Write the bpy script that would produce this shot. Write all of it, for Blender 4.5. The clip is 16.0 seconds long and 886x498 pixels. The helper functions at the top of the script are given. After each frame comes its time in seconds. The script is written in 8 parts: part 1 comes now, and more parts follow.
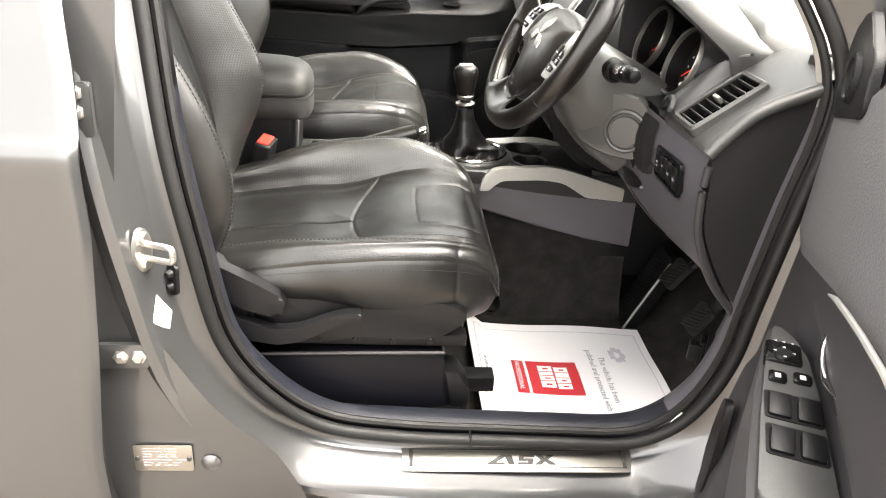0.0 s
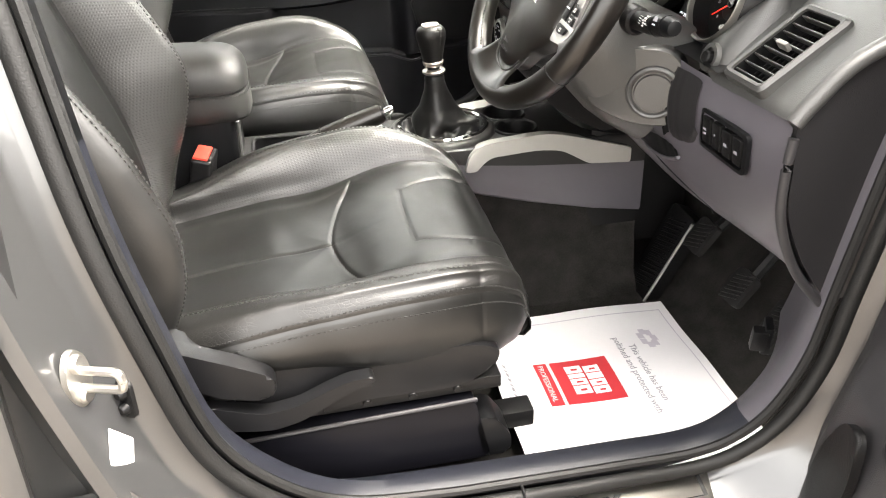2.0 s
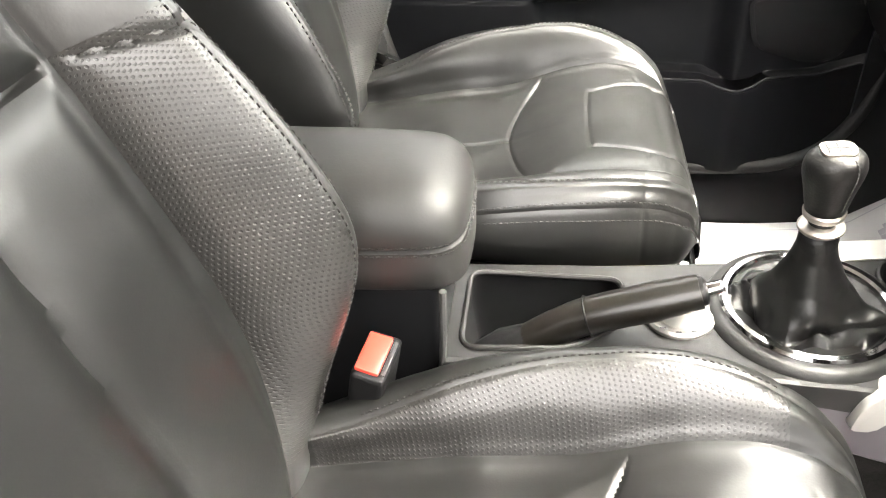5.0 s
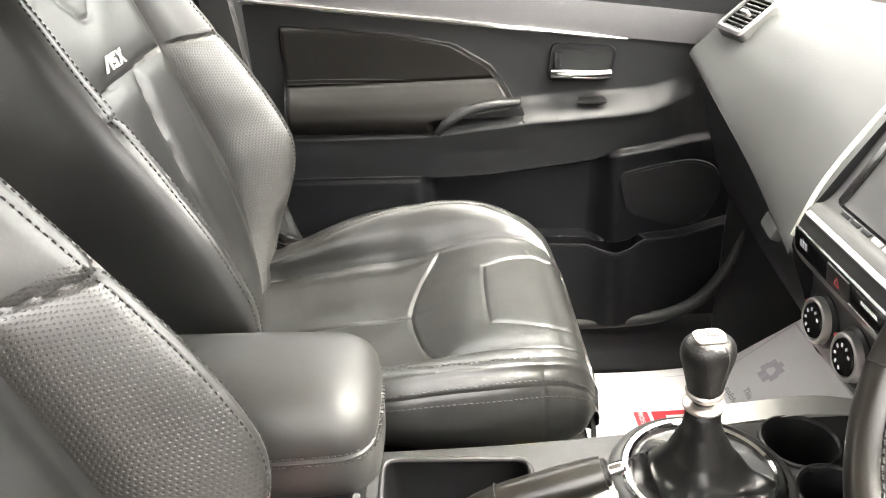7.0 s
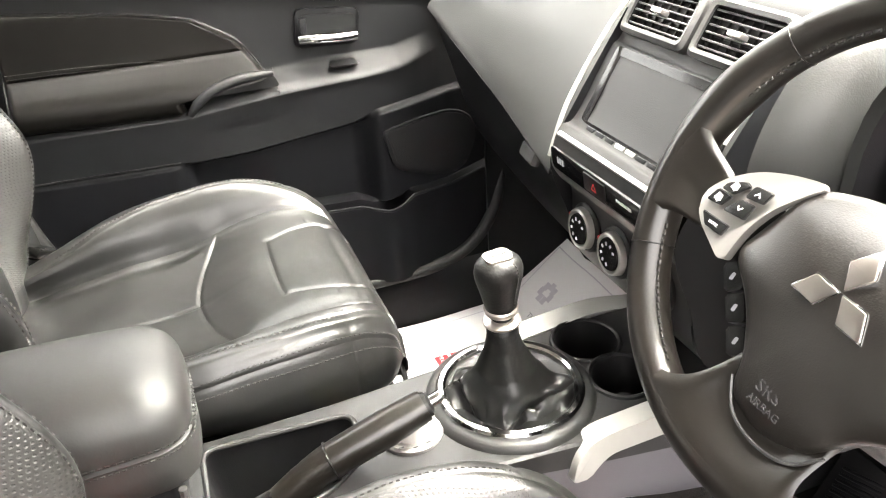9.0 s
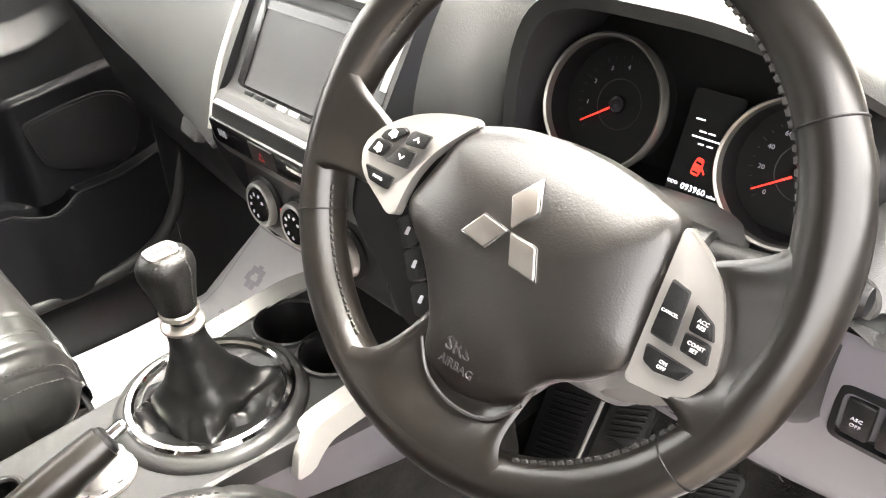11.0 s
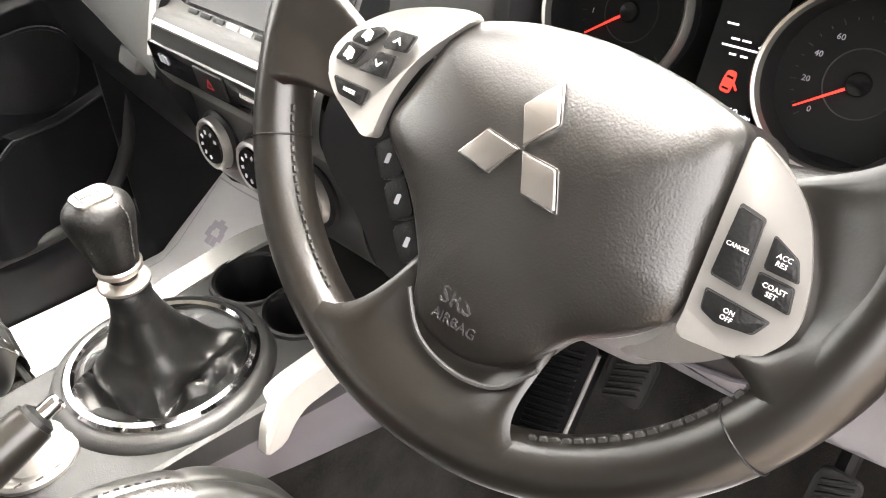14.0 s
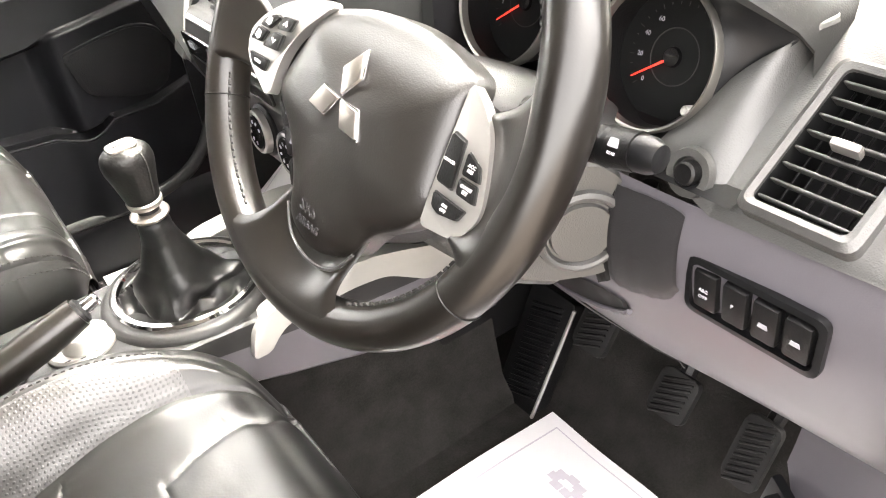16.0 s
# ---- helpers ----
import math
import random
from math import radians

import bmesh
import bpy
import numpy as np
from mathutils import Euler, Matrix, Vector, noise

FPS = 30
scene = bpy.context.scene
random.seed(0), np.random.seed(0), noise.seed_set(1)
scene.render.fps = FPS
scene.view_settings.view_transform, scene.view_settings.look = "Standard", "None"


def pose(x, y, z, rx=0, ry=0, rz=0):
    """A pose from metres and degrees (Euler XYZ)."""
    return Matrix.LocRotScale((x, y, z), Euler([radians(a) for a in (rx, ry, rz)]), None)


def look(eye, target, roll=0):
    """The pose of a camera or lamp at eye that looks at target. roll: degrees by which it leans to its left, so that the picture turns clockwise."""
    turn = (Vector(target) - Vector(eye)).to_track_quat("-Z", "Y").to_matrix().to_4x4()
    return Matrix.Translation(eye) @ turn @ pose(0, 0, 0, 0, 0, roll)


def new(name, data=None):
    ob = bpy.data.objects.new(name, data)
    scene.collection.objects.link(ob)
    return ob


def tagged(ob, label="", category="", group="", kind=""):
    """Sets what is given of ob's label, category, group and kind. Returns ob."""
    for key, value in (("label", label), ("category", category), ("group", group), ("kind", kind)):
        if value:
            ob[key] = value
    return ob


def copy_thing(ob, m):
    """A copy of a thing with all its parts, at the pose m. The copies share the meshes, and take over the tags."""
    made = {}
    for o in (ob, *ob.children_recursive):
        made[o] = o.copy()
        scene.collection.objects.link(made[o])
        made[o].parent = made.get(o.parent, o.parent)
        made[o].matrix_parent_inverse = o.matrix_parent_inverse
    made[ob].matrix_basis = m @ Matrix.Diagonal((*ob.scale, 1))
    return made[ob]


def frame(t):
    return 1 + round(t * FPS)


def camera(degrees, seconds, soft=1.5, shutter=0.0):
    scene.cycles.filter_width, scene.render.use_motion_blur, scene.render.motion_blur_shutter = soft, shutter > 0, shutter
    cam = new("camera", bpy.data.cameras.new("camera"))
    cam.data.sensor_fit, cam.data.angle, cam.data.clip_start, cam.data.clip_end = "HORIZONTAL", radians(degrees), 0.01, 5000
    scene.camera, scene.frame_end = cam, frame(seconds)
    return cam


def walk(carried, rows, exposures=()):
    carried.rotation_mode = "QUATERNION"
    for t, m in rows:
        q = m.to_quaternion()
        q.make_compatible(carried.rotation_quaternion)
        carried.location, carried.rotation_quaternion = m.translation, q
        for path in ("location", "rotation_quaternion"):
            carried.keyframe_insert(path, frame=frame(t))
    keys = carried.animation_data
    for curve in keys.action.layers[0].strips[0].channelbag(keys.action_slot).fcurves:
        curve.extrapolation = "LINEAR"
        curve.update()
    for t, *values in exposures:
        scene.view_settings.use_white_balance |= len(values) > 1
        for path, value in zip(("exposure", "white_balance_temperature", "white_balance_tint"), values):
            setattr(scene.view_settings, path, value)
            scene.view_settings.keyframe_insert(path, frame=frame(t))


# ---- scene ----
cam = camera(60.9, 16.0, 1.1)
PATH = [
    (0, (-0.043, -0.967, 1.249), (0.12, 0.83, 0.387), 4.0),
    (0.5, (-0.029, -0.969, 1.247), (0.103, 0.838, 0.399), 2.8),
    (1, (-0.03, -0.936, 1.245), (0.088, 0.853, 0.359), 1.8),
    (1.5, (-0.069, -0.796, 1.243), (0.138, 0.95, 0.289), -0.5),
    (2, (-0.11, -0.677, 1.251), (0.201, 1.015, 0.23), -2.1),
    (2.5, (-0.097, -0.507, 1.246), (0.151, 1.154, 0.16), -3.2),
    (3, (-0.057, -0.337, 1.248), (0.001, 1.292, 0.088), -4.3),
    (3.5, (-0.057, -0.237, 1.23), (-0.096, 1.358, 0.025), -4.9),
    (4, (-0.096, -0.087, 1.219), (-0.204, 1.448, -0.059), -6.1),
    (4.2, (-0.115, -0.037, 1.223), (-0.27, 1.475, -0.077), -5.8),
    (6.3, (-0.127, 0.069, 1.332), (-0.467, 1.801, 0.391), -4.1),
    (6.5, (-0.126, 0.069, 1.337), (-0.358, 1.822, 0.402), -3.7),
    (7, (-0.123, 0.053, 1.34), (-0.141, 1.827, 0.416), -3.1),
    (7.5, (-0.146, 0.042, 1.333), (-0.024, 1.81, 0.408), -3.3),
    (8, (-0.172, 0.033, 1.325), (-0.01, 1.788, 0.38), -4.1),
    (8.5, (-0.174, 0.03, 1.322), (0.125, 1.762, 0.369), -4.2),
    (9, (-0.149, 0.037, 1.313), (0.417, 1.68, 0.321), -3.9),
    (9.5, (-0.127, 0.04, 1.304), (0.645, 1.567, 0.269), -3.2),
    (10, (-0.119, 0.044, 1.301), (0.828, 1.451, 0.241), -1.9),
    (10.2, (-0.112, 0.045, 1.297), (0.91, 1.392, 0.23), -1.4),
    (12.3, (-0.039, 0.134, 1.227), (1.145, 1.315, 0.13), -1.5),
    (12.5, (-0.039, 0.138, 1.221), (1.148, 1.306, 0.113), -1.5),
    (13, (-0.032, 0.142, 1.204), (1.158, 1.278, 0.068), -1.7),
    (13.5, (-0.036, 0.147, 1.193), (1.152, 1.261, 0.033), -1.2),
    (14, (-0.034, 0.134, 1.208), (1.119, 1.268, 0.031), -1.2),
    (14.5, (-0.038, 0.1, 1.219), (0.983, 1.335, 0.022), -2.0),
    (15, (-0.032, 0.044, 1.228), (0.894, 1.344, 0.023), -3.5),
    (15.5, (-0.017, -0.004, 1.23), (0.897, 1.313, 0.034), -4.2),
    (16, (0.002, -0.096, 1.242), (0.9, 1.261, 0.079), -6.0),
]
EXPOSURES = [(0, 3.55, 7100, 11), (2, 3.78, 7100, 11), (4, 4.12, 7100, 11), (7, 4.36, 7100, 11), (10, 4.43, 7100, 12), (12.5, 4.53, 7100, 13), (14, 4.53, 7100, 13), (15, 4.56, 7100, 13), (16, 4.60, 7100, 13)]
walk(cam, [(t, look(eye, target, roll)) for t, eye, target, roll in PATH], EXPOSURES)

# ---- world and light ----
world = bpy.data.worlds.new("overcast_sky")
scene.world = world
world.use_nodes = True
wn = world.node_tree
wn.nodes.clear()
w_out = wn.nodes.new("ShaderNodeOutputWorld")
w_bg = wn.nodes.new("ShaderNodeBackground")
w_sat = wn.nodes.new("ShaderNodeHueSaturation")
w_sky = wn.nodes.new("ShaderNodeTexSky")
w_sky.sky_type = "NISHITA"
w_sky.sun_disc = False
w_sky.sun_elevation = radians(64)
w_sky.sun_rotation = radians(104)
w_sky.air_density, w_sky.dust_density = 1.0, 4.0
w_sat.inputs["Saturation"].default_value = 0.12
w_bg.inputs["Strength"].default_value = 0.15
wn.links.new(w_sky.outputs[0], w_sat.inputs["Color"])
wn.links.new(w_sat.outputs[0], w_bg.inputs["Color"])
wn.links.new(w_bg.outputs[0], w_out.inputs["Surface"])

sun_data = bpy.data.lights.new("sun", "SUN")
sun_data.energy, sun_data.angle, sun_data.color = 1.05, radians(65), (1.0, 0.97, 0.93)
sun = new("sun", sun_data)
sun.matrix_world = look((1.2, -0.3, 2.6), (0, 0, 0))


# ---- materials ----
def material(name, colour, rough=0.5, metal=0.0, vary=0.15, scale=30.0, grain=0.0, grain_scale=900.0, grain_kind="voronoi",
             relief=0.0, relief_scale=25.0, coat=0.0, spec=0.5, dots=0.0, dot_step=0.0045, rough_vary=0.08, sheen=0.0, flake=0.0, crack=0.0):
    m = bpy.data.materials.new(name)
    m.use_nodes = True
    nt = m.node_tree
    b = nt.nodes["Principled BSDF"]
    b.inputs["Metallic"].default_value = metal
    b.inputs["Specular IOR Level"].default_value = spec
    b.inputs["Coat Weight"].default_value = coat
    b.inputs["Coat Roughness"].default_value = 0.06
    b.inputs["Sheen Weight"].default_value = sheen
    co = nt.nodes.new("ShaderNodeTexCoord")
    link = nt.links.new

    def noise_node(s, detail=4.0):
        n = nt.nodes.new("ShaderNodeTexNoise")
        n.inputs["Scale"].default_value, n.inputs["Detail"].default_value = s, detail
        link(co.outputs["Object"], n.inputs["Vector"])
        return n

    def maths(op, a, c=None, d=None):
        n = nt.nodes.new("ShaderNodeMath")
        n.operation = op
        for k, v in enumerate((a, c, d)):
            if v is None:
                continue
            if isinstance(v, (int, float)):
                n.inputs[k].default_value = v
            else:
                link(v, n.inputs[k])
        return n.outputs[0]

    big, small = noise_node(scale), noise_node(scale * 14, 3.0)
    both = maths("ADD", maths("MULTIPLY", big.outputs["Fac"], 0.65), maths("MULTIPLY", small.outputs["Fac"], 0.35))
    swing = maths("MULTIPLY_ADD", maths("SUBTRACT", both, 0.5), 2.0 * vary, 1.0)
    if flake:
        fl = nt.nodes.new("ShaderNodeTexVoronoi")
        fl.inputs["Scale"].default_value = 2500.0
        link(co.outputs["Object"], fl.inputs["Vector"])
        swing = maths("ADD", swing, maths("MULTIPLY", maths("SUBTRACT", fl.outputs["Distance"], 0.4), flake))
    tint = nt.nodes.new("ShaderNodeVectorMath")
    tint.operation = "SCALE"
    tint.inputs[0].default_value = colour
    link(swing, tint.inputs["Scale"])
    colour_out = tint.outputs["Vector"]
    height = None
    if grain:
        if grain_kind == "voronoi":
            g = nt.nodes.new("ShaderNodeTexVoronoi")
            g.feature = "SMOOTH_F1"
            g.inputs["Scale"].default_value = grain_scale
            link(co.outputs["Object"], g.inputs["Vector"])
            gh = g.outputs["Distance"]
        else:
            gh = noise_node(grain_scale, 2.0).outputs["Fac"]
        height = maths("MULTIPLY", gh, grain)
    if relief:
        rh = maths("MULTIPLY", noise_node(relief_scale, 5.0).outputs["Fac"], relief)
        height = rh if height is None else maths("ADD", height, rh)
    if dots:
        uv = nt.nodes.new("ShaderNodeUVMap")
        sep = nt.nodes.new("ShaderNodeSeparateXYZ")
        link(uv.outputs[0], sep.inputs[0])
        row = maths("FLOOR", maths("DIVIDE", sep.outputs[1], dot_step))
        shift = maths("MULTIPLY", maths("MODULO", row, 2.0), 0.5)
        fx = maths("SUBTRACT", maths("FRACT", maths("ADD", maths("DIVIDE", sep.outputs[0], dot_step), shift)), 0.5)
        fy = maths("SUBTRACT", maths("FRACT", maths("DIVIDE", sep.outputs[1], dot_step)), 0.5)
        d2 = maths("SQRT", maths("ADD", maths("MULTIPLY", fx, fx), maths("MULTIPLY", fy, fy)))
        hole = maths("SMOOTH_MIN", maths("MULTIPLY", maths("SUBTRACT", 0.30, d2), 8.0), 1.0, 0.1)
        hole = maths("MAXIMUM", hole, 0.0)
        dark = nt.nodes.new("ShaderNodeVectorMath")
        dark.operation = "SCALE"
        link(colour_out, dark.inputs[0])
        link(maths("MULTIPLY_ADD", hole, -0.85, 1.0), dark.inputs["Scale"])
        colour_out = dark.outputs["Vector"]
        hd = maths("MULTIPLY", hole, -dots)
        height = hd if height is None else maths("ADD", height, hd)
    if crack:
        warp = nt.nodes.new("ShaderNodeMapping")
        warp.inputs["Scale"].default_value = (120, 210, 210)
        warp.inputs["Rotation"].default_value = (0, 0, 0.6)
        link(co.outputs["Object"], warp.inputs["Vector"])
        cells = nt.nodes.new("ShaderNodeTexVoronoi")
        cells.feature = "DISTANCE_TO_EDGE"
        cells.inputs["Scale"].default_value = 1.0
        link(warp.outputs[0], cells.inputs["Vector"])
        line = maths("MAXIMUM", maths("SUBTRACT", 1.0, maths("MULTIPLY", cells.outputs["Distance"], 11.0)), 0.0)
        line = maths("MULTIPLY", line, maths("MINIMUM", maths("MAXIMUM", maths("MULTIPLY", maths("SUBTRACT", noise_node(22, 2.0).outputs["Fac"], 0.42), 6.0), 0.0), 1.0))
        worn = nt.nodes.new("ShaderNodeVectorMath")
        worn.operation = "SCALE"
        link(colour_out, worn.inputs[0])
        link(maths("MULTIPLY_ADD", line, crack, 1.0), worn.inputs["Scale"])
        colour_out = worn.outputs["Vector"]
        hc = maths("MULTIPLY", line, -0.12)
        height = hc if height is None else maths("ADD", height, hc)
    link(colour_out, b.inputs["Base Color"])
    link(maths("ADD", rough - rough_vary / 2, maths("MULTIPLY", both, rough_vary)), b.inputs["Roughness"])
    if height is not None:
        bump = nt.nodes.new("ShaderNodeBump")
        bump.inputs["Strength"].default_value = 1.0
        bump.inputs["Distance"].default_value = 0.001
        link(height, bump.inputs["Height"])
        link(bump.outputs["Normal"], b.inputs["Normal"])
    return m


LEATHER = material("black_leather", (0.0040, 0.0041, 0.0038), 0.39, vary=0.3, scale=9, grain=0.045, grain_scale=520, relief=0.2, relief_scale=50, spec=0.80, rough_vary=0.08)
LEATHER_PERF = material("perforated_leather", (0.0125, 0.0118, 0.0108), 0.37, vary=0.25, scale=9, grain=0.03, grain_scale=700, relief=0.12, relief_scale=30, dots=0.24, dot_step=0.0050, spec=0.95, rough_vary=0.06)
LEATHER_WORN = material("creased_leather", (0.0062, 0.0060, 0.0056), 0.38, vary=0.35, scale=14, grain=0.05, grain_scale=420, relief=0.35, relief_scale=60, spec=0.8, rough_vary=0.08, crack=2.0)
# base colour raised to stand in for sky light on the driver's backrest
LEATHER_SIDE = material("skylit_side_leather", (0.0095, 0.0092, 0.0086), 0.42, vary=0.4, scale=14, grain=0.06, grain_scale=380, relief=0.45, relief_scale=55, spec=0.95, rough_vary=0.08)
WHEEL_LEATHER = material("polished_wheel_leather", (0.0046, 0.0037, 0.0029), 0.30, vary=0.4, scale=12, grain=0.03, grain_scale=650, relief=0.12, relief_scale=60, spec=0.62, rough_vary=0.04)
DOOR_PLASTIC = material("charcoal_door_plastic", (0.0080, 0.0083, 0.0090), 0.46, vary=0.12, scale=7, grain=0.06, grain_scale=800, spec=0.24)
# door plastic with the footwell's shade put into its base colour
DOOR_LOWER = material("shade_darkened_door_plastic", (0.0034, 0.0035, 0.0042), 0.42, vary=0.15, scale=7, grain=0.06, grain_scale=800, spec=0.15)
ARM_LEATHER = material("matt_armrest_leather", (0.0085, 0.0082, 0.0075), 0.54, vary=0.3, scale=9, grain=0.06, grain_scale=420, relief=0.3, relief_scale=45, spec=0.7, rough_vary=0.05)
DOOR_LEATHER = material("door_leather", (0.0036, 0.0032, 0.0028), 0.38, vary=0.2, scale=9, grain=0.05, grain_scale=600, relief=0.2, relief_scale=40, spec=0.15, rough_vary=0.04)
GAITER_LEATHER = material("soft_gaiter_leather", (0.0032, 0.0032, 0.0032), 0.36, vary=0.3, scale=20, grain=0.06, grain_scale=600, relief=0.4, relief_scale=70, spec=0.36, rough_vary=0.06)
KNOB_LEATHER = material("grained_knob_leather", (0.0028, 0.0027, 0.0026), 0.40, vary=0.3, scale=20, grain=0.22, grain_scale=420, relief=0.15, relief_scale=90, spec=0.38, rough_vary=0.05)
THREAD = material("grey_thread", (0.013, 0.0125, 0.012), 0.7, vary=0.3, scale=200)
DASH = material("soft_dash_plastic", (0.037, 0.037, 0.036), 0.46, vary=0.12, scale=6, grain=0.22, grain_scale=900, relief=0.06, relief_scale=150, spec=0.9)
DASH_UPPER = material("grained_dash_top", (0.0225, 0.0230, 0.0222), 0.46, vary=0.12, scale=6, grain=0.14, grain_scale=700, relief=0.06, relief_scale=150)
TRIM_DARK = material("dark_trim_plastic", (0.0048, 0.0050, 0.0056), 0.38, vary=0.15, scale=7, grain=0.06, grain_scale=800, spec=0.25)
END_COVER = material("end_cover_plastic", (0.030, 0.029, 0.031), 0.44, vary=0.12, scale=7, grain=0.2, grain_scale=850, spec=0.4)
END_CAP = material("dark_end_cap_plastic", (0.0165, 0.0160, 0.0172), 0.44, vary=0.12, scale=7, grain=0.2, grain_scale=850, spec=0.35)
RING = material("dull_ring_metal", (0.20, 0.195, 0.18), 0.34, metal=0.8, vary=0.1, scale=20)
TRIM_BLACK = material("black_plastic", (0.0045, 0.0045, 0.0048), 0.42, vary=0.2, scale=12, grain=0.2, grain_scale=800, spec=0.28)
TRIM_GREY = material("grey_door_plastic", (0.098, 0.097, 0.101), 0.55, vary=0.12, scale=6, grain=0.6, grain_scale=380, relief=0.3, relief_scale=120)
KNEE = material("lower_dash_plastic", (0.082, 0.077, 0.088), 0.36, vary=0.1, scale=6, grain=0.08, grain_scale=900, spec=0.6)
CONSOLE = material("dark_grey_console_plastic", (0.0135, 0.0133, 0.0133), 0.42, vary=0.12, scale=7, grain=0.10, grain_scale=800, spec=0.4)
SHIELD = material("satin_black_seat_plastic", (0.0058, 0.0059, 0.0066), 0.36, vary=0.12, scale=7, grain=0.10, grain_scale=800, spec=0.40)
TRAY = material("smooth_navy_black_plastic", (0.0042, 0.0042, 0.0058), 0.34, vary=0.2, scale=10, spec=0.16)
SILL_PLASTIC = material("navy_black_sill_plastic", (0.012, 0.013, 0.018), 0.40, vary=0.35, scale=16, grain=0.15, grain_scale=900, relief=0.25, relief_scale=40, spec=0.3, rough_vary=0.1)
GLOSS_BLACK = material("gloss_black_plastic", (0.0045, 0.0045, 0.0048), 0.14, vary=0.2, scale=20, rough_vary=0.02)
PAD = material("grained_airbag_cover", (0.0072, 0.0060, 0.0050), 0.35, vary=0.12, scale=8, grain=0.11, grain_scale=900, spec=0.72, rough_vary=0.05)
SILVER = material("silver_painted_plastic", (0.36, 0.35, 0.335), 0.34, metal=0.75, vary=0.06, scale=10, rough_vary=0.06)
SATIN = material("satin_silver_trim", (0.34, 0.335, 0.315), 0.36, metal=0.35, vary=0.06, scale=10)
CHROME = material("chrome", (0.78, 0.78, 0.78), 0.08, metal=1.0, vary=0.04, scale=20)
EMBLEM = material("brushed_emblem_metal", (0.42, 0.39, 0.36), 0.34, metal=1.0, vary=0.06, scale=30)
STEEL = material("brushed_steel_plate", (0.52, 0.50, 0.46), 0.36, metal=1.0, vary=0.12, scale=18, rough_vary=0.12)
ZINC = material("plated_zinc", (0.62, 0.60, 0.56), 0.34, metal=0.95, vary=0.15, scale=40)
PAINT = material("grey_metallic_paint", (0.104, 0.105, 0.107), 0.30, metal=0.7, vary=0.05, scale=5, coat=0.8, flake=0.12, relief=0.10, relief_scale=20)
RUBBER = material("black_rubber_seal", (0.009, 0.009, 0.009), 0.55, vary=0.25, scale=25, grain=0.3, grain_scale=500, spec=0.35)
CARPET = material("black_carpet", (0.027, 0.0255, 0.0240), 0.95, vary=1.2, scale=25, grain=3.0, grain_scale=1100, grain_kind="noise", relief=2.0, relief_scale=160, spec=0.12)
PAPER = material("white_paper", (0.80, 0.79, 0.80), 0.55, vary=0.03, scale=8, relief=1.2, relief_scale=14)
INK_RED = material("red_print", (0.55, 0.035, 0.045), 0.5, vary=0.08, scale=40)
INK_GREY = material("grey_print", (0.30, 0.30, 0.33), 0.6, vary=0.1, scale=60)
INK_PALE = material("pale_grey_print", (0.55, 0.52, 0.58), 0.6, vary=0.1, scale=60)
WHITE_MARK = material("white_marking", (0.72, 0.72, 0.70), 0.5, vary=0.05, scale=60)
DARK_MARK = material("dark_marking", (0.03, 0.03, 0.03), 0.4, vary=0.1, scale=60)
RED_MARK = material("red_marking", (0.60, 0.03, 0.03), 0.4, vary=0.1, scale=60)
RED_PLASTIC = material("red_buckle_button", (0.62, 0.045, 0.03), 0.35, vary=0.08, scale=40)
YELLOW = material("yellow_plastic_tag", (0.75, 0.52, 0.02), 0.4, vary=0.08, scale=40)
BEIGE = material("beige_pillar_fabric", (0.42, 0.40, 0.36), 0.8, vary=0.08, scale=20, grain=0.6, grain_scale=700, grain_kind="noise")
HEADLINER = material("pale_headliner_fabric", (0.40, 0.385, 0.36), 0.9, vary=0.08, scale=20, grain=0.6, grain_scale=700, grain_kind="noise")
GROUND = material("worn_tarmac", (0.13, 0.110, 0.092), 0.9, vary=0.35, scale=3, grain=6.0, grain_scale=90, relief=4.0, relief_scale=8)
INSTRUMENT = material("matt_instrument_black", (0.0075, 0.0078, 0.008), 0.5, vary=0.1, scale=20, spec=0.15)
SCREEN = material("dark_display_glass", (0.006, 0.006, 0.006), 0.16, vary=0.1, scale=10, spec=1.0, rough_vary=0.0)


def glowing(name, colour, strength):
    m = bpy.data.materials.new(name)
    m.use_nodes = True
    b = m.node_tree.nodes["Principled BSDF"]
    b.inputs["Base Color"].default_value = (*colour, 1)
    b.inputs["Emission Color"].default_value = (*colour, 1)
    b.inputs["Emission Strength"].default_value = strength
    return m


LIT_WHITE = glowing("lit_white_symbols", (0.75, 0.80, 0.9), 0.16)
LIT_RED = glowing("lit_red_symbols", (0.8, 0.03, 0.02), 0.12)


def glass_material(name, tint, rough=0.0):
    m = bpy.data.materials.new(name)
    m.use_nodes = True
    b = m.node_tree.nodes["Principled BSDF"]
    b.inputs["Base Color"].default_value = (*tint, 1)
    b.inputs["Transmission Weight"].default_value = 1.0
    b.inputs["Roughness"].default_value = rough
    b.inputs["IOR"].default_value = 1.02
    return m


GLASS = glass_material("window_glass", (0.93, 0.96, 0.94))
PRIVACY_GLASS = glass_material("tinted_privacy_glass", (0.30, 0.31, 0.30))

# ---- building tools ----
def thing(name, base, label, category, group="", kind=""):
    ob = new(name)
    ob.empty_display_size = 0.05
    ob.matrix_world = Matrix.Translation(base)
    return tagged(ob, label, category, group, kind)


def root_matrix(ob):
    m = ob.matrix_basis.copy()
    if ob.parent:
        m = root_matrix(ob.parent) @ ob.matrix_parent_inverse @ m
    return m


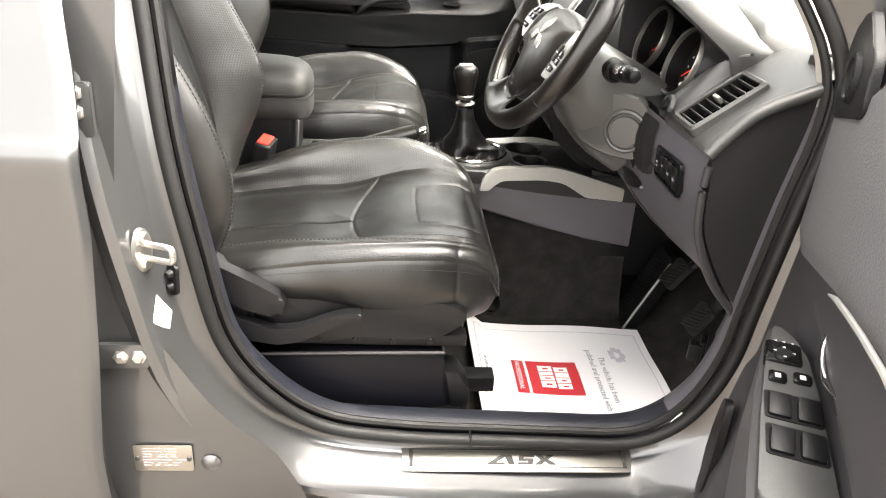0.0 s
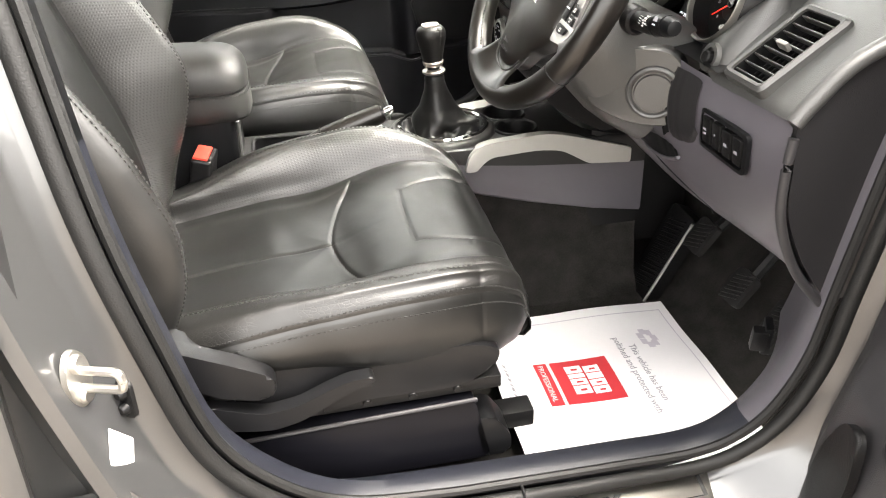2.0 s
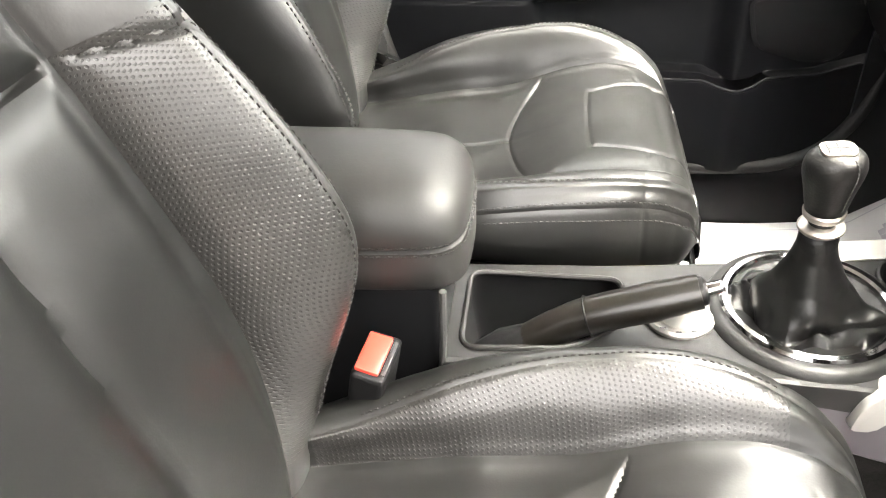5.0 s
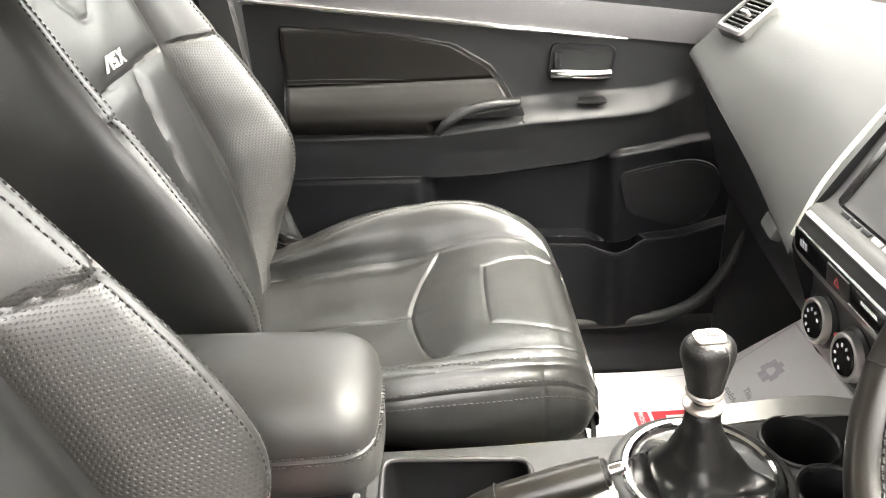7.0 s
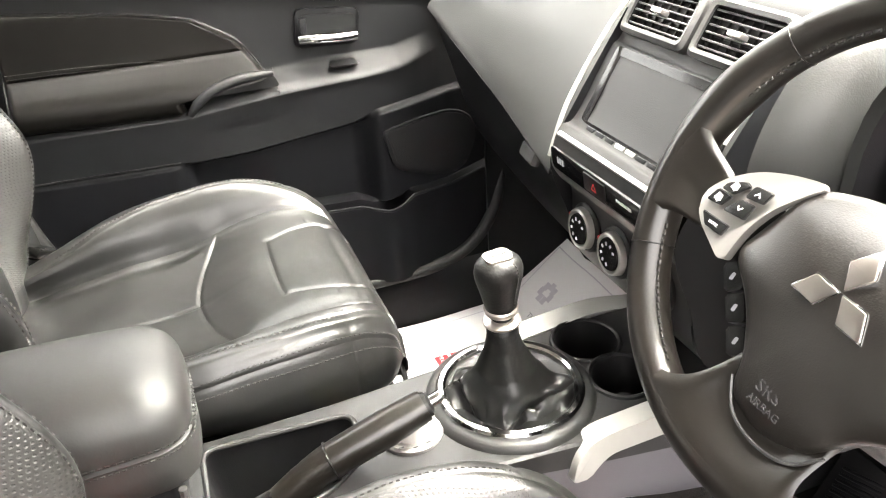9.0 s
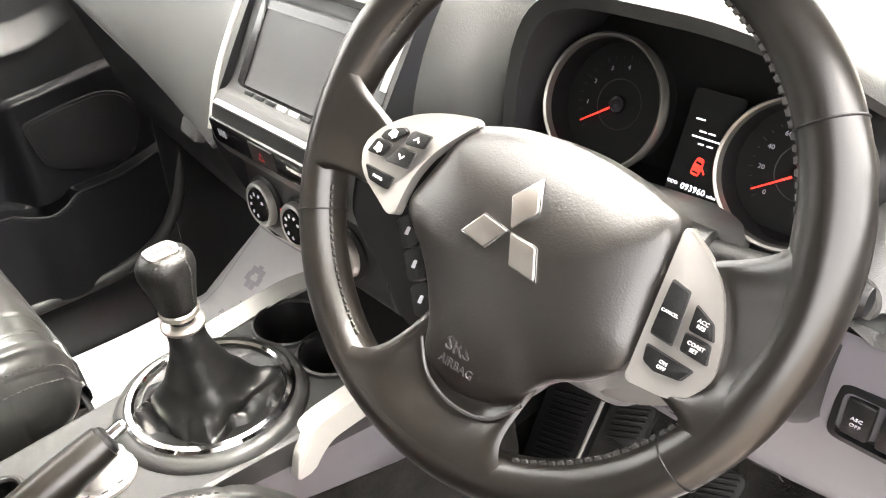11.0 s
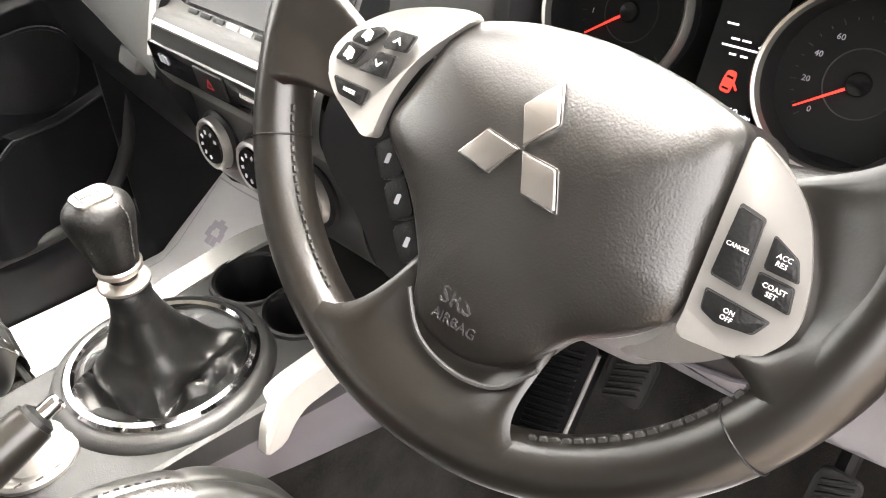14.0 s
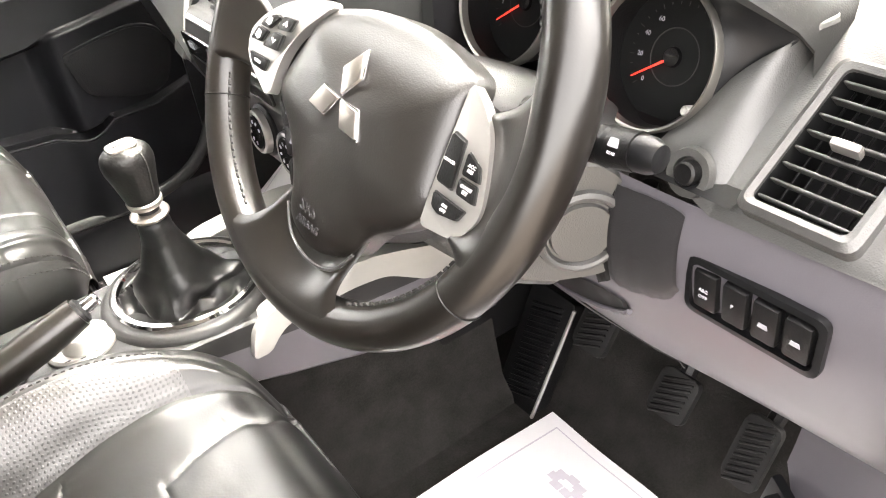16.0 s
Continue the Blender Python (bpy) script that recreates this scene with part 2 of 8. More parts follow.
def part(name, bm, mat, parent=None, label="", smooth=True, flip=False):
    """Links a bmesh as one mesh object, under its thing or part."""
    if flip:
        bmesh.ops.reverse_faces(bm, faces=bm.faces)
    me = bpy.data.meshes.new(name)
    bm.to_mesh(me)
    bm.free()
    me.materials.append(mat)
    if smooth and len(me.polygons):
        me.shade_smooth()
        me.set_sharp_from_angle(angle=radians(38))
    ob = new(name, me)
    if parent:
        ob.parent = parent
        ob.matrix_parent_inverse = root_matrix(parent).inverted()
    if "stitching" in name or name == "lacing":
        tagged(ob, label, kind="stuff")
    elif label:
        tagged(ob, label)
    return ob


def solo(name, bm, mat, label, category, group="", kind="", smooth=True):
    return tagged(part(name, bm, mat, None, "", smooth), label, category, group, kind)


def spline(points, n, closed=False):
    """n places along a Catmull-Rom curve through the points."""
    p = np.array(points, float)
    k = len(p)
    segs = k if closed else k - 1
    out = []
    for t in np.linspace(0, segs, n, endpoint=not closed):
        i = min(int(t), segs - 1)
        f = t - i
        if closed:
            a, b, c, d = (p[(i + j) % k] for j in (-1, 0, 1, 2))
        else:
            a, b, c, d = p[max(i - 1, 0)], p[i], p[min(i + 1, k - 1)], p[min(i + 2, k - 1)]
        out.append(0.5 * (2 * b + (c - a) * f + (2 * a - 5 * b + 4 * c - d) * f ** 2 + (3 * b - 3 * c + d - a) * f ** 3))
    return np.array(out)


def rounded(points, r, n=5):
    """A closed outline with its corners rounded; r is one radius or one for each corner."""
    p = [np.array(q, float) for q in points]
    rs = r if isinstance(r, (list, tuple)) else [r] * len(p)
    out = []
    for i, c in enumerate(p):
        a, b = p[i - 1] - c, p[(i + 1) % len(p)] - c
        la, lb = np.linalg.norm(a), np.linalg.norm(b)
        d = min(rs[i], la * 0.48, lb * 0.48)
        if d < 1e-5:
            out.append(c)
            continue
        s, e = c + a / la * d, c + b / lb * d
        for f in np.linspace(0, 1, n):
            out.append((1 - f) ** 2 * s + 2 * f * (1 - f) * c + f * f * e)
    return np.array(out)


def frame_of(origin, right, up):
    """A matrix whose x runs along right, y along up and z towards the viewer of that face."""
    x = Vector(right).normalized()
    z = x.cross(Vector(up)).normalized()
    y = z.cross(x)
    m = Matrix((x, y, z)).transposed().to_4x4()
    m.translation = origin
    return m


def bm_prism(outline, depth, m=None, bevel=0.0, seg=2):
    """An outline in x and y, thickened by depth along z, with its upper rim bevelled."""
    bm = bmesh.new()
    lo = [bm.verts.new((x, y, 0)) for x, y in outline]
    hi = [bm.verts.new((x, y, depth)) for x, y in outline]
    n = len(lo)
    bm.faces.new(lo[::-1])
    top = bm.faces.new(hi)
    for i in range(n):
        bm.faces.new((lo[i], lo[(i + 1) % n], hi[(i + 1) % n], hi[i]))
    if bevel:
        bmesh.ops.bevel(bm, geom=list(top.edges), offset=bevel, segments=seg, profile=0.6, affect="EDGES", clamp_overlap=True)
    bmesh.ops.recalc_face_normals(bm, faces=bm.faces)
    if m is not None:
        bm.transform(m)
    return bm


def bm_box(size, m=None, bevel=0.0, seg=2):
    bm = bmesh.new()
    bmesh.ops.create_cube(bm, size=1.0)
    bm.transform(Matrix.Diagonal((*size, 1)))
    if bevel:
        bmesh.ops.bevel(bm, geom=list(bm.edges), offset=bevel, segments=seg, profile=0.6, affect="EDGES", clamp_overlap=True)
    if m is not None:
        bm.transform(m)
    return bm


def bm_lathe(profile, m=None, n=40, closed=False):
    """A profile of radius and height, turned about z."""
    bm = bmesh.new()
    rings = []
    for r, z in profile:
        if r < 1e-6:
            rings.append([bm.verts.new((0, 0, z))])
        else:
            rings.append([bm.verts.new((r * math.cos(a), r * math.sin(a), z)) for a in np.linspace(0, 2 * math.pi, n, endpoint=False)])
    pairs = list(zip(rings, rings[1:])) + ([(rings[-1], rings[0])] if closed else [])
    for a, b in pairs:
        for i in range(n):
            j = (i + 1) % n
            q = [a[i % len(a)], a[j % len(a)], b[j % len(b)], b[i % len(b)]]
            q = list(dict.fromkeys(q))
            if len(q) > 2:
                bm.faces.new(q)
    bmesh.ops.recalc_face_normals(bm, faces=bm.faces)
    if m is not None:
        bm.transform(m)
    return bm


def bm_loft(rings, loop=True, cap=True, wrap=False):
    """A skin over rings of equal length, with lengths in metres as UV."""
    bm = bmesh.new()
    uv = bm.loops.layers.uv.new("UVMap")
    rings = [[Vector(p) for p in r] for r in rings]
    vs = [[bm.verts.new(p) for p in r] for r in rings]
    n = len(rings[0])
    cu = np.zeros((len(rings), n + 1))
    cv = np.zeros((len(rings) + 1, n))
    for i, r in enumerate(rings):
        for j in range(n):
            cu[i, j + 1] = cu[i, j] + (r[(j + 1) % n] - r[j]).length
            cv[i + 1, j] = cv[i, j] + (rings[(i + 1) % len(rings)][j] - r[j]).length
    for i in range(len(rings) if wrap else len(rings) - 1):
        k = (i + 1) % len(rings)
        for j in range(n if loop else n - 1):
            q = (j + 1) % n
            vv = list(dict.fromkeys([vs[i][j], vs[i][q], vs[k][q], vs[k][j]]))
            f = bm.faces.new(vv)
            for lp, (a, b) in zip(f.loops, ((cu[i, j], cv[i, j]), (cu[i, j + 1], cv[i, q]), (cu[k, j + 1], cv[i + 1, q]), (cu[k, j], cv[i + 1, j]))):
                lp[uv].uv = (a, b)
    if cap and loop and not wrap:
        bm.faces.new(vs[0][::-1])
        bm.faces.new(vs[-1])
    bmesh.ops.recalc_face_normals(bm, faces=bm.faces)
    return bm


def bm_tube(path, radius, n=10, closed=False, flat=1.0, up=(0, 0, 1)):
    """A tube along a path; radius is one or one for each place; flat squeezes it along up."""
    p = [Vector(q) for q in path]
    k = len(p)
    rs = radius if isinstance(radius, (list, tuple, np.ndarray)) else [radius] * k
    rings = []
    for i, c in enumerate(p):
        a = p[i - 1] if (i or closed) else p[i]
        b = p[(i + 1) % k] if (i < k - 1 or closed) else p[i]
        t = (b - a).normalized()
        s = t.cross(Vector(up))
        if s.length < 1e-3:
            s = t.cross(Vector((1, 0, 0)))
        s.normalize()
        u = s.cross(t)
        rings.append([c + (s * math.cos(x) + u * math.sin(x) * flat) * rs[i] for x in np.linspace(0, 2 * math.pi, n, endpoint=False)])
    return bm_loft(rings, True, not closed, closed)


def bm_sheet(grid, thick=0.0):
    """A skin over a grid of places; thick gives it a back along the normals."""
    bm = bm_loft(grid, loop=False, cap=False)
    if thick:
        bmesh.ops.solidify(bm, geom=list(bm.faces), thickness=thick)
    return bm


def merge(*bms):
    out = bmesh.new()
    for b in bms:
        me = bpy.data.meshes.new("scratch")
        b.to_mesh(me)
        b.free()
        out.from_mesh(me)
        bpy.data.meshes.remove(me)
    return out


def bm_text(words, size, m, depth=0.0004, align="CENTER"):
    c = bpy.data.curves.new("words", "FONT")
    c.body, c.size, c.extrude, c.align_x, c.align_y = words, size, depth, align, "CENTER"
    c.resolution_u = 2
    ob = bpy.data.objects.new("words", c)
    scene.collection.objects.link(ob)
    me = bpy.data.meshes.new_from_object(ob)
    bm = bmesh.new()
    bm.from_mesh(me)
    bpy.data.objects.remove(ob)
    bpy.data.curves.remove(c)
    bpy.data.meshes.remove(me)
    bm.transform(m)
    return bm


def bm_stitches(path, step=0.007, length=0.0042, r=0.0007, lift=0.0006):
    """Short threads along a path of places and normals."""
    pts = [(Vector(p), Vector(n).normalized()) for p, n in path]
    out = bmesh.new()
    run, nxt = 0.0, 0.0
    for (a, na), (b, nb) in zip(pts, pts[1:]):
        seg = (b - a).length
        while seg > 1e-9 and nxt <= run + seg:
            f = (nxt - run) / seg
            c, nn = a.lerp(b, f), na.lerp(nb, f).normalized()
            t = (b - a).normalized()
            s = t.cross(nn).normalized()
            c = c + nn * lift
            vs = [out.verts.new(c + t * x + s * y + nn * z) for x, y, z in
                  ((-length / 2, -r, -r), (-length / 2, r, -r), (length / 2, r, -r), (length / 2, -r, -r),
                   (-length / 3, -r * .6, r), (-length / 3, r * .6, r), (length / 3, r * .6, r), (length / 3, -r * .6, r))]
            for q in ((0, 1, 5, 4), (1, 2, 6, 5), (2, 3, 7, 6), (3, 0, 4, 7), (4, 5, 6, 7)):
                out.faces.new([vs[k] for k in q])
            nxt += step
        run += seg
    return out



# ---- ground and car body ----
CL = 0.675   # the car's centre line

ground = bmesh.new()
bmesh.ops.create_grid(ground, x_segments=40, y_segments=40, size=300)
solo("ground", ground, GROUND, "worn brown-grey tarmac yard around the car", "ground", kind="structure")

# outline of the driver's door opening, from the B pillar round the sill to the A pillar and the roof
OPENING = [(-0.372, 0.075, 1.38), (-0.352, 0.030, 1.24), (-0.335, -0.004, 1.10), (-0.315, -0.036, 0.94), (-0.291, -0.045, 0.80), (-0.262, -0.035, 0.646),
           (-0.201, -0.025, 0.547), (-0.119, -0.012, 0.482), (0.0, -0.010, 0.462), (0.112, -0.010, 0.457), (0.25, -0.010, 0.453), (0.359, -0.012, 0.454),
           (0.420, -0.020, 0.484), (0.462, -0.028, 0.540), (0.493, -0.030, 0.623), (0.506, -0.030, 0.723), (0.525, -0.030, 0.869), (0.546, -0.026, 1.000),
           (0.541, -0.012, 1.075), (0.500, 0.015, 1.155), (0.400, 0.055, 1.285), (0.250, 0.090, 1.395), (0.05, 0.110, 1.455), (-0.20, 0.110, 1.468), (-0.33, 0.100, 1.445)]
SEAL = spline(OPENING, 220, closed=True)
mid = np.array([0.1, 0.0, 0.95])
tang = np.roll(SEAL, -1, axis=0) - np.roll(SEAL, 1, axis=0)
OUT = np.stack([-tang[:, 2], np.zeros(len(SEAL)), tang[:, 0]], axis=1)
OUT /= np.linalg.norm(OUT, axis=1, keepdims=True)
OUT *= np.where(((SEAL - mid) * OUT).sum(1) < 0, -1, 1)[:, None]


def shares(p, o):
    """How much a place of the opening belongs to the sill, the B pillar, the A pillar and the roof."""
    sill = np.clip((0.60 - p[2]) / 0.14, 0, 1)
    top = np.clip((p[2] - 1.20) / 0.15, 0, 1)
    rear = (1 - sill) * (1 - top) * (1.0 if p[0] < 0.1 else 0.0)
    return sill, rear, 1 - sill - top - rear, top


FLANGE = {"sill": [(0, 0), (0.026, 0.006), (0.035, 0.002), (0.039, -0.004), (0.0525, -0.056), (0.055, -0.064), (0.055, -0.082), (0.064, -0.088)],
          "rear": [(0, 0), (0.018, -0.006), (0.035, -0.013), (0.039, -0.020), (0.052, -0.072), (0.058, -0.084), (0.070, -0.088), (0.092, -0.066)],
          "front": [(0, 0), (0.015, -0.012), (0.03, -0.03), (0.045, -0.045), (0.07, -0.055), (0.10, -0.07), (0.13, -0.085), (0.16, -0.09)],
          "top": [(0, 0), (0.010, -0.008), (0.02, -0.02), (0.03, -0.03), (0.045, -0.03), (0.06, -0.02), (0.075, 0.0), (0.09, 0.03)]}
rings = []
for k in range(8):
    ring = []
    for p, o in zip(SEAL, OUT):
        s = shares(p, o)
        d = sum(a * FLANGE[n][k][0] for a, n in zip(s, ("sill", "rear", "front", "top")))
        dy = sum(a * FLANGE[n][k][1] for a, n in zip(s, ("sill", "rear", "front", "top")))
        ring.append(p + o * d + np.array([0, dy, 0]))
    rings.append(ring)
body = thing("car_body", (0, 0, 0.3), "dark grey metallic car body round the open front door", "car body", kind="structure")
part("door_frame", bm_loft(rings, True, False), PAINT, body, "grey metallic painted door frame and sill")
outer = [tuple(p + o * 0.004 + np.array([0, -0.004, 0])) for p, o in zip(SEAL, OUT)]
part("door_seal", bm_tube(outer, 0.010, 10, closed=True, up=(0, 1, 0)), RUBBER, body, "black rubber door seal")
inner = [tuple(p - o * 0.010 + np.array([0, 0.010, 0])) for p, o in zip(SEAL, OUT)]
part("seal_lip", bm_tube(inner, 0.0065, 8, closed=True, up=(0, 1, 0)), RUBBER, body, "inner lip of the rubber door seal")
part("seal_joint", bm_tube([(0.108, -0.026, 0.449), (0.108, -0.018, 0.464), (0.108, 0.002, 0.466)], 0.0022, 6), TRIM_BLACK, body)
# inner trims that run behind the seal: sill cover, pillar covers, headlining edge
TRIMS = {"sill": [(-0.012, 0.012), (-0.016, 0.021), (-0.019, 0.034), (-0.012, 0.054), (0.075, 0.068)],
         "rear": [(-0.012, 0.012), (-0.016, 0.030), (-0.005, 0.055), (0.08, 0.085), (0.30, 0.110)],
         "front": [(-0.012, 0.012), (-0.014, 0.030), (0.0, 0.060), (0.035, 0.100), (0.060, 0.155)],
         "top": [(-0.012, 0.012), (-0.014, 0.03), (-0.004, 0.06), (0.03, 0.10), (0.06, 0.20)]}
rings = []
for k in range(5):
    ring = []
    for p, o in zip(SEAL, OUT):
        s = shares(p, o)
        d = sum(a * TRIMS[n][k][0] for a, n in zip(s, ("sill", "rear", "front", "top")))
        dy = sum(a * TRIMS[n][k][1] for a, n in zip(s, ("sill", "rear", "front", "top")))
        ring.append(p + o * d + np.array([0, dy, 0]))
    rings.append(ring)
cut = [i for i, p in enumerate(SEAL) if not (p[2] > 0.98)]
low = [i for i in range(len(SEAL)) if SEAL[i][2] <= 1.02]
runs = sorted(low)
front_run = [i for i in runs if SEAL[i][0] > 0.435]
part("kick_trim", bm_loft([[r[i] for i in front_run] for r in rings], False, False), KNEE, body, "smooth grey kick panel beside the pedals")
part("inner_sill_trim", bm_loft([[r[i] for i in runs if SEAL[i][0] <= 0.44] for r in rings], False, False), SILL_PLASTIC, body, "dark scuffed plastic inner sill trim")
high = [i for i in range(len(SEAL)) if SEAL[i][2] > 1.0]
start = next(k for k, (a, b) in enumerate(zip(high, high[1:])) if b - a > 1) + 1 if any(b - a > 1 for a, b in zip(high, high[1:])) else 0
order = high[start:] + high[:start]
rear_run = [i for i in order if SEAL[i][0] < -0.29]
part("pillar_trim", bm_loft([[r[i] for i in order if i not in rear_run] for r in rings], False, False), BEIGE, body, "beige pillar and headlining trim")
part("rear_pillar_trim", bm_loft([[r[i] for i in order if i in rear_run] for r in rings], False, False), TRIM_DARK, body, "dark plastic pillar trim")
release = thing("bonnet_release", (0.515, 0.112, 0.53), "small dark bonnet release lever on the kick panel", "release lever")
part("lever", bm_box((0.024, 0.018, 0.040), pose(0.508, 0.112, 0.549, 10, 0, -25), 0.005), TRIM_BLACK, release)
part("surround", bm_box((0.012, 0.030, 0.055), pose(0.522, 0.116, 0.549, 10, 0, -25), 0.004), TRIM_DARK, release)

# rocker below the sill
rock = [[(x, y, z) for y, z in ((-0.092, 0.398), (-0.100, 0.396), (-0.104, 0.390), (-0.104, 0.384), (-0.125, 0.380), (-0.140, 0.360), (-0.145, 0.30), (-0.12, 0.24), (-0.02, 0.22))] for x in np.linspace(-1.3, 0.75, 12)]
part("rocker_panel", bm_loft(rock, False, False), PAINT, body, "grey painted rocker panel below the sill")
strip = [[(x, y, z) for y, z in ((-0.090, 0.402), (-0.100, 0.406), (-0.108, 0.402), (-0.108, 0.396))] for x in np.linspace(-0.44, 0.62, 8)]
part("sill_edge", bm_loft(strip, False, False), PAINT, body)

skin_z = np.concatenate([np.linspace(0.39, 0.60, 8), np.linspace(0.63, 1.14, 10)])
skin_x = np.interp(skin_z, [0.39, 0.45, 0.507, 0.575, 0.67, 0.738, 0.85, 0.93, 1.06, 1.14], [-0.13, -0.15, -0.178, -0.252, -0.320, -0.349, -0.366, -0.360, -0.344, -0.335])
skin_y = np.interp(skin_z, [0.39, 0.44, 0.60, 0.66, 1.14], [-0.106, -0.116, -0.119, -0.112, -0.098])
filler = [[(x, y, z) for x in np.linspace(-0.52, xr, 10)] for z, xr, y in zip(skin_z, skin_x, skin_y)]
part("pillar_outer", bm_sheet(filler), PAINT, body, "grey painted pillar skin")

# rear door of the driver's side: pressed skin with a shoulder, a waist and a return edge
rd = thing("rear_door", (-0.8, -0.2, 0.4), "closed grey metallic rear door with a pressed shoulder line", "car door")
prof = spline([(-0.145, 0.385), (-0.178, 0.44), (-0.196, 0.52), (-0.204, 0.65), (-0.206, 0.80), (-0.206, 0.93), (-0.204, 0.975), (-0.190, 0.995), (-0.172, 1.03), (-0.150, 1.08), (-0.125, 1.125)], 60)
edge_x = lambda z: np.interp(z, [0.45, 0.57, 0.72, 0.88, 0.985, 1.06, 1.13], [-0.392, -0.389, -0.372, -0.360, -0.362, -0.373, -0.388])
grid = []
for u in np.concatenate([[0.0, 0.004, 0.010, 0.02], np.linspace(0.04, 0.95, 30)]):
    tuck = 0.010 * max(0.0, 1 - u / 0.010) ** 2
    grid.append([(edge_x(z) - u, y + tuck + 0.020 * (u ** 2), z) for y, z in prof])
part("door_skin", bm_sheet(grid), PAINT, rd, "grey metallic door skin")
ret = [[(edge_x(z) + a, y + b, z) for y, z in prof] for a, b in ((0.0, 0.010), (-0.004, 0.016), (-0.010, 0.030), (-0.030, 0.034), (-0.035, 0.10))]
part("door_edge", bm_sheet(ret), PAINT, rd)
part("edge_seal", bm_tube([(edge_x(z) - 0.022, y + 0.045, z) for y, z in prof[4::4]], 0.009, 8), RUBBER, rd)
win = [[(edge_x(1.12) - u, -0.125 + 0.25 * f, 1.125 + 0.30 * f) for f in np.linspace(0, 1, 6)] for u in np.linspace(0.03, 0.85, 6)]
part("window_pane", bm_sheet(win, 0.004), PRIVACY_GLASS, rd, "dark tinted window pane")
part("window_trim", bm_tube([(edge_x(1.12) - 0.02, -0.122, 1.128), (edge_x(1.12) - 0.9, -0.122, 1.135)], 0.008, 8), TRIM_BLACK, rd)

# fittings on the pillar and sill
striker = thing("door_striker", (-0.32, -0.12, 0.84), "plated steel door striker loop bolted to the pillar", "door striker")
sm = frame_of((-0.343, -0.100, 0.819), (0.32, 0.95, 0), (0, 0, 1))
part("base_plate", bm_prism([(0.017 * math.cos(a), 0.030 * math.sin(a)) for a in np.linspace(0, 2 * math.pi, 28, endpoint=False)], 0.006, sm, 0.002), ZINC, striker)
for s in (-1, 1):
    part("screw", bm_lathe([(0, 0.005), (0.0075, 0.005), (0.009, 0.002), (0.009, 0)], sm @ pose(0, s * 0.017, 0.006), 16), ZINC, striker)
part("loop", bm_tube([tuple(sm @ Vector(q)) for q in spline([(0, 0.010, 0.002), (0, 0.010, 0.020), (0, 0.010, 0.038), (0, 0.0085, 0.044), (0, 0.004, 0.046), (0, -0.004, 0.046), (0, -0.0085, 0.044), (0, -0.010, 0.038), (0, -0.010, 0.020), (0, -0.010, 0.002)], 50)], 0.0042, 8), ZINC, striker)
switch = thing("door_light_switch", (-0.30, -0.06, 0.80), "dark rubber courtesy light switch on the pillar", "switch")
km = frame_of((-0.316, -0.063, 0.762), (0.80, -0.60, 0), (0.1, 0, 1))
part("pad", bm_prism(rounded([(-0.011, -0.024), (0.011, -0.024), (0.011, 0.020), (-0.008, 0.020)], 0.008), 0.005, km, 0.0015), TRIM_BLACK, switch)
for v in (0.006, -0.012):
    part("plunger", bm_lathe([(0, 0.007), (0.004, 0.007), (0.006, 0.004), (0.007, 0)], km @ pose(0, v, 0.005), 16), TRIM_DARK, switch)
sticker = thing("pillar_sticker", (-0.33, -0.11, 0.74), "white diamond-shaped sticker on the grey pillar", "sticker")
tm = frame_of((-0.326, -0.095, 0.722), (0.32, 0.95, 0.0), (-0.05, 0.0, 1))
part("paper", bm_prism(rounded([(-0.006, 0.034), (-0.021, 0.002), (0.004, -0.036), (0.020, -0.004)], 0.001, 2), 0.0008, tm), WHITE_MARK, sticker)
for a, b2 in ((-0.002, 0.004), (0.004, -0.004), (0.0, -0.012)):
    part("print", bm_prism([(a, b2), (a + 0.003, b2), (a + 0.003, b2 + 0.001), (a, b2 + 0.001)], 0.0012, tm), INK_GREY, sticker)
hinge = thing("rear_door_hinge", (-0.36, -0.15, 0.70), "grey steel rear door hinge bolted to the pillar", "hinge")
hm = frame_of((-0.368, -0.120, 0.678), (1.0, 0.05, 0), (0, 0, 1))
part("leaf", bm_prism(rounded([(-0.035, -0.018), (0.028, -0.018), (0.028, 0.018), (-0.035, 0.018)], 0.005), 0.008, hm, 0.002), PAINT, hinge)
for x in (-0.006, 0.016):
    part("bolt", bm_lathe([(0, 0.008), (0.005, 0.008), (0.0065, 0.006), (0.0075, 0.003), (0.010, 0.002), (0.010, 0)], hm @ pose(x, 0, 0.008), 6), ZINC, hinge)
copy_thing(hinge, Matrix.Translation((-0.412, -0.136, 1.010)) @ pose(0, 0, 0, 0, -90, 0))
plate = thing("identification_plate", (-0.335, -0.13, 0.515), "riveted aluminium identification plate with faint lines of print", "plate")
pm = frame_of((-0.338, -0.1205, 0.505), (1, 0.0, 0), (0, -0.016, 1))
part("backing", bm_prism(rounded([(-0.040, -0.0225), (0.040, -0.0225), (0.040, 0.0225), (-0.040, 0.0225)], 0.003), 0.0015, pm, 0.0004), STEEL, plate)
for s in (-1, 1):
    part("rivet", bm_lathe([(0, 0.003), (0.0035, 0.002), (0.004, 0)], pm @ pose(s * 0.0355, 0, 0.0015), 12), DARK_MARK, plate)
rng = random.Random(4)
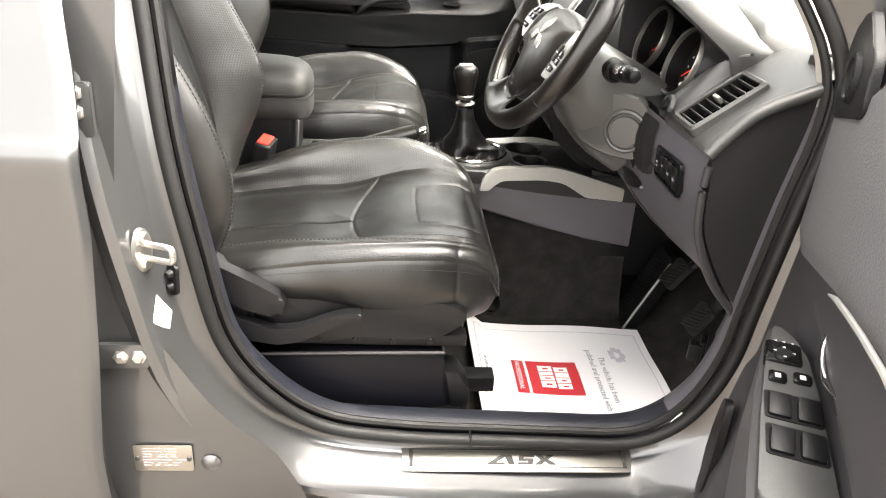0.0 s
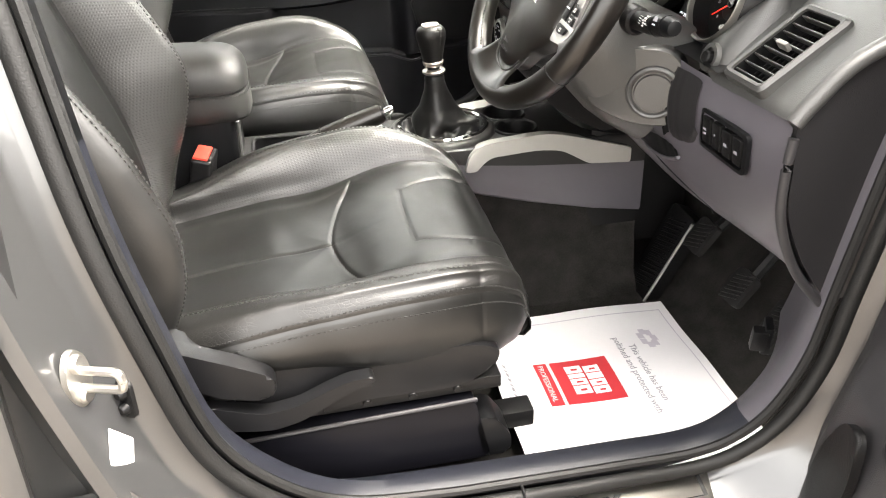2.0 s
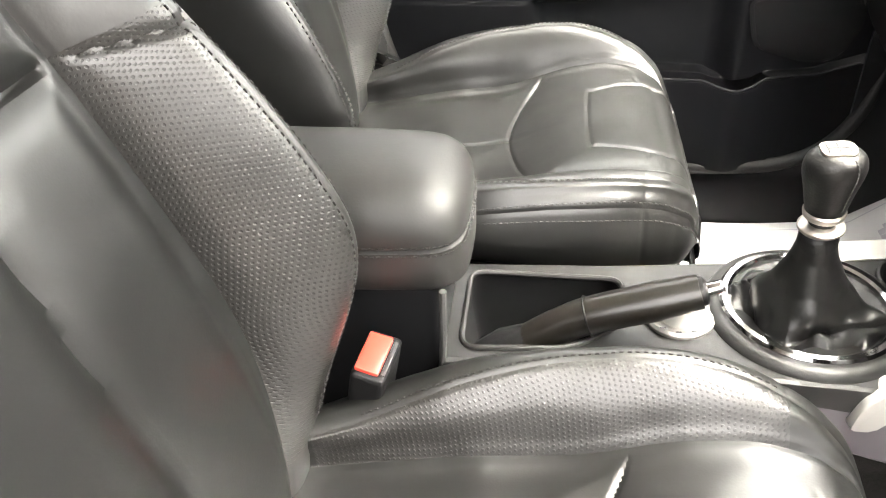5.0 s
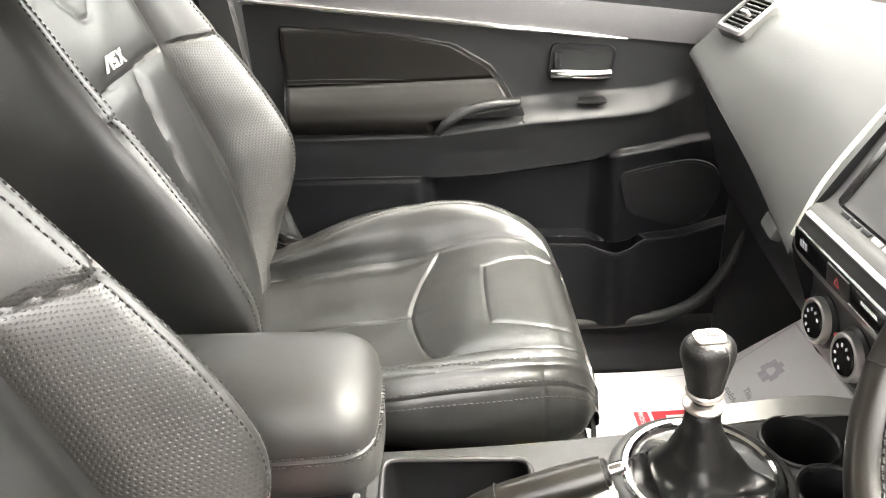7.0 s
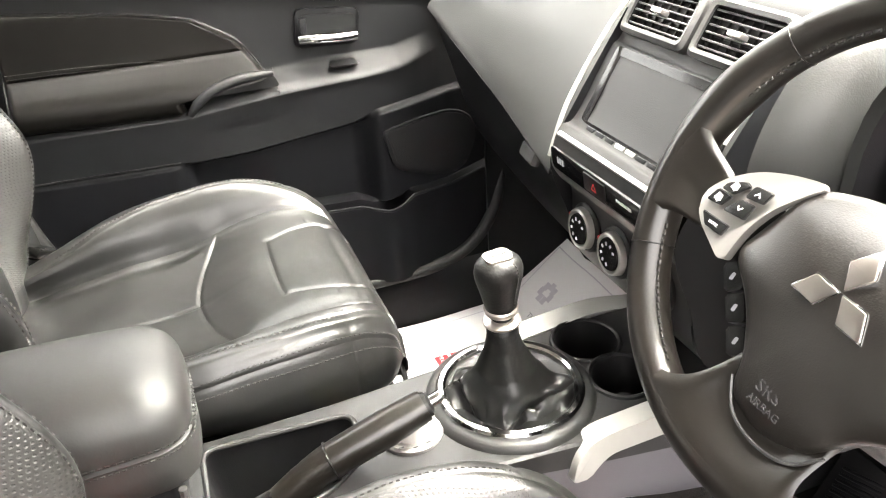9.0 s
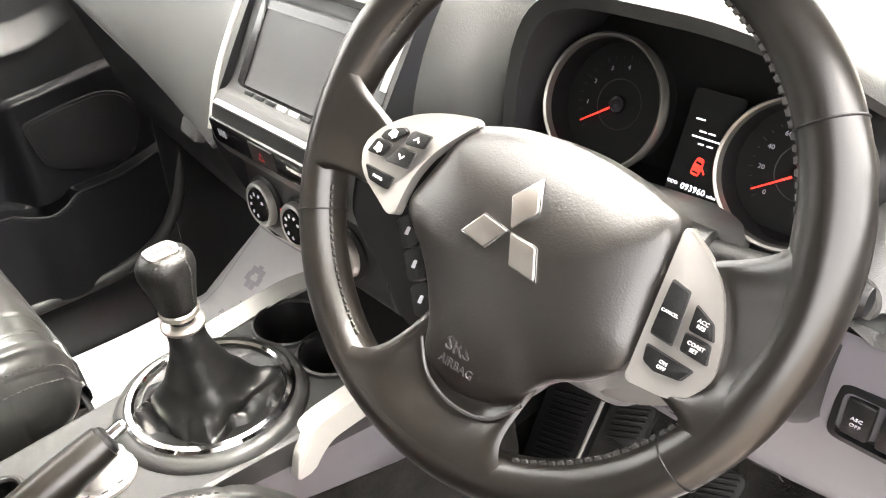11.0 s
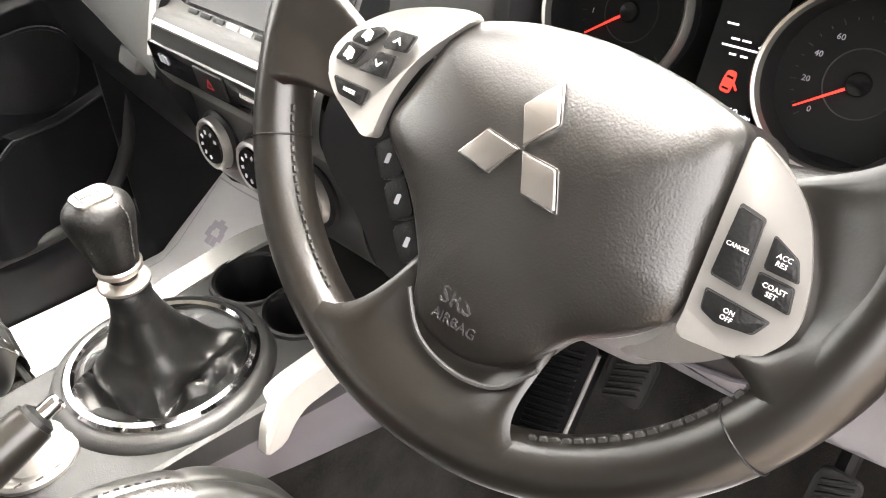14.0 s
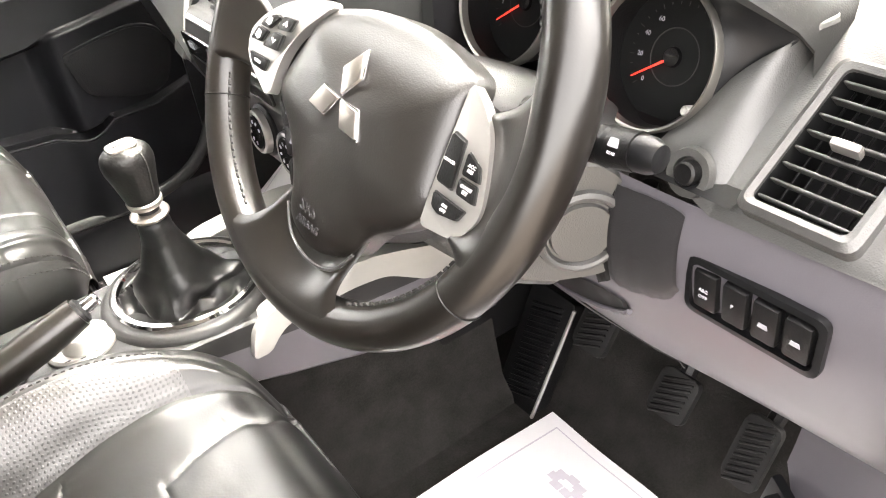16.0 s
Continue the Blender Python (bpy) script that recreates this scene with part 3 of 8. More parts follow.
for k in range(7):
    x0 = -0.028
    while x0 < 0.022:
        ln = rng.uniform(0.004, 0.014)
        part("print", bm_prism([(x0, 0.0165 - k * 0.005), (x0 + ln, 0.0165 - k * 0.005), (x0 + ln, 0.0180 - k * 0.005), (x0, 0.0180 - k * 0.005)], 0.0019, pm), INK_GREY, plate)
        x0 += ln + rng.uniform(0.003, 0.010)
solo("drain_plug", bm_lathe([(0, 0.006), (0.007, 0.005), (0.011, 0.002), (0.014, 0.0)], frame_of((-0.274, -0.119, 0.495), (1, 0.0, 0), (0, -0.016, 1)), 24), PAINT, "round grey plug in the sill", "plug")

# scuff plate on the sill
scuff = thing("scuff_plate", (0.19, -0.02, 0.415), "brushed steel scuff plate with a dark badge on the door sill", "scuff plate")
cm = frame_of((0.1895, -0.0235, 0.4212), (1, 0, 0), (0, 0.96, 0.27))
part("plate", bm_prism(rounded([(-0.188, -0.0235), (0.182, -0.0235), (0.190, 0.0235), (-0.190, 0.0235)], 0.003), 0.003, cm, 0.0008), STEEL, scuff)
for x0, x1, y0, y1 in ((-0.178, 0.176, 0.0155, 0.0170), (-0.178, -0.172, -0.0150, 0.0155), (0.170, 0.176, -0.0150, 0.0155), (-0.178, -0.040, -0.0165, -0.0150), (0.040, 0.176, -0.0165, -0.0150)):
    part("border_line", bm_prism([(x0, y0), (x1, y0), (x1, y1), (x0, y1)], 0.0036, cm), DARK_MARK, scuff)
badge = [[(-0.052, -0.008), (-0.022, -0.008), (-0.023, -0.0045), (-0.036, -0.0045), (-0.021, 0.006), (-0.017, -0.008), (-0.007, -0.008), (-0.011, 0.010), (-0.026, 0.010)],
         [(-0.003, -0.008), (0.020, -0.008), (0.023, 0.003), (0.007, 0.003), (0.008, 0.006), (0.024, 0.006), (0.025, 0.010), (0.001, 0.010), (-0.001, -0.001), (0.014, -0.001), (0.013, -0.004), (-0.002, -0.004)],
         [(0.023, -0.008), (0.034, -0.008), (0.040, -0.002), (0.047, -0.008), (0.058, -0.008), (0.045, 0.0015), (0.055, 0.010), (0.045, 0.010), (0.040, 0.005), (0.036, 0.010), (0.026, 0.010), (0.034, 0.0015)]]
part("badge", merge(*[bm_prism([(x * 1.06, y - 0.003) for x, y in q], 0.0042, cm) for q in badge]), DARK_MARK, scuff, "dark angular badge")

# floor, bulkhead, roof and far side
floor = [[(x, y, z) for y in np.linspace(0.02, 1.34, 24)] for x, z in ((-1.3, 0.40), (-0.6, 0.37), (0.3, 0.362), (0.46, 0.362), (0.565, 0.364), (0.60, 0.376), (0.64, 0.415), (0.72, 0.56), (0.78, 0.80), (0.80, 1.0))]
solo("floor", bm_sheet(floor, 0.0), CARPET, "black carpeted car floor rising to the bulkhead", "floor", kind="structure")
roofx = np.linspace(-1.35, 0.12, 14)
roof = [[(x, CL + a * 0.57, 1.53 - 0.06 * a ** 4 - 0.03 * ((x + 0.5) / 0.8) ** 2) for a in np.linspace(-1, 1, 16)] for x in roofx]
solo("ceiling", bm_sheet(roof, 0.03), HEADLINER, "pale fabric headlining under the roof", "headlining", kind="structure")
scr = [[(x, CL + a * (0.56 + 0.10 * f), z) for a in np.linspace(-1, 1, 12)] for f, x, z in ((0, 0.12, 1.485), (0.35, 0.40, 1.345), (0.7, 0.68, 1.19), (1, 0.90, 1.06))]
ws = part("windscreen", bm_sheet(scr, 0.005), GLASS)
ws.visible_shadow = False
tagged(ws, "clear laminated windscreen above the dashboard", "windscreen", kind="structure")
bon = [[(x, CL + a * 0.80, z - 0.06 * a ** 4) for a in np.linspace(-1, 1, 14)] for x, z in ((0.92, 1.03), (1.1, 1.05), (1.4, 1.02), (1.8, 0.92), (1.9, 0.7))]
solo("bonnet", bm_sheet(bon, -0.01), PAINT, "grey metallic bonnet in front of the windscreen", "bonnet", kind="structure")

# ---- passenger side: door panel, pillar, sill ----
def bump(x, a, b, soft):
    """1 between a and b, falling softly to 0 outside."""
    f = lambda t: np.clip(t, 0, 1) ** 2 * (3 - 2 * np.clip(t, 0, 1))
    return f((x - a) / soft + 0.5) * f((b - x) / soft + 0.5)


def ease(t):
    t = min(1.0, max(0.0, t))
    return t * t * (3 - 2 * t)


def arm_line(x):
    """The height of the armrest's front edge on the far door."""
    return float(np.interp(x, [-0.46, -0.15, 0.03, 0.25, 0.318, 0.45], [0.893, 0.889, 0.906, 0.913, 0.931, 0.940]))


def groove_line(x):
    return float(np.interp(x, [-0.46, -0.165, -0.14, -0.04, 0.155, 0.20, 0.45], [0.815, 0.806, 0.802, 0.804, 0.823, 0.842, 0.872]))


def pocket_line(x):
    return float(np.interp(x, [-0.46, -0.10, 0.045, 0.140, 0.160, 0.192, 0.224, 0.244, 0.33, 0.45], [0.700, 0.690, 0.678, 0.672, 0.664, 0.657, 0.662, 0.674, 0.676, 0.71]))


def door_face(x, z, front=False):
    """The y of the far door's inner face: armrest shelf, recess, speaker pod and map pocket."""
    y = 1.400 - 0.03 * min(1.0, max(0.0, (0.95 - z) / 0.45))
    edge, groove, lip = arm_line(x), groove_line(x), pocket_line(x)
    out = float(np.interp(x, [-0.46, -0.15, 0.02, 0.20, 0.29, 0.335], [0.036, 0.040, 0.045, 0.041, 0.025, 0.0]))
    if z >= edge:
        y -= out * (1 - ease((z - edge) / 0.040))
    else:
        y -= out * (0.74 - 0.46 * ease((edge - z) / 0.10))
    below = ease((groove - z) / 0.012)
    pocket = ease((lip - z) / 0.006)
    y += 0.026 * ease((x + 0.170) / 0.03) * (1 - ease((x - 0.145) / 0.05)) * below * (1 - pocket)
    y -= 0.005 * (1 - ease((x + 0.185) / 0.02)) * ease((groove - 0.004 - z) / 0.008) * (1 - pocket)
    y -= 0.014 * ease((x - 0.165) / 0.04) * below * (1 - pocket)
    if not front:
        pocket *= 1 - ease((x + 0.19) / 0.03) * (1 - ease((x - 0.232) / 0.03))
    y -= (0.040 + 0.016 * math.exp(-((x - 0.192) / 0.034) ** 2)) * pocket
    # a shallow dent under the pull grip
    y += 0.004 * math.exp(-((x + 0.045) / 0.06) ** 2 - ((z - 0.853) / 0.012) ** 2)
    return y


pd = thing("passenger_door", (0, 1.4, 0.5), "black and grey passenger door panel with a leather armrest", "car door")
upper_grid, lower_grid = [], []
for x in np.concatenate([np.linspace(-0.46, 0.12, 80), np.linspace(0.126, 0.26, 34), np.linspace(0.27, 0.43, 24)]):
    e, g, p = arm_line(x), groove_line(x), pocket_line(x)
    z_low = np.concatenate([np.linspace(0.50, p - 0.008, 22), np.linspace(p - 0.006, p, 6), np.linspace(p + 0.001, g - 0.014, 16), np.linspace(g - 0.012, g, 6)])
    z_up = np.concatenate([[g], np.linspace(g + 0.002, e - 0.0012, 18), np.linspace(e, e + 0.040, 22), np.linspace(e + 0.044, 1.13, 14)])
    lower_grid.append([(x, door_face(x, z), z) for z in z_low])
    upper_grid.append([(x, door_face(x, z), z) for z in z_up])
part("door_panel", bm_sheet(upper_grid), DOOR_PLASTIC, pd, "dark grey moulded door panel")
# same panel as above, coloured darker to imitate the shade low down
part("lower_panel", bm_sheet(lower_grid), DOOR_LOWER, pd, "moulded lower door panel, darkened for the shade down there")
cap = [[(x, 1.398 + 0.045 * ((z - (1.125 - 0.147 * (x + 0.41) / 1.0)) / 0.15) ** 2 - 0.006, z) for z in np.linspace(1.128 - 0.14 * (x + 0.41), 1.20, 10)] for x in np.linspace(-0.46, 0.43, 20)]
part("upper_trim", bm_sheet(cap), END_COVER, pd, "grey grained upper door trim")
belt = [(x, 1.385, 1.131 - 0.145 * (x + 0.408)) for x in np.linspace(-0.46, 0.205, 12)]
part("belt_strip", bm_tube(belt, np.concatenate([np.full(11, 0.0045), [0.001]]), 8), CHROME, pd, "thin bright strip under the window")
# leather insert that swells into the arm pad
pad_z = np.concatenate([np.linspace(0.896, 0.99, 48), np.linspace(0.992, 1.092, 24)])
pad_end = np.interp(pad_z, [0.896, 0.905, 0.925, 0.934, 0.940, 0.945, 0.97, 1.005, 1.046, 1.066, 1.092], [-0.160, -0.140, -0.144, -0.085, -0.02, 0.008, -0.008, -0.035, -0.10, -0.20, -0.39])
pad_y = np.interp(pad_z, *np.array(spline([(0.894, 1.392), (0.898, 1.366), (0.908, 1.351), (0.924, 1.345), (0.940, 1.347), (0.954, 1.355), (0.968, 1.367), (0.980, 1.378), (0.990, 1.3835), (1.03, 1.3845), (1.080, 1.385), (1.088, 1.389), (1.093, 1.397)], 120)).T)
pad_y = pad_y + 0.0028 * np.exp(-((pad_z - 0.9865) / 0.0022) ** 2)


def insert_y(x, end, y):
    near = min(x + 0.404, end - x)
    return y + 0.016 * max(0.0, 1 - near / 0.010) ** 2


rows = [[(x, insert_y(x, e, y), z - 0.045 * (x + 0.26) * np.clip((1.0 - z) / 0.1, 0, 1)) for x in -0.404 + (e + 0.404) * np.concatenate([np.linspace(0, 0.04, 6), np.linspace(0.06, 0.94, 40), np.linspace(0.96, 1, 6)])] for z, e, y in zip(pad_z, pad_end, pad_y)]
part("leather_insert", bm_sheet(rows), DOOR_LEATHER, pd, "black leather insert and padded armrest")
part("insert_groove", bm_tube([tuple(r[0]) for r in rows[::4]] + [tuple(r[-1]) for r in rows[::-2]], 0.0025, 6, closed=True), TRIM_BLACK, pd)
for off in (0.0, 0.007):
    path = [((x, 1.3825, z + off), (0, -1, 0)) for x, z in spline([(-0.395, 0.9925), (-0.3, 0.990), (-0.2, 0.984), (-0.10, 0.972), (-0.05, 0.962)], 40)]
    part("pad_stitching", bm_stitches(path, 0.006, 0.004, 0.0006), THREAD, pd)
part("grip_recess", bm_prism(rounded([(-0.100, 0.921), (0.024, 0.921), (0.016, 0.942), (-0.02, 0.945), (-0.075, 0.940)], 0.006), 0.003, frame_of((0, 1.360, 0), (1, 0, 0), (0, 0, 1)), 0.001), INSTRUMENT, pd, "dark pull grip recess")
part("grip_loop", bm_tube(spline([(-0.136, 1.349, 0.897), (-0.118, 1.346, 0.918), (-0.085, 1.346, 0.937), (-0.040, 1.350, 0.946), (0.014, 1.358, 0.946)], 30), np.concatenate([np.linspace(0.005, 0.0085, 8), np.full(16, 0.0085), np.linspace(0.0085, 0.005, 6)]), 10), DOOR_PLASTIC, pd, "moulded pull grip")
part("shelf_joint", bm_tube([(0.020, door_face(0.020, z) - 0.0002, z) for z in np.linspace(arm_line(0.02) - 0.002, 0.944, 10)], 0.0011, 6), TRIM_BLACK, pd)
part("handle_bezel", bm_prism(rounded([(0.066, 0.972), (0.180, 0.966), (0.190, 1.028), (0.074, 1.040)], 0.014), 0.012, frame_of((0, 1.402, 0), (1, 0, 0), (0, 0, 1)), 0.003), DOOR_LOWER, pd, "dark handle surround")
part("handle_recess", bm_prism(rounded([(0.078, 0.996), (0.178, 0.990), (0.181, 1.020), (0.084, 1.030)], 0.008), 0.002, frame_of((0, 1.389, 0), (1, 0, 0), (0, 0, 1))), INSTRUMENT, pd)
part("door_handle", bm_tube(spline([(0.074, 1.384, 0.988), (0.10, 1.376, 0.988), (0.14, 1.374, 0.985), (0.176, 1.382, 0.983)], 20), 0.0085, 12), CHROME, pd, "polished chrome inside door handle")
part("lock_tab", bm_box((0.012, 0.006, 0.024), pose(0.084, 1.385, 1.012), 0.002), TRIM_DARK, pd)
part("window_switch_well", bm_prism(rounded([(0.118, -0.012), (0.172, -0.012), (0.168, 0.012), (0.122, 0.012)], 0.005), 0.003, frame_of((0, 1.376, 0.937), (1, 0, 0), (0, 1, 0.2)), 0.001), TRIM_BLACK, pd)
part("window_switch", bm_box((0.026, 0.012, 0.005), pose(0.150, 1.373, 0.9365, 20), 0.002), TRIM_DARK, pd)
wall_x = np.linspace(-0.195, 0.27, 70)
part("pocket_wall", bm_sheet([[(x, door_face(x, z, True), z) for z in np.linspace(0.50, pocket_line(x) - 0.006, 16)] for x in wall_x], 0.003), DOOR_LOWER, pd, "outer wall of the map pocket with a cup holder bulge")
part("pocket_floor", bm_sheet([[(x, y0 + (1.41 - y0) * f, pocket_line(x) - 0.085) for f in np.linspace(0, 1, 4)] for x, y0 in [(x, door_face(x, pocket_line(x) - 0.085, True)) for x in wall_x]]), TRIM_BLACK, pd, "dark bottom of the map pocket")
part("pocket_rim", bm_tube([(x, door_face(x, pocket_line(x) - 0.007, True) + 0.001, pocket_line(x) - 0.004) for x in np.linspace(-0.30, 0.40, 60)], 0.0028, 8), DOOR_LOWER, pd, "rounded pocket rim")
SPK = material("speaker_mesh", (0.0042, 0.0042, 0.0046), 0.45, vary=0.2, scale=20, grain=0.5, grain_scale=700, spec=0.22)
spk = rounded([(0.200, 0.806), (0.262, 0.822), (0.335, 0.832), (0.380, 0.815), (0.394, 0.765), (0.366, 0.694), (0.315, 0.690), (0.222, 0.720)], [0.012, 0.03, 0.03, 0.03, 0.03, 0.03, 0.03, 0.02], 6)
spk_m = frame_of((0, 1.4400, 0), (1, -0.02, 0), (0, -0.10, 1))
mid_spk = np.array(spk).mean(0)
part("speaker_surround", bm_prism(spk, 0.006, spk_m, 0.003), TRIM_DARK, pd)
part("speaker_grille", bm_prism([tuple(mid_spk + (p - mid_spk) * 0.93) for p in np.array(spk)], 0.0075, spk_m, 0.001), SPK, pd, "black speaker grille")
part("lower_joint", bm_tube([(x, door_face(x, groove_line(x) + 0.002) - 0.0002, groove_line(x)) for x in np.linspace(-0.45, -0.17, 20)], 0.0016, 6), TRIM_BLACK, pd)
pw = [[(x, 1.42 - 0.20 * f, 1.18 + 0.28 * f) for f in np.linspace(0, 1, 6)] for x in np.linspace(-0.46, 0.48, 6)]
pane = part("window_pane", bm_sheet(pw, 0.004), GLASS, pd)
pane.visible_shadow = False
part("window_frame", bm_tube([(0.50, 1.41, 1.17), (0.30, 1.30, 1.36), (0.08, 1.235, 1.455), (-0.46, 1.225, 1.465), (-0.50, 1.40, 1.18)], 0.022, 8), TRIM_BLACK, pd)

far = thing("far_body_side", (0, 1.4, 0.4), "far side of the car body with pillar trim and sill", "car body", kind="structure")
bp = [[(x + (z - 0.5) * -0.05, 1.335 - 0.11 * np.clip((z - 1.12) / 0.35, 0, 1) + 0.03 * (abs(x + 0.52) / 0.07) ** 2, z) for x in np.linspace(-0.59, -0.45, 10)] for z in np.linspace(0.42, 1.47, 20)]
part("pillar_trim", bm_sheet(bp, 0.02), TRIM_DARK, far, "dark grey pillar trim")
seal = spline([(-0.485, 1.352, 1.25), (-0.466, 1.352, 1.05), (-0.440, 1.346, 0.80), (-0.395, 1.340, 0.66), (-0.30, 1.330, 0.55), (-0.15, 1.322, 0.505), (0.1, 1.320, 0.498), (0.30, 1.320, 0.508), (0.40, 1.325, 0.58), (0.44, 1.335, 0.72), (0.46, 1.345, 0.95)], 80)
part("door_seal", bm_tube(seal, 0.013, 10), RUBBER, far, "black rubber door seal")
ss = [[(x, y, z) for y, z in ((1.372, 0.40), (1.360, 0.492), (1.350, 0.497), (1.336, 0.485), (1.326, 0.462), (1.322, 0.36))] for x in np.linspace(-0.7, 0.62, 10)]
part("sill_trim", bm_sheet(ss), TRIM_DARK, far, "dark plastic sill trim")
kick = [[(x, 1.335 - 0.05 * ((x - 0.40) / 0.38), z) for z in np.linspace(0.36, 1.0, 8)] for x in np.linspace(0.40, 0.80, 8)]
part("kick_panel", bm_sheet(kick, 0.01), TRIM_DARK, far)
wall = [[(x, 1.50, z) for z in np.linspace(0.25, 1.14, 6)] for x in np.linspace(-1.35, 0.95, 6)]
part("outer_skin", bm_sheet(wall, 0.02), PAINT, far)
rq = [[(x, 1.44 - 0.2 * f, 1.14 + 0.36 * f) for f in np.linspace(0, 1, 4)] for x in np.linspace(-1.35, -0.60, 4)]
part("rear_pane", bm_sheet(rq, 0.004), PRIVACY_GLASS, far, "dark tinted rear side pane")
ap = [(0.86, 1.40, 1.05), (0.60, 1.34, 1.19), (0.32, 1.27, 1.36), (0.08, 1.24, 1.46)]
part("pillar_cover", bm_tube(spline(ap, 14), 0.035, 10), BEIGE, far, "beige windscreen pillar trim")
# rear cabin: bench and tailgate wall that close the place
bench = thing("rear_bench", (-1.0, CL, 0.4), "black leather rear bench seat in the shaded rear cabin", "rear seat")
bb = [[(x, y, z) for y in np.linspace(0.06, 1.29, 14)] for x, z in ((-0.62, 0.42), (-0.60, 0.62), (-0.64, 0.68), (-1.0, 0.66), (-1.06, 0.72), (-1.20, 1.15), (-1.24, 1.18), (-1.32, 1.12), (-1.34, 0.5))]
part("bench_cushion", bm_sheet(bb[:5]), LEATHER, bench)
part("bench_backrest", bm_sheet(bb[4:]), LEATHER, bench)
tail = [[(-1.36 - 0.0 * z, y, z) for y in np.linspace(0.0, 1.36, 6)] for z in np.linspace(0.36, 1.12, 6)]
solo("wall_rear", bm_sheet(tail, 0.02), TRIM_DARK, "dark trim wall behind the rear bench", "rear wall", kind="structure")
tw = [[(-1.37 + 0.05 * f, y, 1.12 + 0.38 * f) for y in np.linspace(0.06, 1.29, 6)] for f in np.linspace(0, 1, 5)]
solo("window_rear", bm_sheet(tw, 0.005), PRIVACY_GLASS, "dark tinted tailgate window behind the bench", "rear window", kind="structure")
belt = thing("seat_belt", (-0.50, 1.30, 0.66), "dark webbing seat belt with a metal tongue beside the passenger seat", "seat belt")
part("webbing", bm_loft([[(-0.515 + 0.08 * f - 0.006, 1.318 - 0.05 * f, 1.30 - 0.66 * f), (-0.515 + 0.08 * f + 0.040, 1.318 - 0.05 * f, 1.30 - 0.66 * f), (-0.515 + 0.08 * f + 0.040, 1.315 - 0.05 * f, 1.30 - 0.66 * f), (-0.515 + 0.08 * f - 0.006, 1.315 - 0.05 * f, 1.30 - 0.66 * f)] for f in np.linspace(0, 1, 8)]), RUBBER, belt)
part("tongue", bm_box((0.07, 0.012, 0.022), pose(-0.405, 1.262, 0.742, 0, 20, -12), 0.003), CHROME, belt, "bright metal tongue")
part("tongue_grip", bm_box((0.055, 0.020, 0.020), pose(-0.432, 1.27, 0.728, 0, 20, -12), 0.005), TRIM_BLACK, belt)


# ---- seats ----
SEAT_Y = 0.312


def curve_at(xs, values):
    """A smooth function through values at xs."""
    xs, values = np.array(xs, float), np.array(values, float)
    slopes = np.gradient(values, xs)

    def f(x):
        x = np.clip(x, xs[0], xs[-1])
        i = np.clip(np.searchsorted(xs, x) - 1, 0, len(xs) - 2)
        h = xs[i + 1] - xs[i]
        t = (x - xs[i]) / h
        return ((2 * t ** 3 - 3 * t ** 2 + 1) * values[i] + (t ** 3 - 2 * t ** 2 + t) * h * slopes[i]
                + (-2 * t ** 3 + 3 * t ** 2) * values[i + 1] + (t ** 3 - t ** 2) * h * slopes[i + 1])
    return f


def near_line(px, py, line):
    """The distance from places to a polyline, in the plane."""
    best = np.full(px.shape, 9.0)
    line = np.array(line, float)
    for a, b in zip(line, line[1:]):
        d = b - a
        t = np.clip(((px - a[0]) * d[0] + (py - a[1]) * d[1]) / (d @ d), 0, 1)
        best = np.minimum(best, np.hypot(px - a[0] - t * d[0], py - a[1] - t * d[1]))
    return best


def grid_normals(P):
    du = np.gradient(P, axis=1)
    dv = np.gradient(P, axis=0)
    n = np.cross(du, dv)
    return n / np.maximum(np.linalg.norm(n, axis=2, keepdims=True), 1e-9)


def grid_parts(P, kinds):
    """Splits a grid of places into one bmesh for each kind named in kinds, face by face."""
    cu = np.concatenate([np.zeros((P.shape[0], 1)), np.cumsum(np.linalg.norm(np.diff(P, axis=1), axis=2), axis=1)], axis=1)
    cv = np.concatenate([np.zeros((1, P.shape[1])), np.cumsum(np.linalg.norm(np.diff(P, axis=0), axis=2), axis=0)], axis=0)
    out = {}
    for kind in np.unique(kinds):
        bm = bmesh.new()
        uv = bm.loops.layers.uv.new("UVMap")
        made = {}

        def vert(i, j):
            if (i, j) not in made:
                made[i, j] = bm.verts.new(P[i, j])
            return made[i, j]
        for i, j in np.argwhere(kinds == kind):
            ids = ((i, j), (i, j + 1), (i + 1, j + 1), (i + 1, j))
            f = bm.faces.new([vert(*q) for q in ids])
            for lp, q in zip(f.loops, ids):
                lp[uv].uv = (cu[q], cv[q])
        out[str(kind)] = bm
    return out


def smooth_noise(P, fx, fy, seed):
    """Slow dents over a grid of places, worked out on a coarse grid and blended."""
    h, w = P.shape[:2]
    ii, jj = np.linspace(0, h - 1, 60), np.linspace(0, w - 1, 60)
    coarse = np.array([[noise.noise(Vector((P[int(i), int(j), 0] * fx, P[int(i), int(j), 1] * fy, P[int(i), int(j), 2] * fy + seed))) for j in jj] for i in ii])
    rows = np.array([np.interp(np.arange(w), jj, r) for r in coarse])
    fine = np.array([np.interp(np.arange(h), ii, c) for c in rows.T]).T
    k = np.ones(7) / 7
    fine = np.apply_along_axis(lambda v: np.convolve(np.pad(v, 3, mode="edge"), k, "valid"), 0, fine)
    return np.apply_along_axis(lambda v: np.convolve(np.pad(v, 3, mode="edge"), k, "valid"), 1, fine)


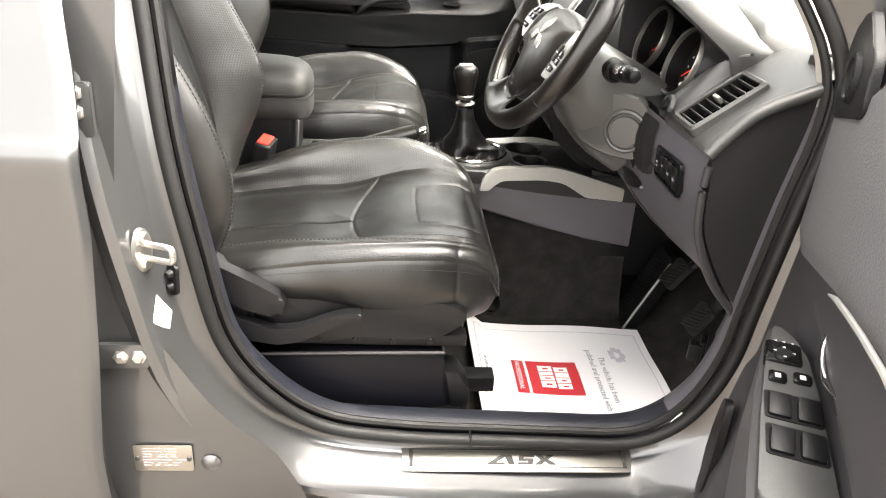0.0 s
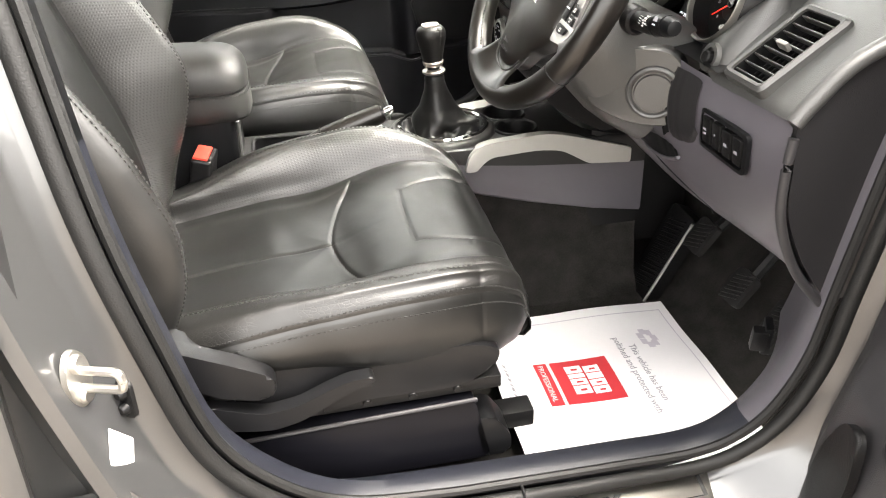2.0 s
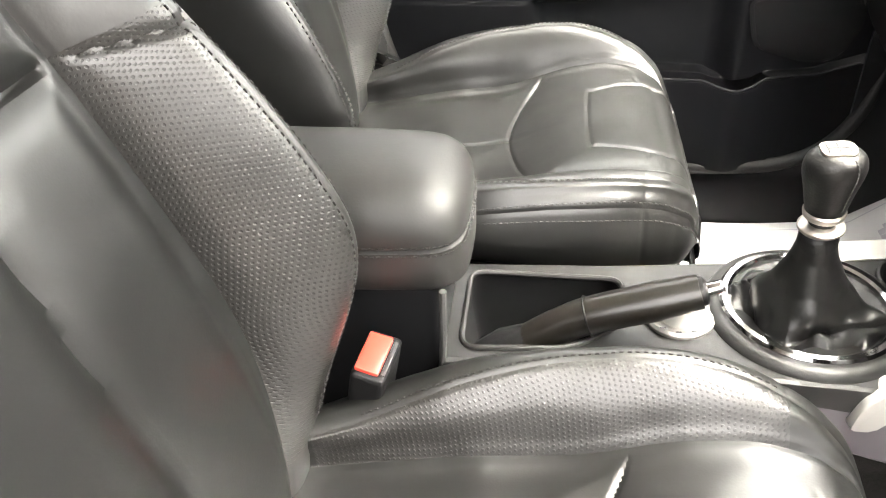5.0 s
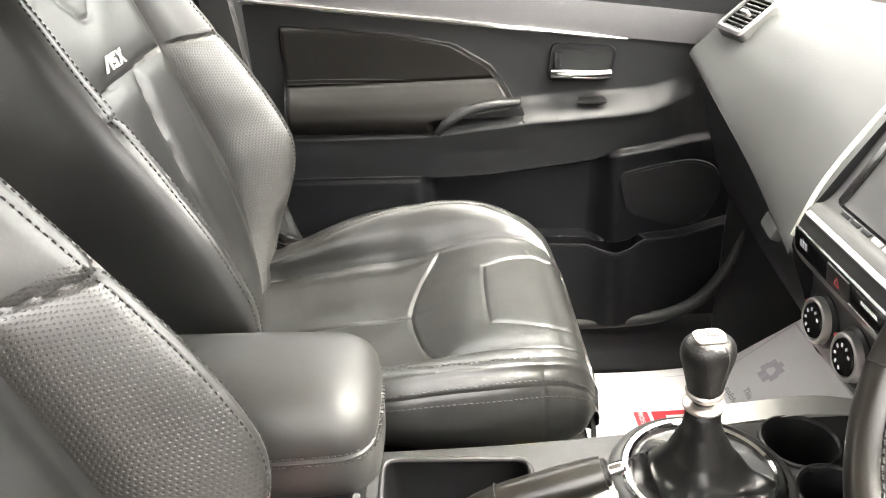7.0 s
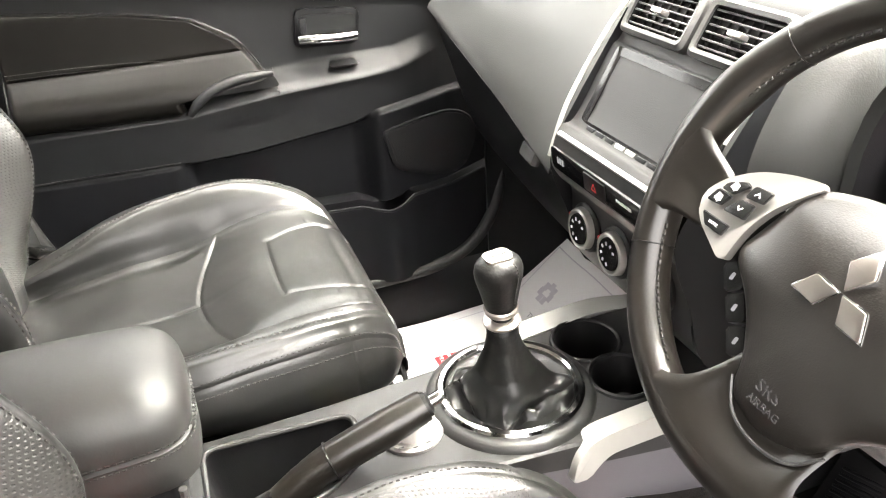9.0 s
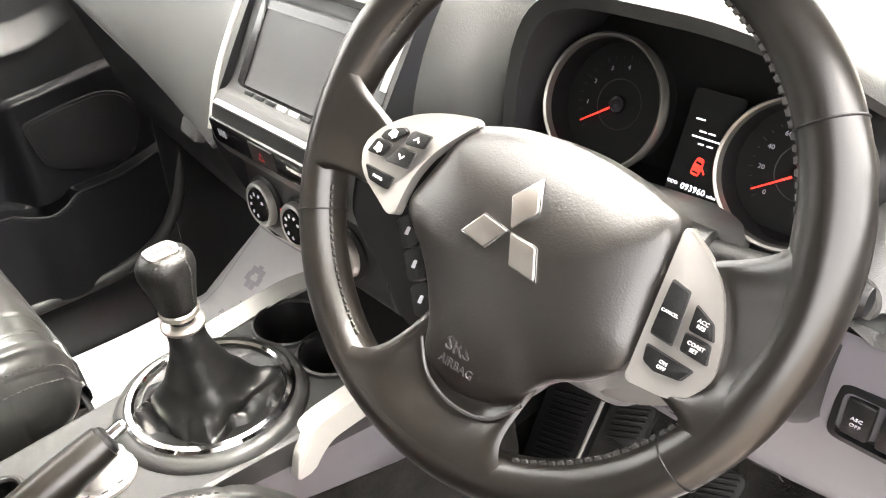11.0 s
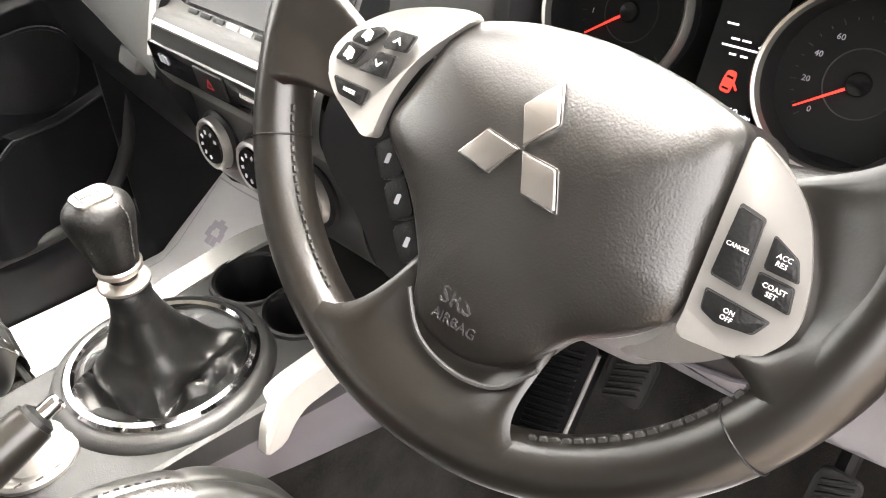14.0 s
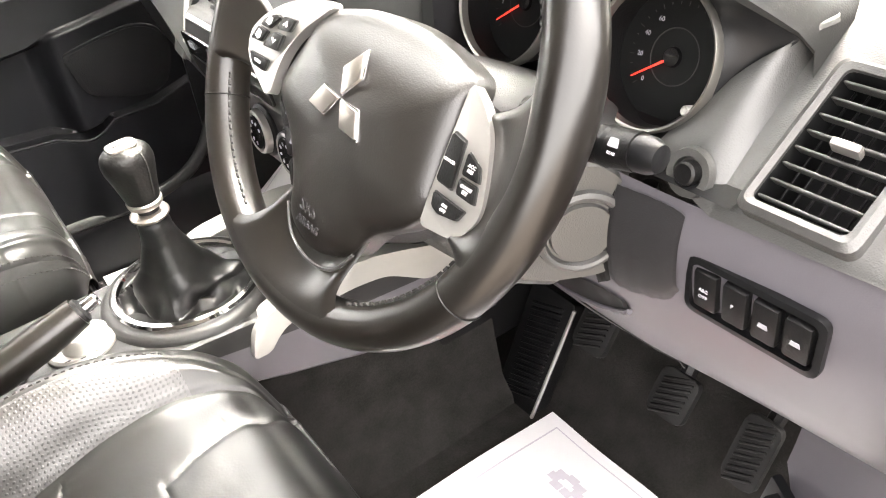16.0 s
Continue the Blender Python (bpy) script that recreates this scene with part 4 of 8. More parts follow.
def from_column(P, col):
    """How far each place of a grid lies from one of its columns, along its own row."""
    run = np.concatenate([np.zeros((P.shape[0], 1)), np.cumsum(np.linalg.norm(np.diff(P, axis=1), axis=2), axis=1)], axis=1)
    return np.abs(run - run[:, col:col + 1])


CUT = 16     # columns between two guide points of the cushion's profile
GUIDES = 13


def cushion_grid():
    xs = [-0.42, -0.30, -0.20, -0.10, 0.0, 0.07, 0.115, 0.142, 0.155]
    w = curve_at(xs, [0.20, 0.232, 0.246, 0.25, 0.245, 0.232, 0.215, 0.196, 0.175])
    zc = curve_at(xs, [0.655, 0.672, 0.686, 0.696, 0.726, 0.732, 0.722, 0.702, 0.672])
    zb = curve_at(xs, [0.685, 0.715, 0.738, 0.752, 0.757, 0.750, 0.732, 0.703, 0.668])
    zl = curve_at(xs, [0.640, 0.648, 0.645, 0.632, 0.614, 0.604, 0.604, 0.612, 0.625])
    sm = curve_at(xs, [0.150, 0.158, 0.162, 0.163, 0.162, 0.158, 0.150, 0.138, 0.122])
    band = curve_at(xs, [0.08, 0.22, 0.42, 0.56, 0.58, 0.55, 0.48, 0.42, 0.40])
    bow = np.concatenate([np.linspace(-0.42, 0.10, 230, endpoint=False), 0.10 + 0.056 * np.sin(np.linspace(0, math.pi / 2, 50))])
    far = curve_at(xs, [0.005, 0.014, 0.022, 0.027, 0.028, 0.016, 0.006, 0.0, 0.0])
    P = []
    for x in bow:
        W, C, B, L, S = w(x), zc(x), zb(x), zl(x), sm(x)
        R = S + (W - S) * band(x)
        half = [(0.0, C - 0.004), (0.25 * S, C - 0.004), (0.5 * S, C - 0.003), (0.78 * S, C), (S, C + 0.006), ((S + R) / 2, C + 0.006 + (B - C) * 0.62), (R, B - 0.002),
                ((R + W) / 2, B - 0.001), (W - 0.012, B - 0.009), (W - 0.002, B - 0.027), (W + 0.005, (B + L) / 2 - 0.010), (0.955 * W, L + 0.010), (0.80 * W, L)]
        half = spline(half, CUT * (GUIDES - 1) + 1)
        rise = far(x)
        ring = [(x, -a, z) for a, z in half[:0:-1]] + [(x, a, z + rise * math.exp(-((a / W - 0.86) / 0.15) ** 2)) for a, z in half]
        P.append(ring)
    return np.array(P)


def seat_parts(seat):
    # cushion: a fine skin with its seams pressed in
    P = cushion_grid()
    top = P[..., 2] > 0.64
    side = 0.160
    mid_col = CUT * (GUIDES - 1)
    bend = [(-0.052, -side), (-0.082, -side * 0.55), (-0.098, 0.0), (-0.082, side * 0.55), (-0.052, side)]
    seams = [
        bend,
        [(-0.40, 0.0), (-0.098, 0.0)],
        [(0.160, 0.108), (0.125, 0.098), (0.095, 0.103), (0.030, 0.086), (0.018, 0.072), (0.018, -0.072), (0.030, -0.086), (0.095, -0.103), (0.125, -0.098), (0.160, -0.108)],
        [(0.095, 0.103), (0.082, 0.158), (0.077, 0.245)],
        [(0.095, -0.103), (0.082, -0.158), (0.077, -0.245)],
    ]
    drop = np.zeros(P.shape[:2])
    for k, line in enumerate(seams):
        d = near_line(P[..., 0], P[..., 1], spline(line, 60) if k in (0, 2) else line)
        sharp, puff, wide = ((0.0028, 0.0034, 0.030), (0.0028, 0.0038, 0.030), (0.0020, 0.0007, 0.014), (0.0010, 0.0003, 0.008), (0.0010, 0.0003, 0.008))[k]
        cut = sharp * np.exp(-(d / 0.0030) ** 2) + puff * np.exp(-(d / wide) ** 2)
        if k == 0:
            inside = np.abs(np.arange(P.shape[1]) - mid_col) / CUT
            cut = cut * np.clip((4.15 - inside) / 0.3, 0, 1)[None, :]
        drop = np.maximum(drop, cut)
    for s in (-1, 1):
        for g, sharp, puff in ((4, 0.0030, 0.0060), (6, 0.0011, 0.0004), (9, 0.0011, 0.0004)):
            d = from_column(P, mid_col + s * g * CUT)
            gone = np.clip((P[..., 0] + 0.38) / 0.05, 0, 1)
            drop = np.maximum(drop, (sharp * np.exp(-(d / 0.0030) ** 2) + puff * np.exp(-(d / (0.024 if g == 4 else 0.012)) ** 2)) * (gone if g != 9 else 1))
    # soft folds and dents of a used seat
    wob = smooth_noise(P, 12, 12, 3.1) + 0.35 * smooth_noise(P, 30, 26, 8.0)
    N = grid_normals(P)
    N = np.where(N[P.shape[0] // 2, P.shape[1] // 2, 2] > 0, N, -N)
    P = P + N * (-drop * np.where(top, 1.0, 0.4) + wob * 0.0034)[..., None]
    P[..., 1] += SEAT_Y
    c = (P[:-1, :-1] + P[1:, 1:]) / 2
    cx, cy = c[..., 0], c[..., 1] - SEAT_Y
    J = np.broadcast_to(np.abs(np.arange(P.shape[1] - 1) + 0.5 - mid_col) / CUT, cx.shape)
    back = np.interp(np.abs(cy), [0, side * 0.55, side], [-0.098, -0.082, -0.052])
    kinds = np.full(cx.shape, "insert_front", dtype="U20")
    kinds[(J < 4) & (cx < back)] = "insert_rear"
    kinds[J >= 4] = "bolster"
    kinds[(J >= 4) & (J < 6) & (cx < 0.077) & (cx > -0.34)] = "band"
    kinds[J >= 9] = "skirt"
    for k in ("bolster", "band", "skirt"):
        kinds[(kinds == k) & (cy > 0)] = k + "L"
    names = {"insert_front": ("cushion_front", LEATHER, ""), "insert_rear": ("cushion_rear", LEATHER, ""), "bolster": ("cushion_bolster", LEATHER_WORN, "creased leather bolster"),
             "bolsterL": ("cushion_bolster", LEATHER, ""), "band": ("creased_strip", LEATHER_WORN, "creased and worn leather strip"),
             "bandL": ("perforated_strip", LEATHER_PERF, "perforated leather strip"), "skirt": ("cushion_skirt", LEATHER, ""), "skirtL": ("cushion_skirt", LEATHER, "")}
    for kind, bm in grid_parts(P, kinds).items():
        part(names[kind][0], bm, names[kind][1], seat, names[kind][2])
    N = grid_normals(P)
    N = np.where(N[P.shape[0] // 2, P.shape[1] // 2, 2] > 0, N, -N)
    rows = []
    for s in (-1, 1):
        for g in (8.72, 9.28):
            col = int(mid_col + s * g * CUT)
            rows.append([(P[i, col], N[i, col]) for i in range(30, P.shape[0] - 8)])
        col = int(mid_col + s * 6.25 * CUT)
        rows.append([(P[i, col], N[i, col]) for i in range(56, 218)])
    for r in rows:
        part("stitching", bm_stitches(r), THREAD, seat, "grey thread stitching")
    # front nose of the cushion below the leather
    nose = P[-1]
    rolls = [nose]
    for dx, sq, dz in ((0.004, 0.995, -0.010), (0.004, 0.985, -0.024), (-0.004, 0.965, -0.042), (-0.022, 0.93, -0.056), (-0.050, 0.88, -0.062)):
        rolls.append([(p[0] + dx, SEAT_Y + (p[1] - SEAT_Y) * sq, min(p[2], max(0.600, p[2] + dz))) for p in nose])
    part("cushion_nose", bm_loft(rolls, loop=True, cap=True), LEATHER, seat)
    part("seat_pan", bm_box((0.44, 0.40, 0.05), pose(-0.12, SEAT_Y, 0.59), 0.012), TRIM_BLACK, seat)

    # backrest
    zs = [0.64, 0.70, 0.76, 0.82, 0.90, 1.00, 1.10, 1.20, 1.29, 1.34]
    xc = curve_at(zs, [-0.352, -0.350, -0.360, -0.372, -0.394, -0.425, -0.456, -0.487, -0.515, -0.535])
    w = curve_at(zs, [0.20, 0.222, 0.240, 0.248, 0.252, 0.250, 0.240, 0.220, 0.185, 0.15])
    b = curve_at(zs, [0.03, 0.055, 0.092, 0.108, 0.108, 0.092, 0.066, 0.04, 0.012, 0.0])
    back_z = np.linspace(0.64, 1.34, 230)
    Q = []
    for z in back_z:
        X, W, B = xc(z), w(z), b(z)
        half = [(0.0, 0.0), (0.3, 0.0), (0.52, 0.003), (0.635, 0.010), (0.735, B * 0.55), (0.825, B * 0.90), (0.895, B), (0.960, B * 0.88),
                (0.997, B * 0.50), (1.0, -0.01), (0.965, -0.075), (0.86, -0.098), (0.5, -0.104), (0.0, -0.105)]
        half = spline([(a * W, d) for a, d in half], 13 * 12 + 1)
        q = np.clip((z - 0.66) / 0.24, 0, 1)
        slim = 0.12 + 0.84 * q * q * (3 - 2 * q)
        Q.append([(X + d, -a, z + 0.25 * d) for a, d in half[:0:-1]] + [(X + d * (slim if d > 0 else 1), a * (0.94 + 0.06 * slim), z + 0.25 * d * (slim if d > 0 else 1)) for a, d in half])
    Q = np.array(Q)
    zz, yy = Q[..., 2], Q[..., 1]
    mid_col = 13 * 12
    front = np.broadcast_to(np.abs(np.arange(Q.shape[1]) - mid_col) < 6.8 * 12, zz.shape)
    lines = [
        [(0.62, 0.03), (0.9, 0.03), (1.03, 0.045), (1.075, 0.06)],
        [(1.02, -0.145), (1.062, -0.10), (1.075, -0.05), (1.078, 0.06), (1.085, 0.145)],
        [(1.31, -0.085), (1.20, -0.06), (1.155, -0.01), (1.155, 0.01), (1.20, 0.06), (1.31, 0.085)],
        [(1.085, 0.145), (1.09, 0.25)],
        [(1.085, -0.145), (1.09, -0.25)],
    ]
    drop = np.zeros(zz.shape)
    for k, line in enumerate(lines):
        d = near_line(zz, yy, line)
        drop = np.maximum(drop, 0.0034 * np.exp(-(d / 0.0034) ** 2) + (0.0060 if k < 2 else 0.0016) * np.exp(-(d / 0.016) ** 2))
    for s in (-1, 1):
        for g, sharp, puff in ((36, 0.0034, 0.0050), (70, 0.0014, 0.0004)):
            d = from_column(Q, mid_col + s * g)
            drop = np.maximum(drop, sharp * np.exp(-(d / 0.0032) ** 2) + puff * np.exp(-(d / 0.014) ** 2))
    wob = smooth_noise(Q, 10, 15, 1.7)
    N = grid_normals(Q)
    N = np.where(N[100, Q.shape[1] // 2, 0] > 0, N, -N)
    Q = Q + N * (np.where(front, -drop, 0.0) + wob * 0.0018)[..., None]
    Q[..., 1] += SEAT_Y
    c = (Q[:-1, :-1] + Q[1:, 1:]) / 2
    cz, cy = c[..., 2], c[..., 1] - SEAT_Y
    J = np.broadcast_to(np.abs(np.arange(Q.shape[1] - 1) + 0.5 - mid_col), cz.shape)
    row_z = np.broadcast_to(((back_z[:-1] + back_z[1:]) / 2)[:, None], cz.shape)
    kinds = np.full(cz.shape, "back_insert", dtype="U20")
    kinds[J >= 36] = "back_bolster"
    kinds[(J >= 36) & (J < 69) & (row_z < 1.085) & (row_z > 0.70)] = "back_perforated"
    kinds[(J < 36) & (row_z > 1.078)] = "back_upper"
    kinds[J > 75] = "back_shell"
    for k in ("back_bolster", "back_perforated", "back_shell"):
        kinds[(kinds == k) & (cy > 0)] = k + "L"
    # bolster and shell take the leather with sky light in its colour
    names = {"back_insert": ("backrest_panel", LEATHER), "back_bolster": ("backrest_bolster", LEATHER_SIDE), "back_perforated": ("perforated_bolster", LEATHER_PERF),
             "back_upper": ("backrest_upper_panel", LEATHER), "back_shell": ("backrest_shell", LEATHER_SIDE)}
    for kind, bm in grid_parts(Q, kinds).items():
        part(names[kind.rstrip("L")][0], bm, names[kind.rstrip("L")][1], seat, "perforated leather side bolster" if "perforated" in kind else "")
    cap = bm_loft([Q[-1], [(p[0], p[1] * 0.9 + SEAT_Y * 0.1, p[2] + 0.02) for p in Q[-1]]], loop=True, cap=True)
    part("backrest_top", cap, LEATHER, seat)
    N = grid_normals(Q)
    N = np.where(N[100, Q.shape[1] // 2, 0] > 0, N, -N)
    rows = []
    for s in (-1, 1):
        for g in (67, 77):
            col = mid_col + s * g
            rows.append([(Q[i, col], N[i, col]) for i in range(18, 200)])
    for r in rows:
        part("backrest_stitching", bm_stitches(r), THREAD, seat, "grey thread stitching")
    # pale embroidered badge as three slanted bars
    i = int(np.argmin(np.abs(back_z - 1.100)))
    mid = Q.shape[1] // 2
    o, nn = Vector(Q[i, mid]), Vector(N[i, mid])
    m = frame_of(o + nn * 0.0006, (0, 1, 0), (-0.3, 0, 1))
    if (m.to_3x3() @ Vector((0, 0, 1))).dot(nn) < 0:
        m = frame_of(o + nn * 0.0006, (0, -1, 0), (-0.3, 0, 1))
    bars = [[(-0.031, -0.008), (-0.024, -0.008), (-0.010, 0.008), (-0.010, -0.008), (-0.004, -0.008), (-0.004, 0.011), (-0.013, 0.011)],
            [(0.000, -0.008), (0.014, -0.008), (0.014, 0.003), (0.006, 0.003), (0.006, 0.006), (0.014, 0.006), (0.014, 0.011), (0.000, 0.011), (0.000, -0.001), (0.008, -0.001), (0.008, -0.004), (0.000, -0.004)],
            [(0.017, -0.008), (0.023, -0.008), (0.028, -0.001), (0.033, -0.008), (0.039, -0.008), (0.031, 0.0015), (0.038, 0.011), (0.032, 0.011), (0.028, 0.005), (0.024, 0.011), (0.018, 0.011), (0.025, 0.0015)]]
    part("badge", merge(*[bm_prism(q, 0.0012, m) for q in bars]), WHITE_MARK, seat, "pale embroidered badge")
    # runners under the seat
    for s in (-1, 1):
        part("seat_rail", bm_box((0.52, 0.035, 0.03), pose(-0.10, SEAT_Y + s * 0.19, 0.475), 0.004), TRIM_BLACK, seat)
        part("rail_riser", bm_prism([(-0.22, 0.0), (0.10, 0.0), (0.05, 0.10), (-0.18, 0.10)], 0.02, frame_of((-0.10, SEAT_Y + s * 0.19 + 0.01, 0.485), (1, 0, 0), (0, 0, 1))), TRIM_BLACK, seat)


driver_seat = thing("car_seat", (-0.12, SEAT_Y, 0.40), "black leather front car seat with stitched seams and creased side bolster", "car seat", "front car seats")
seat_parts(driver_seat)
passenger_seat = copy_thing(driver_seat, Matrix.Translation((-0.12 - 0.090, SEAT_Y + 0.722, 0.40 + 0.026)))
tagged(passenger_seat, "black leather front passenger seat with perforated bolsters beside the far door")
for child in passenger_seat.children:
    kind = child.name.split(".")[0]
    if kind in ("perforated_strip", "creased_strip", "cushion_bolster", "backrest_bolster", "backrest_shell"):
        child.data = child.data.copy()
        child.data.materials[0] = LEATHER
        if kind in ("perforated_strip", "creased_strip"):
            child.name = "cushion_strip"
            tagged(child, "smooth leather strip")

# side shield, height lever and recliner of the driver's seat
shield = [(-0.315, 0.735), (-0.27, 0.705), (-0.19, 0.665), (-0.08, 0.655), (0.06, 0.655), (0.105, 0.640), (0.08, 0.602), (0.03, 0.588), (-0.08, 0.592), (-0.13, 0.58), (-0.24, 0.58), (-0.28, 0.62)]
part("side_shield", bm_prism(rounded(shield, 0.02), 0.03, frame_of((0, 0.098, 0), (1, 0, 0), (0, 0, 1)), 0.006), SHIELD, driver_seat, "dark plastic side shield")
rec = rounded([(-0.340, 0.752), (-0.30, 0.740), (-0.235, 0.704), (-0.192, 0.678), (-0.184, 0.656), (-0.200, 0.642), (-0.25, 0.657), (-0.30, 0.692), (-0.340, 0.718)], 0.010, 5)
part("recliner_handle", bm_prism(rec, 0.026, frame_of((0, 0.072, 0), (1, 0.05, 0), (0, 0, 1)), 0.009, 4), SHIELD, driver_seat, "worn dark plastic recliner handle")
lev = rounded([(-0.272, 0.646), (-0.235, 0.630), (-0.205, 0.619), (-0.165, 0.623), (-0.13, 0.638), (-0.10, 0.648), (-0.070, 0.648), (-0.068, 0.636), (-0.10, 0.631), (-0.13, 0.615), (-0.165, 0.598), (-0.20, 0.592), (-0.24, 0.600), (-0.275, 0.612)], 0.012, 5)
part("height_lever", bm_prism(lev, 0.020, frame_of((0, 0.064, 0), (1, 0.03, 0), (0, 0, 1)), 0.007, 4), SHIELD, driver_seat, "curved dark plastic height lever")
part("lever_boss", bm_lathe([(0.0, 0.012), (0.026, 0.012), (0.031, 0.006), (0.033, 0.0), (0.033, -0.02)], pose(-0.272, 0.066, 0.632, 90), 28), TRIM_BLACK, driver_seat)

# storage drawer under the driver's seat and its rail cover
drawer = thing("under_seat_tray", (-0.09, 0.10, 0.45), "glossy black storage tray under the driver's seat", "storage tray")
part("tray_front", bm_prism(rounded([(-0.27, 0.462), (0.083, 0.462), (0.062, 0.566), (-0.275, 0.556)], 0.008), 0.16, frame_of((0, 0.22, 0), (1, 0, 0), (0, 0, 1)), 0.004), TRAY, drawer)
part("tray_lip", bm_tube([(-0.27, 0.060, 0.560), (-0.1, 0.060, 0.565), (0.064, 0.060, 0.569)], 0.0030, 8), END_COVER, drawer)
part("rail_cover", bm_prism(rounded([(0.072, 0.462), (0.112, 0.462), (0.112, 0.495), (0.088, 0.532), (0.062, 0.532)], 0.01), 0.05, frame_of((0, 0.11, 0), (1, 0, 0), (0, 0, 1)), 0.006), TRIM_DARK, drawer)
part("runner", bm_box((0.36, 0.03, 0.02), pose(-0.08, 0.085, 0.585), 0.003), TRIM_BLACK, drawer)
for k in range(5):
    part("runner_bolt", bm_lathe([(0, 0.003), (0.005, 0.003), (0.006, 0)], pose(-0.2 + 0.06 * k, 0.069, 0.585, 90), 10), TRIM_BLACK, drawer)


# ---- centre console ----
def bm_plate(outer, holes, m):
    """A flat face with holes in it."""
    bm = bmesh.new()
    edges = []
    for loop in [outer] + holes:
        vs = [bm.verts.new((x, y, 0)) for x, y in loop]
        edges += [bm.edges.new((vs[i], vs[(i + 1) % len(vs)])) for i in range(len(vs))]
    bmesh.ops.triangle_fill(bm, use_beauty=True, use_dissolve=False, edges=edges)
    for f in bm.faces:
        if f.normal.z < 0:
            f.normal_flip()
    bm.transform(m)
    return bm


def ring_of(x, y, r, n=40):
    return [(x + r * math.cos(a), y + r * math.sin(a)) for a in np.linspace(0, 2 * math.pi, n, endpoint=False)]


TOP = 0.700
con = thing("centre_console", (0.1, CL, 0.36), "dark grey centre console with cup holders and silver side trims", "centre console")
half = [(-0.235, 0.078), (-0.06, 0.080), (0.10, 0.090), (0.20, 0.098), (0.30, 0.105), (0.42, 0.105)]
outer = [(x, CL - h) for x, h in half] + [(x, CL + h) for x, h in half[::-1]]
tray = rounded([(-0.215, CL - 0.065), (-0.10, CL - 0.060), (-0.045, CL - 0.02), (-0.04, CL + 0.055), (-0.215, CL + 0.065)], 0.02, 6)
holes = [ring_of(0.283, 0.737, 0.044), ring_of(0.287, 0.655, 0.041), [tuple(p) for p in tray]]
part("top_panel", bm_plate(outer, holes, Matrix.Translation((0, 0, TOP))), CONSOLE, con, "dark grey plastic console top")
for s in (-1, 1):
    base = [(-0.235, 0.60), (-0.06, 0.62), (0.10, 0.635), (0.20, 0.605), (0.30, 0.580), (0.42, 0.552), (0.52, 0.535)]
    wide = half + [(0.52, 0.105)]
    rows = []
    for f, d in ((0.0, 0.0), (0.03, 0.004), (0.15, 0.006), (0.35, 0.007), (0.6, 0.008), (0.95, 0.010), (1.0, 0.006), (1.02, -0.02)):
        rows.append([(x, CL + s * (h + d), TOP + (b[1] - TOP) * f) for (x, h), b in zip(wide, base)])
    part("side_edge", bm_sheet(rows[:4]), CONSOLE, con)
    # paler grey towards the open door puts its light into the colour
    part("side_panel", bm_sheet(rows[3:]), KNEE if s < 0 else CONSOLE, con, "smooth grey console side, toned for the door light on it")
    rows = [[(x, CL + s * (h - 0.012 + e), z) for (x, h) in wide] for z, e in ((0.64, 0.0), (0.56, 0.0), (0.48, 0.010), (0.40, 0.025), (0.355, 0.06))]
    part("tunnel_carpet", bm_sheet(rows), CARPET, con, "black carpet over the tunnel")
for (x, y, r, dep) in ((0.283, 0.737, 0.044, 0.075), (0.287, 0.655, 0.041, 0.06)):
    part("cup_holder", bm_lathe([(r + 0.004, 0.0), (r + 0.003, 0.0035), (r, 0.0045), (r - 0.003, 0.002), (r - 0.006, -0.02), (r - 0.010, -dep), (0, -dep)], pose(x, y, TOP), 44), TRIM_BLACK, con, "deep black cup holder")
part("power_socket", bm_lathe([(0, 0.012), (0.012, 0.012), (0.015, 0.008), (0.015, -0.02)], pose(0.292, 0.650, TOP - 0.045), 24), CHROME, con, "capped power socket in the cup holder")
tr = [(p[0], p[1], TOP) for p in tray]
part("tray_well", bm_loft([[(x, y, z + 0.001) for x, y, z in tr], [(x, y, z - 0.03) for x, y, z in tr], [(CL * 0 + (x + 0.13) * 0.93 - 0.13, (y - CL) * 0.93 + CL, z - 0.095) for x, y, z in tr], [(-0.13 + (x + 0.13) * 0.02, CL + (y - CL) * 0.02, z - 0.097) for x, y, z in tr]], True, False), TRIM_BLACK, con, "black recessed tray")
part("tray_rim", bm_tube([(x, y, z + 0.001) for x, y, z in tr], 0.0035, 8, closed=True), CONSOLE, con)
for s in (-1, 1):
    o = rounded([(0.166, 0.656), (0.176, 0.692), (0.204, 0.706), (0.324, 0.716), (0.378, 0.704), (0.486, 0.674), (0.484, 0.646), (0.402, 0.651), (0.350, 0.681), (0.305, 0.686), (0.216, 0.680), (0.200, 0.670), (0.187, 0.656)],
                [0.004, 0.02, 0.03, 0.04, 0.03, 0.003, 0.003, 0.008, 0.015, 0.02, 0.02, 0.01, 0.004], 5)
    fr = frame_of((0.3, CL - 0.088, 0.68), (1, -0.03, 0), (0, 0.16, 1)) if s < 0 else frame_of((0.3, CL + 0.088, 0.68), (-1, -0.03, 0), (0, -0.16, 1))
    pts = [(x - 0.3, z - 0.68) for x, z in o] if s < 0 else [(0.3 - x, z - 0.68) for x, z in o[::-1]]
    if s > 0:
        fr = Matrix.Translation((0, 0.022, -0.008)) @ fr
    part("silver_trim", bm_prism(pts, 0.030, fr, 0.006, 3), SATIN, con, "satin silver side trim")
part("front_pillar", bm_box((0.22, 0.20, 0.30), pose(0.52, CL, 0.60), 0.02), TRIM_BLACK, con)

